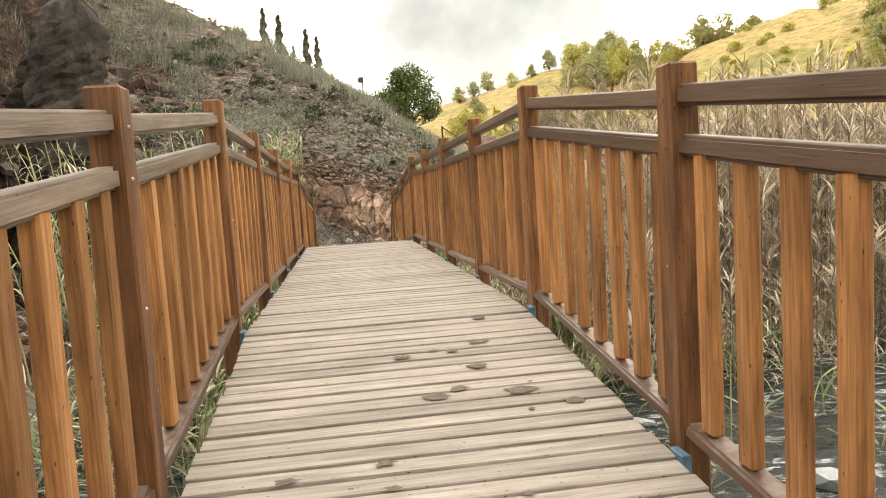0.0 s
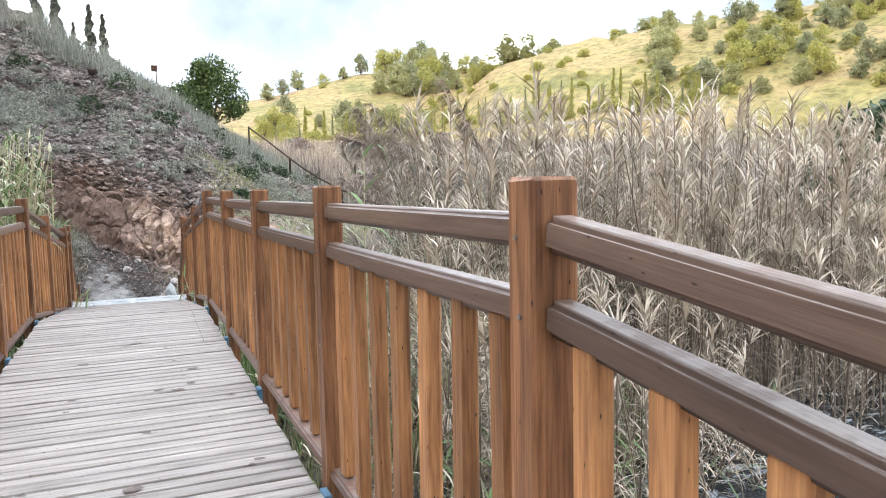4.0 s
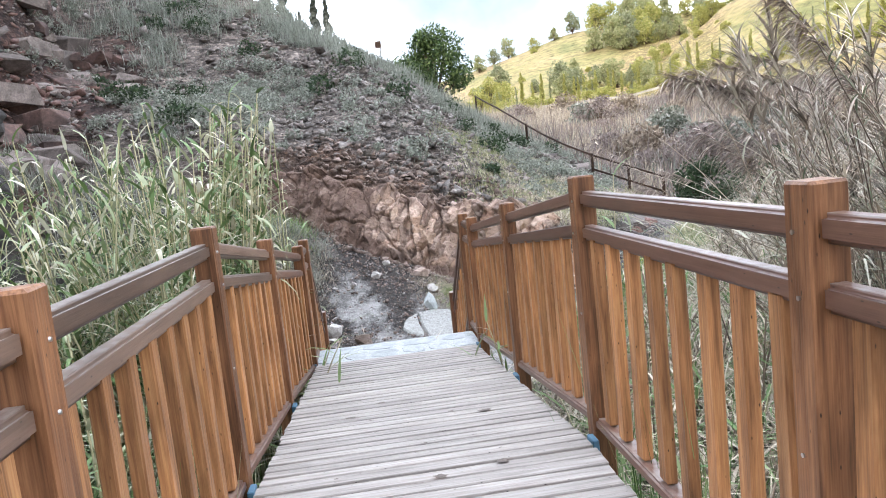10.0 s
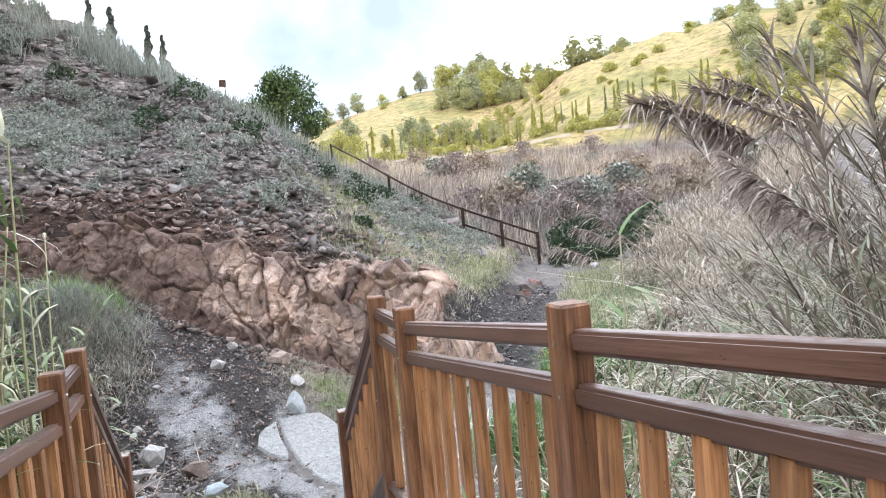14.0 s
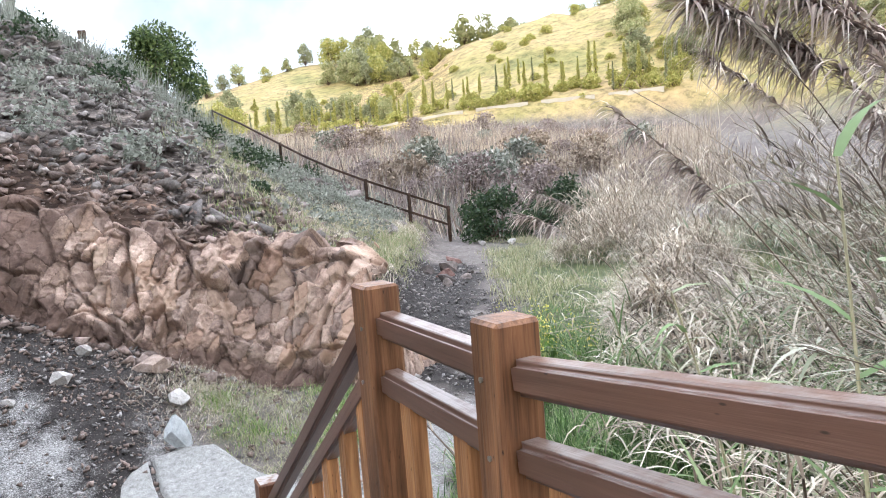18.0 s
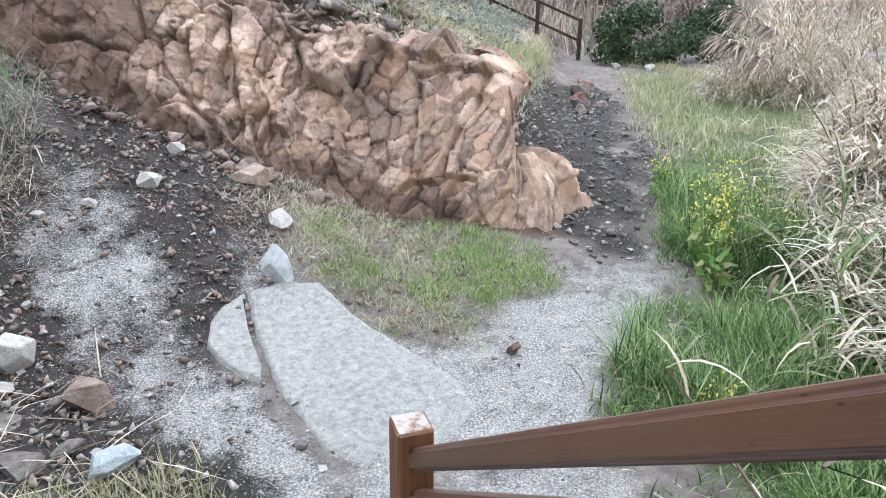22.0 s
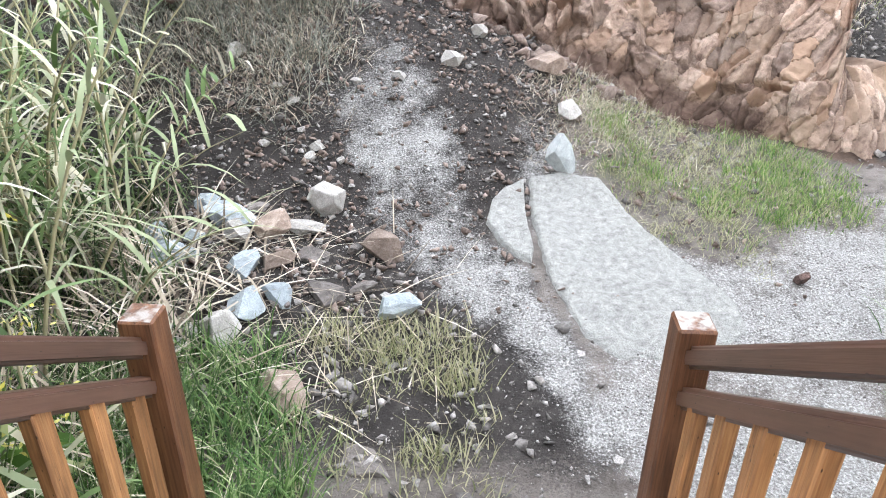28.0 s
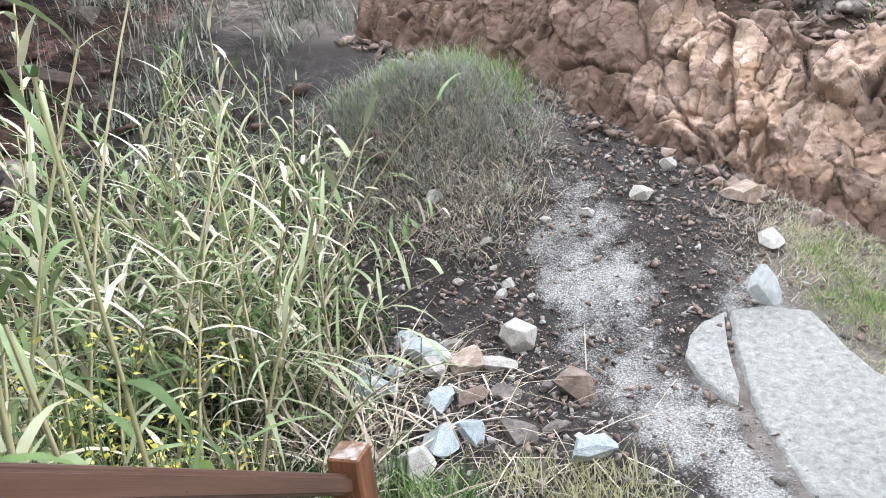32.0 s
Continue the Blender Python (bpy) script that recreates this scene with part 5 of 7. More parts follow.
def slab_of_face(sel):
    """One block of the face: its front, and sides that run back into the bank."""
    r0, c0 = rows_[sel], cols_[sel]
    quads = np.stack([r0 * nU + c0, r0 * nU + c0 + 1, (r0 + 1) * nU + c0 + 1, (r0 + 1) * nU + c0], -1)
    ids, f = np.unique(quads, return_inverse=True)
    f = f.reshape(quads.shape)
    n_ = len(ids)
    v = np.concatenate([FP3.reshape(-1, 3)[ids], BACK.reshape(-1, 3)[ids]])
    e = np.concatenate([f[:, [k_, (k_ + 1) % 4]] for k_ in range(4)])
    both = set(map(tuple, e.tolist()))
    rim = np.array([q for q in e.tolist() if (q[1], q[0]) not in both])
    skirt = np.stack([rim[:, 1], rim[:, 0], rim[:, 0] + n_, rim[:, 1] + n_], -1)
    return v, np.concatenate([f, skirt]), np.concatenate([worn_.ravel()[ids]] * 2)


rest, rest_w = Cloud(), []
for k in range(len(names)):
    v, f, wv_ = slab_of_face(srt[cuts_[k]:cuts_[k + 1]])
    if k >= 300:
        rest.add(v, f)
        rest_w.append(wv_)
        continue
    mid_ = v.mean(0)
    c = Cloud()
    c.add(v - mid_, f)
    me = c.mesh("rock_block", M_REDROCK)
    me.attributes.new("soil", "FLOAT", "POINT").data.foreach_set("value", wv_.astype(np.float32))
    part("rock_block", me, outcrop, Matrix.Translation(Vector(mid_)))
me = rest.mesh("broken_rock", M_REDCHIP)
me.attributes.new("soil", "FLOAT", "POINT").data.foreach_set("value", np.concatenate(rest_w).astype(np.float32))
tagged(part("broken_rock", me, outcrop), kind="stuff")


def scatter_rocks(name, label, mat, pts, sizes, seed, squash=0.6, sink=0.25, tilt=0.0, grain=None, single=None):
    """Many loose stones as one mass; those at least as large as single are things of their own."""
    rs_ = np.random.default_rng(seed)
    protos, lone = [], []
    for k in range(10):
        me = rock(500 + seed * 20 + k, mat, squash, 8, "proto", 0.5, 0)
        bm = bmesh.new()
        bm.from_mesh(me)
        bmesh.ops.triangulate(bm, faces=bm.faces[:])
        protos.append((np.array([v.co[:] for v in bm.verts]), np.array([[v.index for v in f.verts] for f in bm.faces])))
        bm.free()
        me.name = "stone"
        lone.append(me)
    c = Cloud()
    zz = ground(pts[:, 0], pts[:, 1])
    for i, (p, s_) in enumerate(zip(pts, sizes)):
        v, f = protos[i % 10]
        a = rs_.uniform(0, 6.28) if grain is None else 1.06 + rs_.normal(0, 0.3)
        R = np.array(((math.cos(a), -math.sin(a), 0), (math.sin(a), math.cos(a), 0), (0, 0, 1)))
        w = (v * s_ * rs_.uniform(0.7, 1.3, 3) * (1.0 if grain is None else np.array(grain))) @ R.T
        if single and s_ >= single[0]:
            thing("stone", single[1], "stone", lone[i % 10], pose(p[0], p[1], zz[i] + s_ * squash * (0.5 - sink), 0, 0, math.degrees(a)) @ Matrix.Diagonal((s_ * 1.1, s_, s_ * rs_.uniform(0.7, 1.2), 1)), single[2])
            continue
        if tilt:
            w[:, 2] += w[:, 0] * rs_.normal(0, tilt) + w[:, 1] * rs_.normal(0, tilt)
        c.add(w + np.array((p[0], p[1], zz[i] + s_ * squash * (0.5 - sink))), f)
    return thing(name, label, "stones", c.mesh(name, mat), kind="stuff")


def sample(n, x0, x1, y0, y1, keep, seed):
    rs_ = np.random.default_rng(seed)
    out = []
    tot = 0
    while tot < n:
        x, y = rs_.uniform(x0, x1, n * 3), rs_.uniform(y0, y1, n * 3)
        k = rs_.uniform(0, 1, n * 3) < keep(x, y)
        out.append(np.stack([x[k], y[k]], -1))
        tot += k.sum()
        if len(out) > 60:
            break
    return np.concatenate(out)[:n]


rs = np.random.default_rng(5)
p = sample(3200, -4, 3.8, 17.2, 22.5, lambda x, y: (toe(x, y) > -0.15) * (toe(x, y) < 2.6) * ((toe(x, y) > 0.9) | ((toe(x, y) < 0.15) & (x < 1.4))), 61)
scatter_rocks("red_rubble", "small brown broken rock above and below the rock face", M_RUBBLE, p, 0.04 + 0.26 * rs.uniform(0, 1, len(p)) ** 3, 1, 0.6, 0.25, 0.3)
hillmask = lambda x, y: (toe(x, y) > 1.6) * (toe(x, y) < 17) * (0.25 + 0.75 * (fbm(x, y, 0.35, 3, 9) > 0.0)) * (x > -14)
p = sample(15000, -13, 11, 16.5, 33, hillmask, 62)
scatter_rocks("hill_stones", "grey broken stones on the hillside", M_HILLSTONE, p, 0.035 + 0.34 * rs.uniform(0, 1, len(p)) ** 5, 2, 0.6, 0.25, 0.3)
p = sample(2600, -20, 10, 28, 56, hillmask, 63)
scatter_rocks("upper_hill_stones", "grey ledges and stones high on the hillside", M_HILLSTONE, p, 0.1 + 0.5 * rs.uniform(0, 1, len(p)) ** 3, 3, 0.55, 0.25, 0.3)
p = sample(900, -14, 9, 19, 46, lambda x, y: (toe(x, y) > 2.0) * (toe(x, y) < 17) * (fbm(x, y, 0.3, 3, 90) > 0.02), 111)
scatter_rocks("hill_ledges", "long dark rock ledges stepping up the hillside", M_LEDGE, p, 0.16 + 0.75 * rs.uniform(0, 1, len(p)) ** 3, 9, 0.42, 0.42, 0.18, (1.6, 1.0, 0.8))
p = sample(420, -14, -6, 20, 34, lambda x, y: np.exp(-((x + 9.2) ** 2 / 2.2 + (y - 26.0) ** 2 / 6.0)), 115)
scatter_rocks("red_scar", "rust-red crumbling rock laid bare on the hillside", M_REDBOULDER, p, 0.12 + 0.5 * rs.uniform(0, 1, len(p)) ** 2, 10, 0.5, 0.3, 0.25)
p = sample(500, -11, -2, 8, 20, lambda x, y: (ground(x, y, False) > -0.6) * 1.0, 64)
scatter_rocks("bank_stones", "dark broken stones on the left bank", M_DARKCLIFF, p, rs.uniform(0.08, 0.4, len(p)), 4, 0.6)
cliff = thing("cliff", "dark reddish broken cliff above the stream bank", "cliff")
rs2 = np.random.default_rng(19)
for k in range(230):
    y = rs2.uniform(6, 33)
    x = -6.6 - 0.05 * (y - 12) - rs2.uniform(0, 3.8)
    sz = 0.35 + 0.95 * rs2.uniform() ** 1.5
    me = chunk(1200 + k, M_DARKCLIFF if k % 3 == 0 else M_LEDGE, (1.2, 1.0, 0.55), 9, "cliff_block", 0.36, 0.02)
    part("cliff_block", me, cliff, Matrix.Translation((x, y, gz(x, y) - 0.10 * sz)) @ pose(0, 0, 0, rs2.uniform(-6, 6), rs2.uniform(-6, 20), rs2.uniform(-40, 40)) @ Matrix.Diagonal((sz, sz, sz, 1)))
def rib(height, radius, seed, mat):
    """A worn upright rib of rock, its surface bulging and furrowed."""
    na, nh = 40, 60
    verts, faces = [], []
    for h in range(nh + 1):
        f = h / nh
        for a in range(na):
            an = a / na * math.tau
            c_, s_ = math.cos(an), math.sin(an)
            p_ = Vector((c_ * 1.3, s_ * 1.3, f * height * 0.55))
            q = radius * (1.15 - 0.5 * f ** 2) * (1 - 0.9 * max(0.0, (f - 0.86) / 0.14) ** 2)
            q *= 1 + 0.34 * noise.noise(p_ * 0.9 + Vector((seed, 0, 0))) + 0.24 * noise.noise(p_ * 2.3 + Vector((0, seed, 0))) + 0.13 * noise.noise(Vector((p_.x * 5, p_.y * 5, p_.z * 9))) + 0.05 * noise.noise(p_ * 15.0)
            verts.append((c_ * q * 1.15, s_ * q, f * height))
    for h in range(nh):
        faces += [(h * na + a, h * na + (a + 1) % na, (h + 1) * na + (a + 1) % na, (h + 1) * na + a) for a in range(na)]
    faces.append(tuple(nh * na + a for a in range(na)))
    return mesh_of("rib", verts, faces, mat)


part("rib", rib(7.4, 0.92, 3, M_GREYCLIFF), cliff, Matrix.Translation((-6.9, 16.6, -1.3)) @ pose(0, 0, 0, 5, 4, 25), "smooth dark grey rock rib")
for k in range(9):
    me = chunk(1910 + k, M_DARKCLIFF, (3.0, 2.4, 1.15), 10, "ledge", 0.36, 0.02)
    part("ledge", me, cliff, Matrix.Translation((-9.0 - 0.22 * k + rs2.uniform(-0.2, 0.2), 15.2 + rs2.uniform(-0.2, 0.2), -0.2 + 0.85 * k)) @ pose(0, 0, 0, rs2.uniform(-4, 4), rs2.uniform(-6, 4), rs2.uniform(-12, 25)))
for k, (x, y, sz) in enumerate(((-5.6, 9.4, 1.1), (-6.3, 9.9, 1.3), (-5.0, 8.6, 0.8), (-6.6, 11.2, 1.5), (-5.4, 10.6, 0.9))):
    stone(x, y, sz, M_REDBOULDER, 1930 + k, "reddish broken boulder on the stream bank below the cliff", 50 * k, 0.8, 0, 0.2, 0.8, "boulder", "boulders below the cliff")
# gravel
gmask = lambda x, y: np.clip(masks(x, y)["gravel"], 0, 1)
p = sample(20000, -1.6, 4.6, 13.6, 19.5, gmask, 65)
scatter_rocks("path_gravel", "pale loose gravel on the path", M_PEBBLE, p, 0.006 + 0.017 * rs.uniform(0, 1, len(p)) ** 2, 5, 0.6, 0.3)
def dmask(x, y):
    mk = masks(x, y)
    return np.clip(mk["dark"] + 0.15 * (toe(x, y) < 0.1) * (y > 14), 0, 1) * (x > -3) * (1 - 0.9 * np.clip(1.5 * mk["gravel"], 0, 1))



p = sample(7500, -3, 8, 14, 27, dmask, 66)
scatter_rocks("soil_stones", "small grey stones in dark soil", M_DARKCHIP, p, 0.012 + 0.11 * rs.uniform(0, 1, len(p)) ** 5, 6, 0.6, 0.3, 0.2)
p = sample(4200, -3, 4, 14, 20, dmask, 67)
scatter_rocks("soil_pebbles", "pale broken stones scattered on dark soil", M_PEBBLE, p, 0.015 + 0.08 * rs.uniform(0, 1, len(p)) ** 3, 7, 0.6, 0.3, 0.2, None, (0.078, "small pale broken stone lying on the dark soil", "small stones on the soil"))
p = sample(5500, -2.2, 2.4, 15.6, 19.8, dmask, 119)
scatter_rocks("soil_rubble", "dense brown-grey rubble over the dark soil below the rock face", M_RUBBLE, p, 0.018 + 0.085 * rs.uniform(0, 1, len(p)) ** 3, 12, 0.65, 0.25, 0.3)
p = sample(2600, 3, 9, 17.5, 27, dmask, 118)
scatter_rocks("scree_stones", "small dark and grey stones of the scree beyond the rock face", M_DARKCHIP, p, 0.02 + 0.12 * rs.uniform(0, 1, len(p)) ** 4, 11, 0.6, 0.3, 0.2)
p = sample(16000, -2.2, 2.2, 14, 19.2, dmask, 68)
scatter_rocks("soil_grit", "fine grey grit in dark soil", M_DARKCHIP, p, 0.006 + 0.018 * rs.uniform(0, 1, len(p)) ** 2, 8, 0.6, 0.3)
# stream boulders
for k in range(26):
    x, y = rs.uniform(1.5, 9), rs.uniform(0.5, 6)
    if k > 18:
        x, y = rs.uniform(-5, -1.4), rs.uniform(0.0, 5.5)
    sz = rs.uniform(0.2, 0.6)
    me = chunk(700 + k, M_GREYROCK if k % 3 else M_BLUEROCK, (1.0, 0.8, 0.6), 12, "boulder")
    thing("boulder", "grey angular boulder lying in the stream", "boulder", me, Matrix.Translation((x, y, -1.52 + 0.04 * sz)) @ Matrix.Diagonal((sz, sz, sz, 1)), "stream boulders")

# ---- grasses and scrub ----


def tufts(name, label, mat, pts, blades_each, length, width, seed, spread=0.08, lean=(0.1, 0.7), droop=(0.3, 1.1), segs=3, category="grass", grow=None):
    rs_ = np.random.default_rng(seed)
    n = len(pts) * blades_each
    base = np.repeat(pts, blades_each, 0) + rs_.normal(0, spread, (n, 2))
    z = ground(base[:, 0], base[:, 1]) - 0.02
    size = np.repeat(rs_.uniform(0.6, 1.25, len(pts)) * (1.0 if grow is None else grow(pts[:, 0], pts[:, 1])), blades_each)
    v, f = blades(np.column_stack([base, z]), rs_.uniform(*length, n) * size, rs_.uniform(*width, n), rs_.uniform(0, 6.283, n), rs_.uniform(*lean, n), rs_.uniform(*droop, n), segs)
    c = Cloud()
    c.add(v, f)
    return thing(name, label, category, c.mesh(name, mat), kind="stuff")


def pat(x, y):
    """The grass patch below the rock face, thinning out toward its edges."""
    wx, wy = x + 0.5 * fbm(x, y, 1.4, 3, 22), y + 0.5 * fbm(x, y, 1.4, 3, 23)
    a = sst(-0.25, 0.2, wx - 0.92 - 0.55 * np.clip(17.3 - wy, 0, 1.2)) * sst(0.25, -0.1, toe(wx, wy)) * sst(-0.25, 0.2, wy - 16.25 - 0.6 * np.clip(wx - 1.7, 0, 3)) * sst(3.2, 2.7, wx)
    return a ** 1.5


p = sample(760, 0.6, 3.1, 15.8, 18.9, lambda x, y: pat(x, y) * (0.03 + 0.97 * sst(-0.04, 0.12, fbm(x, y, 2.1, 3, 21) + 0.04 * (x - 1.5))), 71)
tufts("grass_patch", "short fresh grass patch below the rock face", M_GRASS, p, 11, (0.025, 0.13), (0.004, 0.009), 71, 0.04)
p = sample(1700, 0.6, 3.1, 15.8, 18.9, pat, 72)
tufts("dry_grass_patch", "dry straw-coloured grass among the green", M_DRYGRASS, p, 9, (0.04, 0.13), (0.003, 0.007), 72, 0.05, (0.3, 1.3), (0.3, 1.2))
p = sample(620, 0.4, 2.1, 16.8, 19.2, lambda x, y: np.exp(-((x - 1.05) ** 2 / 0.20 + (y - 18.2) ** 2 / 0.5)), 88)
tufts("straw_mat", "matted pale straw at the upper end of the grass patch", M_DROOP, p, 9, (0.06, 0.2), (0.003, 0.007), 88, 0.06, (0.6, 1.45), (0.2, 0.9))
p = sample(560, -1.7, -0.3, 13.4, 15.2, lambda x, y: (x < -0.45 - 0.35 * (y - 14.2)) * 1.0, 73)
tufts("lush_grass", "lush green grass beside the foot of the steps", M_LUSH, p, 12, (0.12, 0.34), (0.006, 0.013), 73, 0.05, (0.1, 0.8), (0.4, 1.5))
rmask = lambda x, y: ((x > right_edge(y) - 0.05) * (x < right_edge(y) + 2.4) * (toe(x, y) < -0.2)) * (0.35 + 0.65 * (fbm(x, y, 0.9, 3, 4) > -0.02))
clumps = lambda x, y: 0.45 + 1.6 * sst(-0.1, 0.16, fbm(x, y, 1.3, 3, 44)) * sst(20.5, 18.0, y)
p = sample(3000, 1.6, 9, 13.2, 20, lambda x, y: rmask(x, y) * (0.25 + 0.75 * (fbm(x, y, 1.3, 3, 44) > -0.05)) * (1 - 0.75 * sst(18.2, 19.6, y)), 74)
tufts("stream_side_grass", "tall lush green grass beside the gravel", M_LUSH, p, 13, (0.10, 0.30), (0.006, 0.014), 74, 0.06, (0.1, 0.9), (0.4, 1.5), 3, "grass", clumps)
p = sample(900, 3, 13, 19, 32, lambda x, y: ((toe(x, y) < -0.8) * (x > right_edge(y) + 0.1)) * (0.1 + 0.9 * (fbm(x, y, 0.8, 3, 45) > 0.0)), 75)
tufts("valley_grass", "rough green and straw grass on the valley floor", M_DRYGRASS, p, 12, (0.08, 0.3), (0.01, 0.02), 75, 0.15)
shoulder = lambda x, y: (toe(x, y) > 1.1) * (toe(x, y) < 5.5) * (0.1 + 0.9 * (fbm(x, y, 0.6, 3, 6) > -0.07)) * sst(1.5, 3.5, x)
p = sample(800, 1.5, 9, 18.5, 29, shoulder, 94)
tufts("shoulder_grass", "fresh yellow-green grass above the end of the rock face", M_GRASS, p, 12, (0.05, 0.18), (0.007, 0.014), 94, 0.16)
p = sample(2600, 1.5, 11, 18.5, 33, shoulder, 76)
tufts("hill_grass", "yellow-green grass on the shoulder of the hill", M_DRYGRASS, p, 12, (0.08, 0.28), (0.008, 0.016), 76, 0.14)
p = sample(2600, 1.8, 11, 18.5, 32, lambda x, y: (toe(x, y) > 1.15) * (toe(x, y) < 4.5) * (0.1 + 0.9 * (fbm(x, y, 0.6, 3, 6) < 0.06)) * sst(1.8, 3.5, x), 116)
tufts("shoulder_straw", "pale dead grass lying between the green on the shoulder", M_DRYREED, p, 10, (0.08, 0.26), (0.009, 0.018), 116, 0.14, (0.3, 1.3), (0.2, 1.2), 2)
p = sample(620, -4.0, -0.9, 17.4, 20.4, lambda x, y: np.exp(-((x + 2.2) ** 2 / 0.9 + (y - 18.9) ** 2 / 0.7)), 77)
tufts("mound_grass", "grey dry grass hanging over the mound beside the path", M_SAGE, p, 16, (0.15, 0.5), (0.005, 0.010), 77, 0.07, (0.2, 1.0), (0.6, 1.9), 4)
p = sample(560, -3.6, -0.9, 17.4, 20.0, lambda x, y: np.exp(-((x + 2.0) ** 2 / 0.9 + (y - 18.4) ** 2 / 0.5)), 109)
tufts("mound_straw", "pale straw strands hanging down the face of the mound", M_DROOP, p, 12, (0.15, 0.45), (0.004, 0.009), 109, 0.08, (0.4, 1.2), (0.8, 2.0), 4)
p = sample(170, -3.2, -1.2, 18.8, 20.6, lambda x, y: (0.1 + 0.9 * (fbm(x, y, 1.5, 2, 48) > 0)) * np.exp(-((x + 2.2) ** 2 / 0.6 + (y - 19.6) ** 2 / 0.4)), 100)
tufts("mound_green", "bright green weeds on top of the mound", M_GRASS, p, 14, (0.08, 0.34), (0.007, 0.015), 100, 0.08, (0.1, 0.8), (0.3, 1.3))
p = sample(260, -0.75, 0.3, 13.9, 15.5, lambda x, y: (x < path_mid(y) - 0.35) * (0.2 + 0.8 * (fbm(x, y, 2.0, 3, 40) > 0)), 87)
tufts("sparse_dry_grass", "sparse dry grass and weeds on the dirt", M_DRYGRASS, p, 8, (0.05, 0.2), (0.004, 0.01), 87, 0.04)
p = sample(130, -1.8, 0.2, 14.8, 16.4, lambda x, y: (x < path_mid(y) - 0.5) * 1.0, 78)
tufts("dead_stalks", "dead straw stalks lying over the stones", M_DROOP, p, 3, (0.2, 0.6), (0.006, 0.014), 78, 0.1, (1.2, 1.55), (0.0, 0.3), 2)
p = sample(170, -2.8, -1.25, 13.9, 16.4, lambda x, y: (x > -2.9 + 0.2 * (y - 14)) * 1.0, 105)
tufts("fallen_reed_leaves", "pale dead reed leaves drooping over the stones", M_DROOP, p, 6, (0.35, 0.85), (0.010, 0.024), 105, 0.1, (0.6, 1.35), (0.3, 1.1), 4)
p = sample(110, 0.9, 1.25, 1.2, 9, lambda x, y: 0.3 + 0.7 * (fbm(x, y, 1.2, 2, 70) > 0), 106)
tufts("bridge_side_weeds", "thin green weeds growing up beside the deck", M_LUSH, p, 7, (1.15, 1.75), (0.008, 0.016), 106, 0.05, (0.0, 0.14), (0.05, 0.5), 4)
p = sample(110, -1.25, -0.9, 1.5, 11, lambda x, y: 0.3 + 0.7 * (fbm(x, y, 1.2, 2, 71) > 0), 107)
tufts("deck_side_weeds", "green and straw weeds growing up beside the deck", M_CANE, p, 7, (1.15, 1.75), (0.008, 0.018), 107, 0.05, (0.0, 0.14), (0.05, 0.5), 4)
# low scrub on the hill


def cushions(name, label, mat, pts, radius, leaves, leaf, seed):
    """Low rounded shrubs of many small leaves, as one mass."""
    rs_ = np.random.default_rng(seed)
    c = Cloud()
    zz = ground(pts[:, 0], pts[:, 1])
    for (x, y), z in zip(pts, zz):
        r_ = rs_.uniform(*radius)
        d = rs_.normal(size=(leaves, 3))
        d /= np.linalg.norm(d, axis=1)[:, None]
        lump = 0.75 + 0.35 * np.sin(d[:, 0] * 3 + rs_.uniform(0, 6)) * np.cos(d[:, 1] * 4 + rs_.uniform(0, 6))
        q = d * (r_ * lump * rs_.uniform(0.35, 1.0, leaves) ** 0.5)[:, None] * np.array((1.15, 1.15, 0.85))
        c.add(*leaf_quads(q + np.array((x, y, z + 0.30 * r_)), leaf, rs_))
    return thing(name, label, "scrub", c.mesh(name, mat), kind="stuff")


p = sample(760, -14, 10, 19, 40, lambda x, y: (toe(x, y) > 1.9) * (toe(x, y) < 17) * (0.12 + 0.88 * (fbm(x, y, 0.22, 3, 12) > 0.03)), 79)
cushions("hill_scrub", "grey-green low scrub on the stony hillside", M_SAGE, p, (0.14, 0.5), 180, 0.05, 79)
p = sample(260, -14, 10, 19, 38, lambda x, y: (toe(x, y) > 1.9) * (toe(x, y) < 17) * 1.0, 104)
tufts("hill_tussock", "thin grey-green tussocks on the stony hillside", M_SCRUB, p, 45, (0.10, 0.32), (0.006, 0.014), 104, 0.08, (0.0, 1.0), (0.0, 0.9), 2)
p = sample(760, -22, 9, 32, 60, lambda x, y: (toe(x, y) > 7) * (toe(x, y) < 20) * (0.2 + 0.8 * (fbm(x, y, 0.2, 3, 13) > 0.0)), 80)
tufts("ridge_scrub", "pale grey scrub along the hill crest", M_SAGE, p, 70, (0.35, 1.0), (0.016, 0.034), 80, 0.22, (0.0, 0.8), (-0.1, 0.8), 2, "scrub")
p = sample(26, -13, 9, 20, 40, lambda x, y: (toe(x, y) > 2.2) * (toe(x, y) < 15) * 1.0, 84)
cushions("dark_hill_shrubs", "dark olive shrubs on the hillside", M_DARKBUSH, p, (0.3, 0.7), 500, 0.055, 84)
p = sample(260, -12, -4, 8, 24, lambda x, y: (ground(x, y, False) > -0.3) * 1.0, 81)
tufts("bank_scrub", "grey-green scrub on the left bank", M_SCRUB, p, 44, (0.2, 0.6), (0.015, 0.035), 81, 0.16, (0.0, 1.2), (-0.2, 0.6), 2, "scrub")
p = sample(420, 1.4, 7, 2.4, 8, lambda x, y: (ground(x, y, False) > -1.6) * 1.0, 85)
tufts("stream_bank_grass", "dry and green grass on the stream bank", M_DRYGRASS, p, 12, (0.2, 0.6), (0.006, 0.014), 85, 0.08, (0.1, 1.0), (0.3, 1.4), 3)
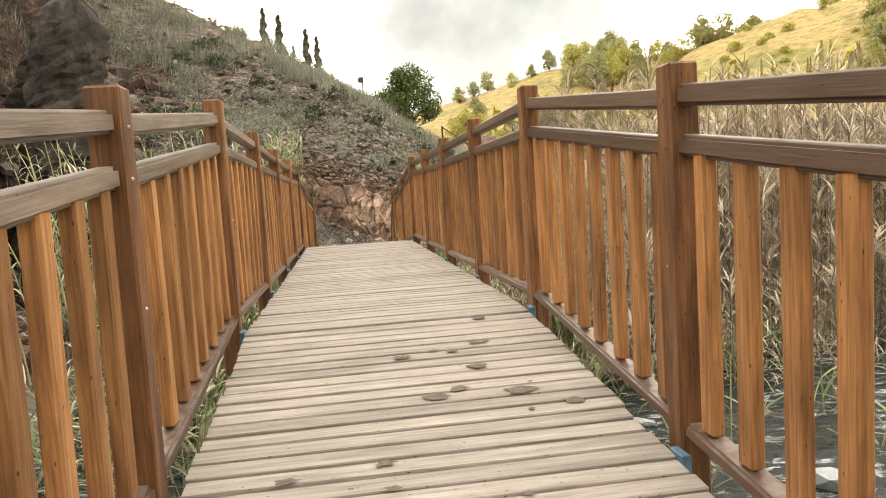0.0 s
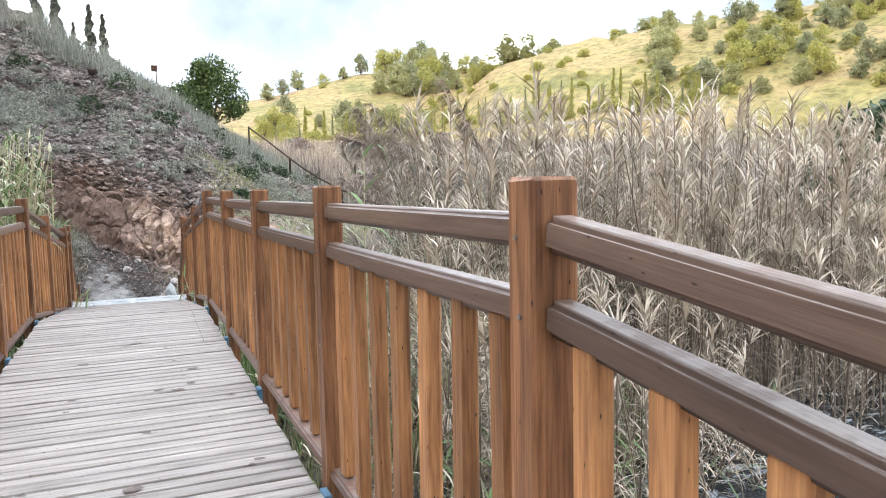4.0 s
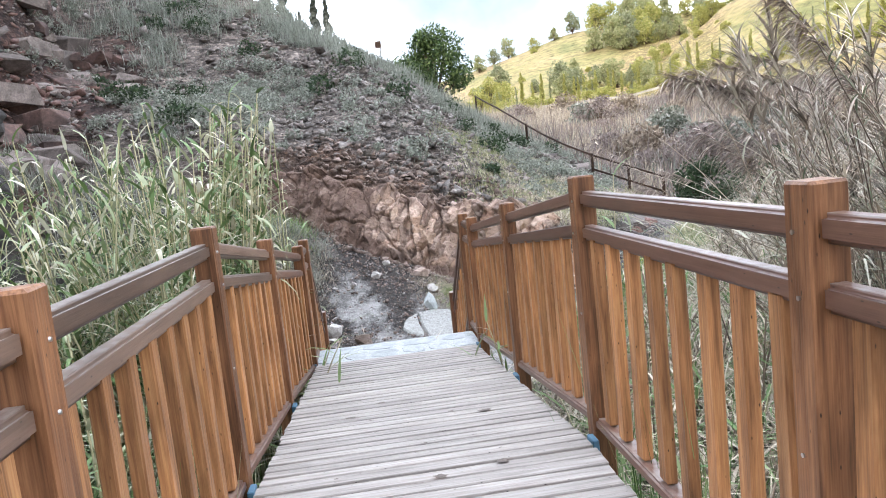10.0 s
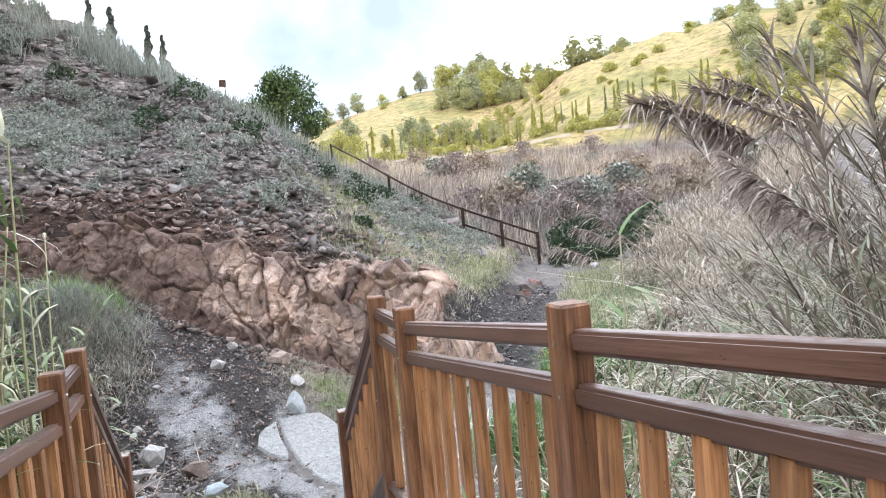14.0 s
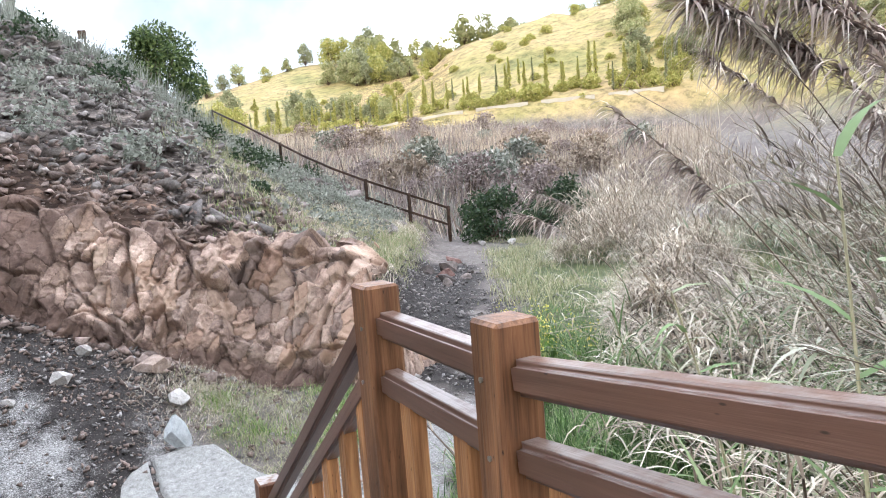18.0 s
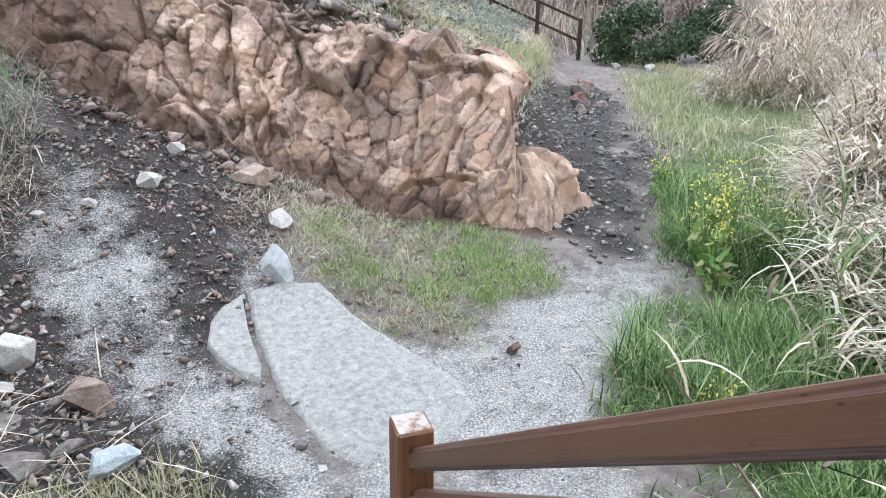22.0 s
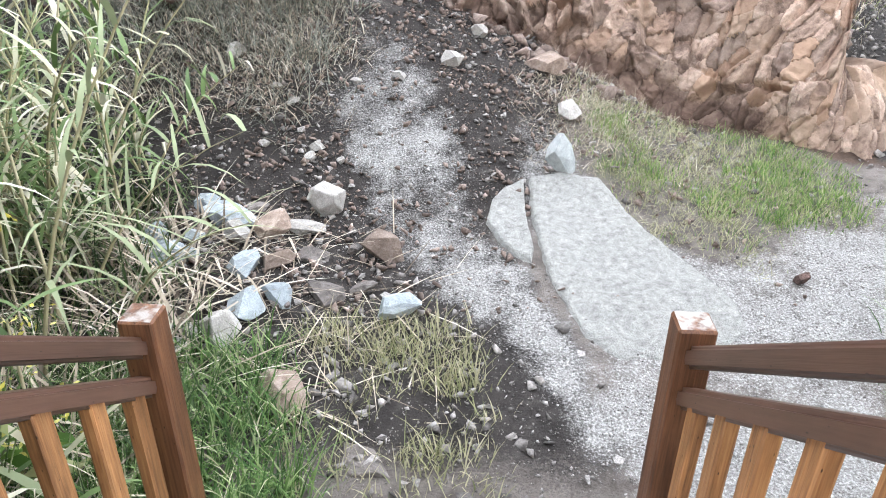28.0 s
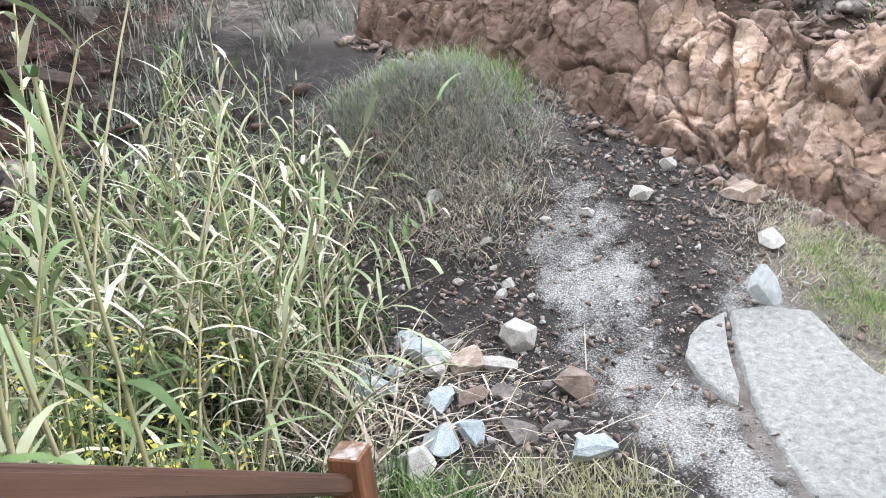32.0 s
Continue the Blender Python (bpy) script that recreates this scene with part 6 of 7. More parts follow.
p = sample(200, 1.8, 6, 3.2, 8, lambda x, y: (ground(x, y, False) > -1.75) * (fbm(x, y, 0.8, 2, 30) > 0) * 1.0, 86)
tufts("stream_green", "bright green water plants at the stream edge", M_GRASS, p, 16, (0.12, 0.4), (0.012, 0.026), 86, 0.1, (0.1, 1.0), (0.3, 1.2), 3)
# brush in the valley
def vale(x, y):
    return (x > 10.5 - 0.06 * (y - 34)) * (np.hypot(x, y - 8) < 99) * (x < 0.95 * (y - 5)) * 1.0


lumps = lambda x, y: 0.45 + 1.5 * np.clip(fbm(x, y, 0.16, 3, 61) + 0.35, 0, 1)
for nm, lab, mt, cnt, each, hh, sd, lo, hi in (("valley_brush", "dry tan brush and reeds filling the valley", M_BRUSH, 2000, 22, (0.6, 1.9), 82, -0.02, 1.0), ("valley_twigs", "purple-brown leafless shrubs in the valley", M_TWIG, 1500, 24, (0.5, 1.9), 83, -1.0, 0.05), ("valley_green_brush", "pale green shrubs among the valley brush", M_SCRUB, 700, 34, (0.4, 1.3), 89, -1.0, -0.05)):
    p = sample(cnt, 5, 66, 33, 104, lambda x, y: vale(x, y) * (0.12 + 0.88 * ((fbm(x, y, 0.11, 3, 62) > lo) & (fbm(x, y, 0.11, 3, 62) < hi))), sd)
    tufts(nm, lab, mt, p, each, hh, (0.035, 0.08), sd, 0.7, (0.0, 0.9), (-0.2, 0.7), 3, "brush", lumps)


# ---- reeds ----
def cane_parts(x, y, z, height, heading, lean, rs_, leaves=12, leaf_len=(0.3, 0.62), leaf_w=(0.014, 0.034), dry=0.45, top_only=False, plume=0, comb=False):
    """One giant reed: stem rings and two-ranked arching leaves. Returns arrays for the stem and for each leaf."""
    segs = 7
    k = np.linspace(0, 1, segs + 1)
    ang = lean * (0.4 + 1.1 * k)
    hor = np.concatenate([[0], np.cumsum(np.sin(ang[1:]) * height / segs)])
    ver = np.concatenate([[0], np.cumsum(np.cos(ang[1:]) * height / segs)])
    cx_, cy_, cz_ = x + hor * math.cos(heading), y + hor * math.sin(heading), z + ver
    r = 0.0125 * (1 - 0.7 * k) + 0.0015
    a = np.array([0, 2.094, 4.189])
    v = np.stack([cx_[:, None] + r[:, None] * np.cos(a), cy_[:, None] + r[:, None] * np.sin(a), np.repeat(cz_[:, None], 3, 1)], -1).reshape(-1, 3)
    i = np.arange(segs)[:, None] * 3 + np.arange(3)[None]
    j = np.arange(segs)[:, None] * 3 + (np.arange(3)[None] + 1) % 3
    f = np.stack([i, j, j + 3, i + 3], -1).reshape(-1, 4)
    fk = np.linspace(0.55 if top_only else 0.22, 1.0, leaves)
    base = np.stack([np.interp(fk, k, cx_), np.interp(fk, k, cy_), np.interp(fk, k, cz_)], -1)
    side = rs_.uniform(0, 6.28)
    hd = side + np.pi * (np.arange(leaves) % 2) + rs_.normal(0, 0.45, leaves)
    ln = rs_.uniform(*leaf_len, leaves) * (0.75 + 0.5 * np.sin(np.pi * fk))
    isdry = rs_.uniform(0, 1, leaves) < dry
    le = np.where(isdry, rs_.uniform(0.6, 1.4, leaves), rs_.uniform(0.4, 1.0, leaves))
    dr = np.where(isdry, rs_.uniform(1.0, 2.4, leaves), rs_.uniform(0.4, 1.7, leaves))
    wd = rs_.uniform(*leaf_w, leaves)
    if comb:
        hd, le, dr = heading + rs_.normal(0, 0.75, leaves), rs_.uniform(0.7, 1.7, leaves), rs_.uniform(0.3, 1.5, leaves)
    if plume:
        fq = rs_.uniform(0.88, 1.0, plume)
        base = np.concatenate([base, np.stack([np.interp(fq, k, cx_), np.interp(fq, k, cy_), np.interp(fq, k, cz_)], -1)])
        ln, wd = np.concatenate([ln, rs_.uniform(0.25, 0.5, plume)]), np.concatenate([wd, rs_.uniform(0.015, 0.03, plume)])
        hd = np.concatenate([hd, heading + rs_.normal(0, 0.7, plume)])
        le, dr = np.concatenate([le, rs_.uniform(0.3, 1.0, plume)]), np.concatenate([dr, rs_.uniform(0.4, 1.4, plume)])
    lv = blades(base, ln, wd, hd, le, dr, 5)
    return (v, f), lv


def reed_stand(name, label, n, region, height, mat_leaf, mat_stem, seed, leaves=11, lean=(0.0, 0.35), toward=None, dry=0.4, bounds=(-5, 5, 0, 20), **kw):
    rs_ = np.random.default_rng(seed)
    pts = sample(n, *bounds, region, seed)
    zz = ground(pts[:, 0], pts[:, 1])
    cs_, cl_ = Cloud(), Cloud()
    for (x, y), z in zip(pts, zz):
        hd = rs_.uniform(0, 6.28) if toward is None else toward + rs_.normal(0, 0.7)
        st_, lv = cane_parts(x, y, z, rs_.uniform(*height), hd, rs_.uniform(*lean), rs_, leaves, dry=dry, **kw)
        cs_.add(*st_)
        cl_.add(*lv)
    ob = thing(name, label, "reeds", kind="stuff")
    part("stems", cs_.mesh("stems", mat_stem), ob)
    part("leaves", cl_.mesh("leaves", mat_leaf), ob)
    return ob


# Low weeds, coloured dark to paint the shaded gaps under the reeds.
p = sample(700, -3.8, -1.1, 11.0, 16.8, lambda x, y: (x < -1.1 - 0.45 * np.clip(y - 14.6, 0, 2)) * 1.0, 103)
tufts("reed_undergrowth", "weeds and old leaves under the reeds, dark green for the shade there", M_SHADEGRASS, p, 12, (0.15, 0.55), (0.008, 0.018), 103, 0.09, (0.1, 1.1), (0.3, 1.5), 3)
# left of the bridge
reed_stand("left_reed_bed", "tall green and straw giant reeds crowding the left railing", 190, lambda x, y: (x < -1.5) * (x > -4.6) * sst(3.5, 8, y) * (0.2 + 0.8 * (y > 8.5)) * (0.12 + 0.88 * (fbm(x, y, 0.9, 2, 47) > 0)), (1.2, 3.6), M_CANE, M_CANESTEM, 91, 18, (0.05, 0.34), toward=2.6, bounds=(-4.6, -1.15, 4.5, 14.2), leaf_len=(0.22, 0.5), leaf_w=(0.024, 0.05), dry=0.5)
reed_stand("lower_reed_bed", "low green reeds under the left railing", 460, lambda x, y: (x < -1.15) * (x > -3.2) * 1.0, (0.6, 1.5), M_CANE, M_CANESTEM, 92, 9, (0.1, 0.5), bounds=(-3.2, -1.15, 4.0, 14.0), leaf_len=(0.25, 0.55), leaf_w=(0.02, 0.046))
reed_stand("path_side_reeds", "green and straw reeds leaning over the stone pile", 190, lambda x, y: (x < -1.75 - 0.12 * (y - 14)) * (1 - 0.85 * np.exp(-((x + 2.35) ** 2 / 0.25 + (y - 14.5) ** 2 / 0.2))), (0.6, 2.3), M_CANE, M_CANESTEM, 93, 16, (0.15, 0.85), bounds=(-4.6, -1.6, 13.8, 17.4), leaf_len=(0.2, 0.5), leaf_w=(0.018, 0.042))
reed_stand("stair_side_reeds", "dense reeds with curled white dry leaves beside the stair railing", 120, lambda x, y: (x < -1.5 - 0.75 * (y > 13.1)) * (x > -3.0) * 1.0, (1.5, 3.6), M_CANE, M_CANESTEM, 101, 22, (0.05, 0.4), toward=2.4, bounds=(-3.0, -1.5, 11.3, 14.4), dry=0.6, leaf_w=(0.022, 0.048), leaf_len=(0.22, 0.5))
reed_stand("railing_reeds", "tall straw and green reeds standing against the stair railing", 120, lambda x, y: (x < -1.2 - 0.3 * (y > 12.4)) * 1.0, (1.7, 3.6), M_CANE, M_CANESTEM, 108, 24, (0.03, 0.16), toward=0.4, bounds=(-1.75, -1.0, 10.4, 12.9), dry=0.65, leaf_w=(0.022, 0.05), leaf_len=(0.22, 0.45))
reed_stand("stair_foot_reeds", "tall green and straw reeds standing beside the foot of the stair railing", 24, lambda x, y: 1.0 + 0 * x, (1.6, 3.3), M_CANE, M_CANESTEM, 121, 11, (0.0, 0.12), toward=2.6, bounds=(-1.25, -0.95, 11.6, 13.5), dry=0.7, leaf_w=(0.02, 0.045), leaf_len=(0.22, 0.48))
# a few tall canes that stand apart
rs = np.random.default_rng(95)
SOLO = [(-2.0, 13.0, 2.9, 2.5, 0.2), (-2.35, 13.9, 2.6, 0.3, 0.3), (-1.9, 14.9, 2.2, 0.1, 0.4), (-2.5, 14.4, 3.0, 1.2, 0.3), (-2.1, 12.2, 3.4, 3.0, 0.15), (-2.2, 12.9, 3.6, 2.0, 0.2), (-2.3, 10.9, 3.3, 1.0, 0.15), (-2.7, 9.6, 3.3, 2.6, 0.2), (-2.0, 15.6, 1.5, 0.0, 0.75), (-1.7, 15.3, 1.3, 6.0, 0.8)]
for k, (x, y, h, hd, le) in enumerate(SOLO):
    ob = thing("giant_reed", "tall giant reed with long arching green and straw leaves", "reed", None, pose(x, y, gz(x, y)), "tall reeds by the left railing")
    (v, f), (lv, lf) = cane_parts(0, 0, 0, h, hd, le, rs, 12, (0.35, 0.6), (0.02, 0.036))
    c = Cloud()
    c.add(v, f)
    part("stem", c.mesh("stem", M_CANESTEM), ob)
    for j in range(12):
        c = Cloud()
        c.add(lv[j * 12:(j + 1) * 12], lf[:5])
        part("leaf", c.mesh("leaf", M_CANE), ob)
# green canes and shoots along the right railing
for k, (x, y, h, hd, le, n_, lw) in enumerate(((2.03, 6.9, 3.05, 1.2, 0.1, 15, 0.055), (2.2, 12.0, 2.5, 1.0, 0.12, 12, 0.06), (2.5, 12.6, 2.0, 2.0, 0.2, 10, 0.05), (0.97, 10.75, 1.55, 3.4, 0.18, 8, 0.035), (1.0, 11.1, 1.2, 3.0, 0.3, 7, 0.03), (-0.98, 11.2, 1.5, 0.2, 0.35, 9, 0.03), (-1.0, 10.8, 1.3, 6.1, 0.4, 9, 0.03), (-0.97, 11.6, 1.3, 0.3, 0.3, 8, 0.03))):
    ob = thing("reed_shoot", "broad-leaved green reed shoot with some withered leaves", "reed", None, pose(x, y, gz(x, y)), "reed shoots along the railings")
    (v, f), (lv, lf) = cane_parts(0, 0, 0, h, hd, le, rs, n_, (0.35, 0.6), (lw * 0.6, lw), dry=0.3)
    c = Cloud()
    c.add(v, f)
    part("stem", c.mesh("stem", M_CANESTEM), ob)
    for j in range(n_):
        c = Cloud()
        c.add(lv[j * 12:(j + 1) * 12], lf[:5])
        part("leaf", c.mesh("leaf", M_GREENREED if j % 3 else M_CANE), ob)
# right of the bridge
tall = lambda x, y: (x > np.maximum(3.7, 2.6 + 0.95 * (y - 10.3))) * 1.0
reed_stand("right_reed_bed", "tall upright dry tan reed bed beside the stream", 560, lambda x, y: tall(x, y) * (y < 11), (2.0, 3.9), M_DRYREED, M_TAN, 96, 30, (0.0, 0.2), bounds=(2.8, 15, 6.8, 11), dry=0.35, plume=18, leaf_len=(0.14, 0.32), leaf_w=(0.006, 0.014))
reed_stand("inner_reed_bed", "dry brown-grey reeds leaning toward the path", 230, lambda x, y: tall(x, y) * 1.0, (2.0, 3.9), M_OLDREED, M_TAN, 113, 34, (0.1, 0.5), bounds=(3.6, 13, 10.5, 13.5), toward=2.7, dry=0.5, plume=22, leaf_len=(0.14, 0.36), leaf_w=(0.008, 0.018))
reed_stand("grey_green_reed_bed", "reeds with many short grey-green leaves among the dry ones", 240, lambda x, y: tall(x, y) * (y < 13), (1.8, 3.9), M_GREYCANE, M_TAN, 112, 34, (0.05, 0.45), bounds=(3.4, 12, 8.5, 13), toward=2.7, dry=0.35, leaf_len=(0.14, 0.38), leaf_w=(0.009, 0.02))
reed_stand("streamside_reeds", "shorter upright dry reeds along the stream", 520, lambda x, y: (x > 2.6) * (y > 5.0 + 0.12 * x) * 1.0, (1.2, 2.5), M_DRYREED, M_TAN, 102, 26, (0.0, 0.22), bounds=(2.6, 13, 5, 9), dry=0.35, plume=12, leaf_len=(0.14, 0.32), leaf_w=(0.006, 0.014))
reed_stand("leaning_reeds", "tall dry reeds leaning over toward the path with hanging leaves", 330, lambda x, y: tall(x - 1.2, y) * (y > 11.5) * (x > 5.2) * (0.25 + 0.75 * (fbm(x, y, 0.45, 3, 46) > 0)), (1.8, 3.6), M_OLDREED, M_TAN, 90, 30, (0.6, 1.15), bounds=(4, 17, 11.5, 22), toward=3.1, plume=14, leaf_len=(0.25, 0.55), leaf_w=(0.012, 0.026), top_only=True, comb=True)
reed_stand("half_green_reeds", "leaning reeds with grey-green leaves on bare dry stalks", 200, lambda x, y: tall(x, y) * (x < 9) * 1.0, (1.6, 3.4), M_GREYCANE, M_TAN, 110, 24, (0.5, 1.1), bounds=(3.4, 9, 8.5, 19), toward=3.1, leaf_len=(0.2, 0.45), leaf_w=(0.012, 0.026), comb=True)
reed_stand("bare_reed_stalks", "bare grey stalks of dead reeds tilting toward the path", 260, lambda x, y: tall(x, y) * 1.0, (1.8, 4.0), M_TAN, M_DRYREED, 117, 4, (0.5, 1.1), bounds=(3.6, 12, 10.5, 19), toward=3.0, leaf_len=(0.1, 0.25), leaf_w=(0.006, 0.014))
reed_stand("near_dry_reeds", "dry straw reeds and broken stalks behind the right railing", 420, lambda x, y: (x > 1.6) * (x < 6.5) * (y > 4.9 + 0.1 * x) * (x < 3.2 + 0.9 * np.abs(y - 9)) * 1.0, (0.7, 1.9), M_DRYREED, M_TAN, 97, 15, (0.1, 0.8), bounds=(1.5, 7, 4.2, 13), dry=0.5, leaf_len=(0.2, 0.42), leaf_w=(0.008, 0.018))
reed_stand("green_right_reeds", "green reed shoots among dead stalks", 190, lambda x, y: (x > 1.2) * (x < 5) * 1.0, (0.5, 1.6), M_GREENREED, M_CANESTEM, 98, 8, (0.1, 0.5), bounds=(1.3, 5, 3.0, 13.2))
reed_stand("flattened_reeds", "pale flattened dead reeds lying toward the path", 800, lambda x, y: (x > 1.4) * (x < 3.2 + 0.9 * (y - 9)) * ((y < 13.2) | (x > right_edge(y) + 2.0)) * 1.0, (0.7, 1.7), M_DROOP, M_DROOP, 99, 11, (0.95, 1.4), bounds=(1.4, 9.5, 8.5, 18), dry=0.9, toward=3.6, leaf_len=(0.3, 0.6), leaf_w=(0.012, 0.028))
reed_stand("low_green_reeds", "low green and straw reed leaves spread over the dead mat", 460, lambda x, y: (x > 1.5) * (x < 3.2 + 0.9 * (y - 9)) * ((y < 13.0) | (x > right_edge(y) + 1.5)) * 1.0, (0.4, 1.1), M_CANE, M_CANESTEM, 114, 10, (0.4, 1.1), bounds=(1.5, 8.5, 8.0, 17), dry=0.4, toward=3.4, leaf_len=(0.3, 0.6), leaf_w=(0.012, 0.028))


def droop_mound(x, y, rad, h, seed):
    """A weeping hummock of pale dead blades."""
    rs_ = np.random.default_rng(seed)
    n = 2000
    a, q = rs_.uniform(0, 6.283, n), rs_.uniform(0, 1, n) ** 0.5
    bx, by = x + 0.75 * rad * q * np.cos(a), y + 0.75 * rad * q * np.sin(a)
    bz = ground(bx, by) + h * (1 - q ** 2) * np.ceil(rs_.uniform(0.0, 1.0, n) * 3) / 3 * rs_.uniform(0.85, 1.0, n)
    ob = thing("reed_hummock", "weeping hummock of pale dead reed blades", "reeds", None, pose(x, y, gz(x, y)), "dead reed hummocks")
    root = np.array((x, y, gz(x, y)))
    for nm, mt, pick in (("hanging_straw", M_DROOP, rs_.uniform(0, 1, n) < 0.7), ("brown_straw", M_DRYREED, None)):
        pick = pick if pick is not None else rs_.uniform(0, 1, n) < 0.35
        k = int(pick.sum())
        v, f = blades(np.column_stack([bx, by, bz])[pick] - root, rs_.uniform(0.3, 1.0, k) * (0.55 + 0.25 * rad), rs_.uniform(0.010, 0.026, k), np.where(rs_.uniform(0, 1, k) < 0.6, 3.5, a[pick]) + rs_.normal(0, 0.6, k), rs_.uniform(0.5, 1.3, k), rs_.uniform(0.9, 2.1, k), 5)
        c = Cloud()
        c.add(v, f)
        tagged(part(nm, c.mesh(nm, mt), ob), kind="stuff")
    return ob


for k, (x, y, r_, h) in enumerate(((11.2, 24.0, 1.5, 1.9), (13.3, 25.6, 1.7, 2.2), (13.4, 22.8, 1.9, 2.4), (10.6, 20.6, 1.1, 1.0), (6.3, 17.2, 0.7, 0.8), (7.3, 18.0, 0.9, 1.2), (5.5, 16.0, 0.6, 0.6), (15.8, 27.8, 1.9, 2.3), (3.4, 6.3, 0.6, 1.8))):
    droop_mound(x, y, r_, h, 300 + k)

# canes with heavy feathered heads that hang over the path
rs = np.random.default_rng(120)
HEADS = [(4.65, 13.2, 3.5, 2.86, 0.60, 36, 0.2), (8.1, 13.9, 5.65, 3.03, 0.84, 120, 0.5), (8.3, 14.2, 5.6, 3.06, 0.82, 120, 0.5), (8.4, 13.6, 5.5, 3.0, 0.80, 110, 0.5), (8.9, 13.9, 5.6, 3.02, 0.78, 100, 0.5), (8.6, 15.2, 4.6, 2.95, 0.7, 70, 0.4), (5.2, 12.4, 3.3, 2.7, 0.45, 44, 0.30), (5.9, 13.1, 3.5, 2.9, 0.5, 44, 0.30), (4.4, 9.6, 4.1, 2.6, 0.38, 50, 0.34), (5.0, 10.3, 4.3, 2.7, 0.4, 50, 0.34), (5.6, 9.4, 4.5, 2.5, 0.35, 50, 0.34), (4.9, 11.4, 3.4, 2.7, 0.55, 50, 0.34), (6.6, 17.6, 2.6, 3.1, 0.8, 44, 0.3), (7.6, 18.3, 2.9, 3.0, 0.8, 44, 0.3)]
for k, (x, y, h, hd, le, n_, ll) in enumerate(HEADS):
    ob = thing("plumed_reed", "leaning dry giant reed with a drooping feathered brown head", "reed", None, pose(x, y, gz(x, y)), "plumed reeds over the path")
    (v, f), (lv, lf) = cane_parts(0, 0, 0, h, hd, le, rs, 10, (0.2, 0.45), (0.012, 0.024), dry=0.8)
    c = Cloud()
    c.add(v, f)
    part("stem", c.mesh("stem", M_TAN), ob)
    for j in range(10):
        c = Cloud()
        c.add(lv[j * 12:(j + 1) * 12], lf[:5])
        part("leaf", c.mesh("leaf", M_DRYREED), ob)
    spine = v.reshape(-1, 3, 3).mean(1)
    fq = rs.uniform(5.4, 7.0, n_ * 5)
    base = np.stack([np.interp(fq, np.arange(8), spine[:, q]) for q in range(3)], -1)
    hv, hf = blades(base, rs.uniform(0.4, 1.2, n_ * 5) * ll, rs.uniform(0.012, 0.028, n_ * 5), hd + rs.normal(0, 0.5, n_ * 5), rs.uniform(1.0, 2.1, n_ * 5), rs.uniform(0.3, 1.5, n_ * 5), 4)
    c = Cloud()
    c.add(hv, hf)
    tagged(part("plume", c.mesh("plume", M_PLUME), ob, None, "feathered purple-brown head"), kind="stuff")

# shrubs in the valley
rs = np.random.default_rng(71)
SHRUBS = [tree("valley_shrub", lab, "shrub", 360 + k, hh, ww, mt, 1500, lf, "round", "valley shrubs") for k, (lab, hh, ww, mt, lf) in enumerate((("leafless purple-brown shrub in the valley", 2.3, 3.2, M_TWIG, 0.10), ("dry tan-brown shrub in the valley", 2.0, 3.0, M_TAN, 0.12), ("grey-green shrub in the valley", 1.7, 2.6, M_SCRUB, 0.12)))]
for k in range(48):
    a_, r_ = rs.uniform(12, 42), 24 + 70 * rs.uniform() ** 0.8
    x, y = far_place(a_, r_)
    if x < 11.5 - 0.06 * (y - 34) or y < 34:
        continue
    sc = rs.uniform(0.6, 1.5)
    src = SHRUBS[k % 3]
    o = copy_thing(src, Matrix())
    plant(o, x, y, 0.25, k * 61, sc)
for k, (x, y) in enumerate(((17.0, 40.0), (15.0, 44.0), (21.0, 47.0))):
    plant(SHRUBS[k], x, y, 0.25, k * 40, 1.1)

# dark bushes at the end of the fence
for k, (x, y, w, h) in enumerate(((12.4, 30.5, 2.7, 2.0), (15.2, 30.6, 2.3, 2.1), (16.8, 33.0, 2.0, 1.7))):
    b_ = tree("dark_bush", "dense dark green bush at the valley path", "bush", 340 + k, h, w, M_DARKBUSH, 3500, 0.08, "round", "valley bushes")
    plant(b_, x, y, 0.45 * h * 0.5)


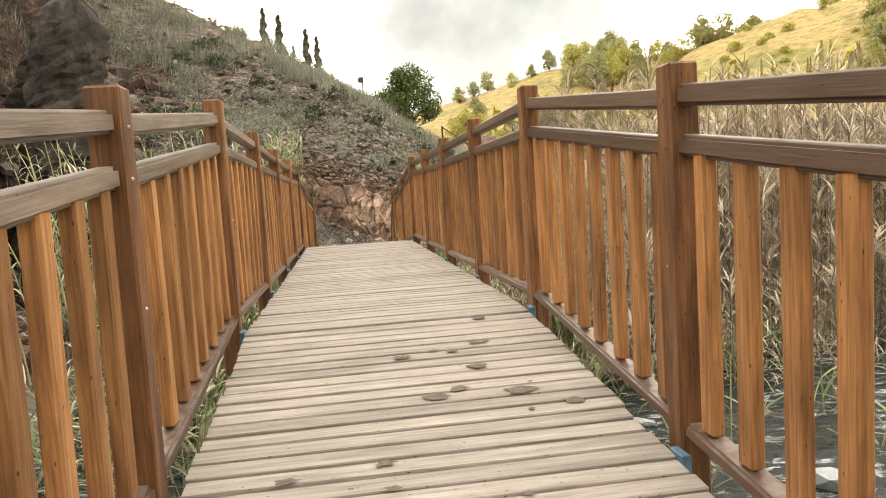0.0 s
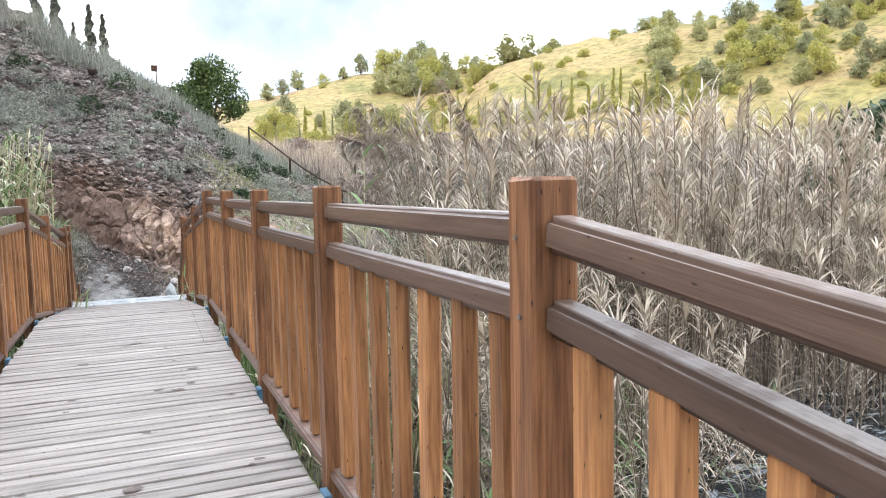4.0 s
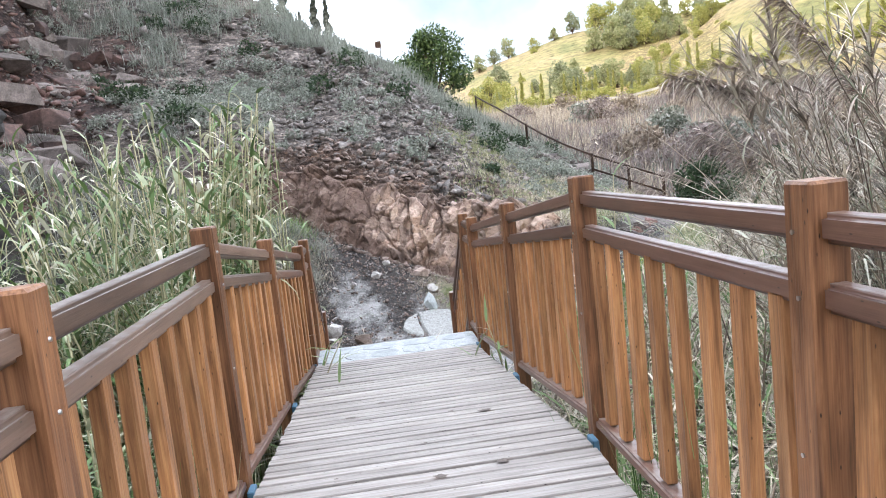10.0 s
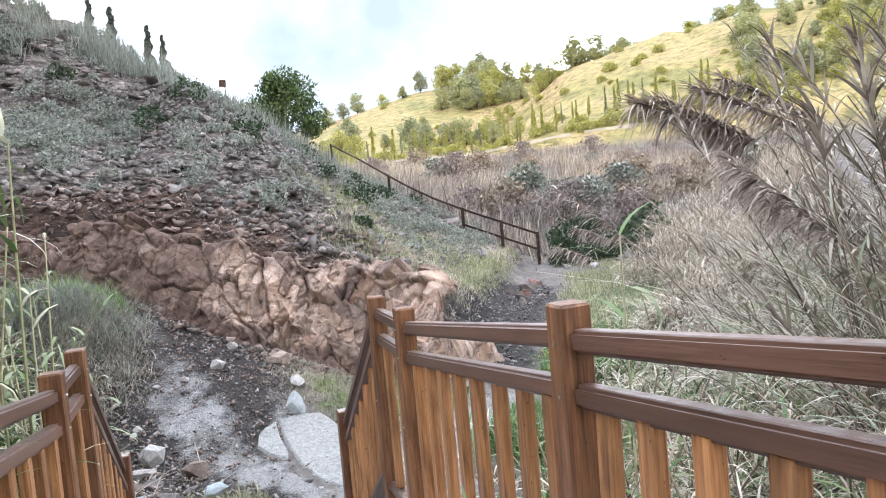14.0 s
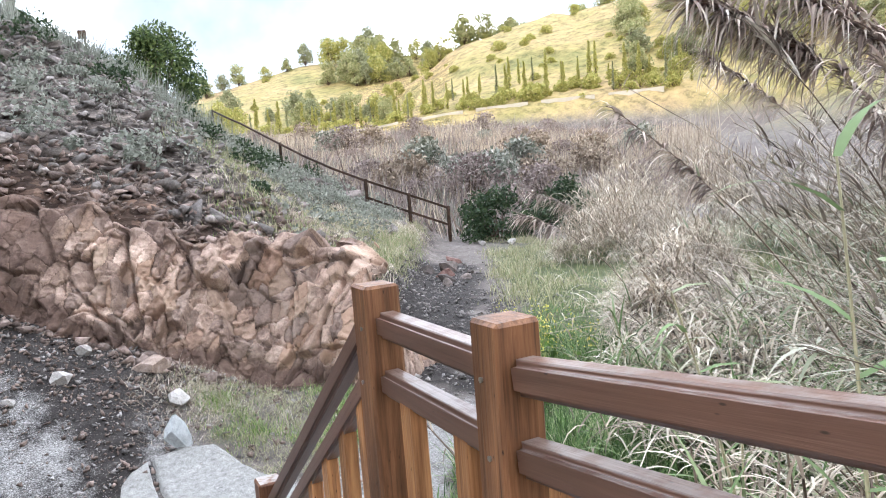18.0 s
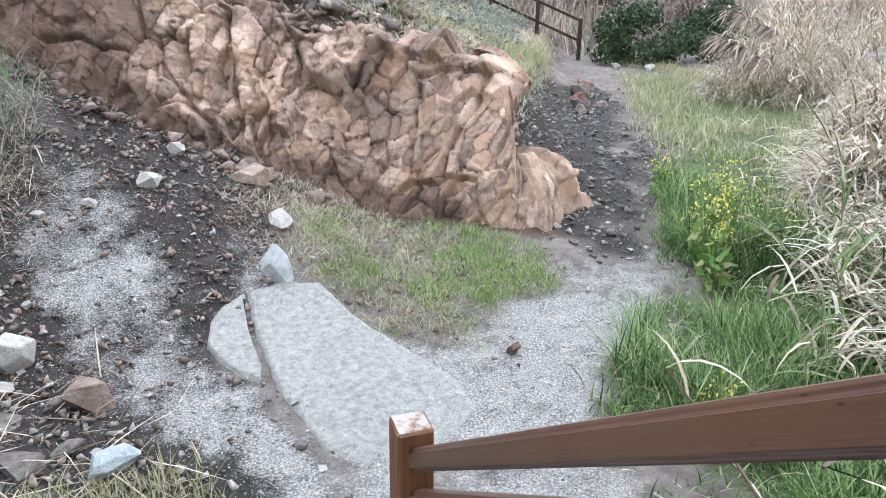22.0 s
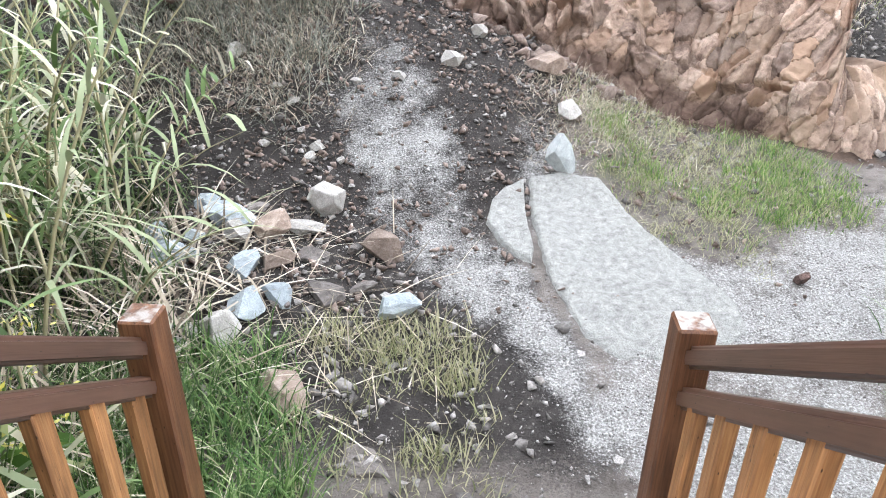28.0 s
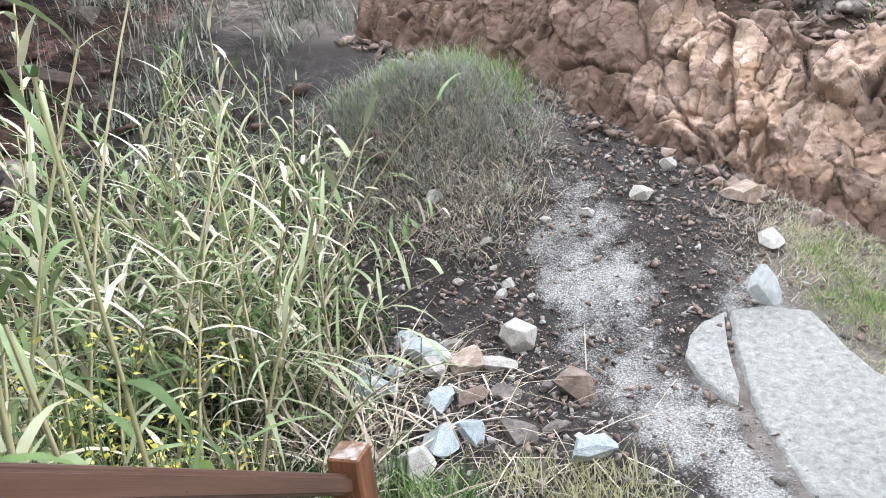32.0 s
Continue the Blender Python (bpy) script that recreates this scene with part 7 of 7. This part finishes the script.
# ---- mustard plants ----
def mustard(x, y, h, n, seed):
    rs_ = np.random.default_rng(seed)
    ob = thing("mustard_plant", "branching wild mustard with small yellow flowers", "plant", None, pose(x, y, gz(x, y)), "wild mustard")
    st_, fl, lf = Cloud(), Cloud(), Cloud()
    for _ in range(n):
        a, le = rs_.uniform(0, 6.28), rs_.uniform(0.05, 0.5)
        hh = h * rs_.uniform(0.6, 1.0)
        p1 = np.array((math.cos(a) * math.sin(le) * hh, math.sin(a) * math.sin(le) * hh, math.cos(le) * hh))
        limb(st_, (rs_.normal(0, 0.03), rs_.normal(0, 0.03), -0.03), p1, 0.006, 0.002, 4)
        fl.add(*leaf_quads(p1 + rs_.normal(0, 0.05, (7, 3)), 0.016, rs_))
        lf.add(*leaf_quads(p1 * rs_.uniform(0.05, 0.6, (7, 1)) + rs_.normal(0, 0.05, (7, 3)), 0.06, rs_))
    tagged(part("branchwork", st_.mesh("branchwork", M_GREENREED), ob), kind="stuff")
    tagged(part("blossom", fl.mesh("blossom", M_YELLOW), ob, None, "small yellow blossom"), kind="stuff")
    tagged(part("foliage", lf.mesh("foliage", M_GRASS), ob), kind="stuff")


for k, (x, y, h, n_) in enumerate(((4.25, 16.85, 0.8, 24), (4.6, 17.15, 0.8, 20), (4.05, 16.5, 0.65, 14), (4.75, 16.8, 0.7, 16), (5.0, 18.6, 0.5, 14), (-1.2, 13.35, 0.85, 12), (-1.4, 13.6, 0.9, 12), (-1.8, 13.9, 1.5, 26), (-1.6, 13.85, 1.35, 18), (-2.05, 13.7, 1.5, 24), (-1.75, 14.2, 1.3, 20), (-2.2, 14.1, 1.45, 20), (-1.5, 14.3, 0.6, 8), (-2.6, 14.6, 0.8, 12), (2.9, 15.0, 0.3, 6))):
    mustard(x, y, h, n_, 400 + k)

# small dark sign on the crest
sign = thing("crest_sign", "small dark signboard on a thin post on the crest", "sign")
x, y = 0.55 + 0.028 * 40, 45.0
zt = 1.5 + math.tan(radians(9.6)) * 40.6
part("post", bar(0.06, 0.06, 2.4, M_FENCE, 0.005, "post"), sign, pose(x, y, zt - 1.2))
part("board", bar(0.34, 0.05, 0.36, M_FENCE, 0.01, "board"), sign, pose(x - 0.1, y - 0.06, zt - 0.2))
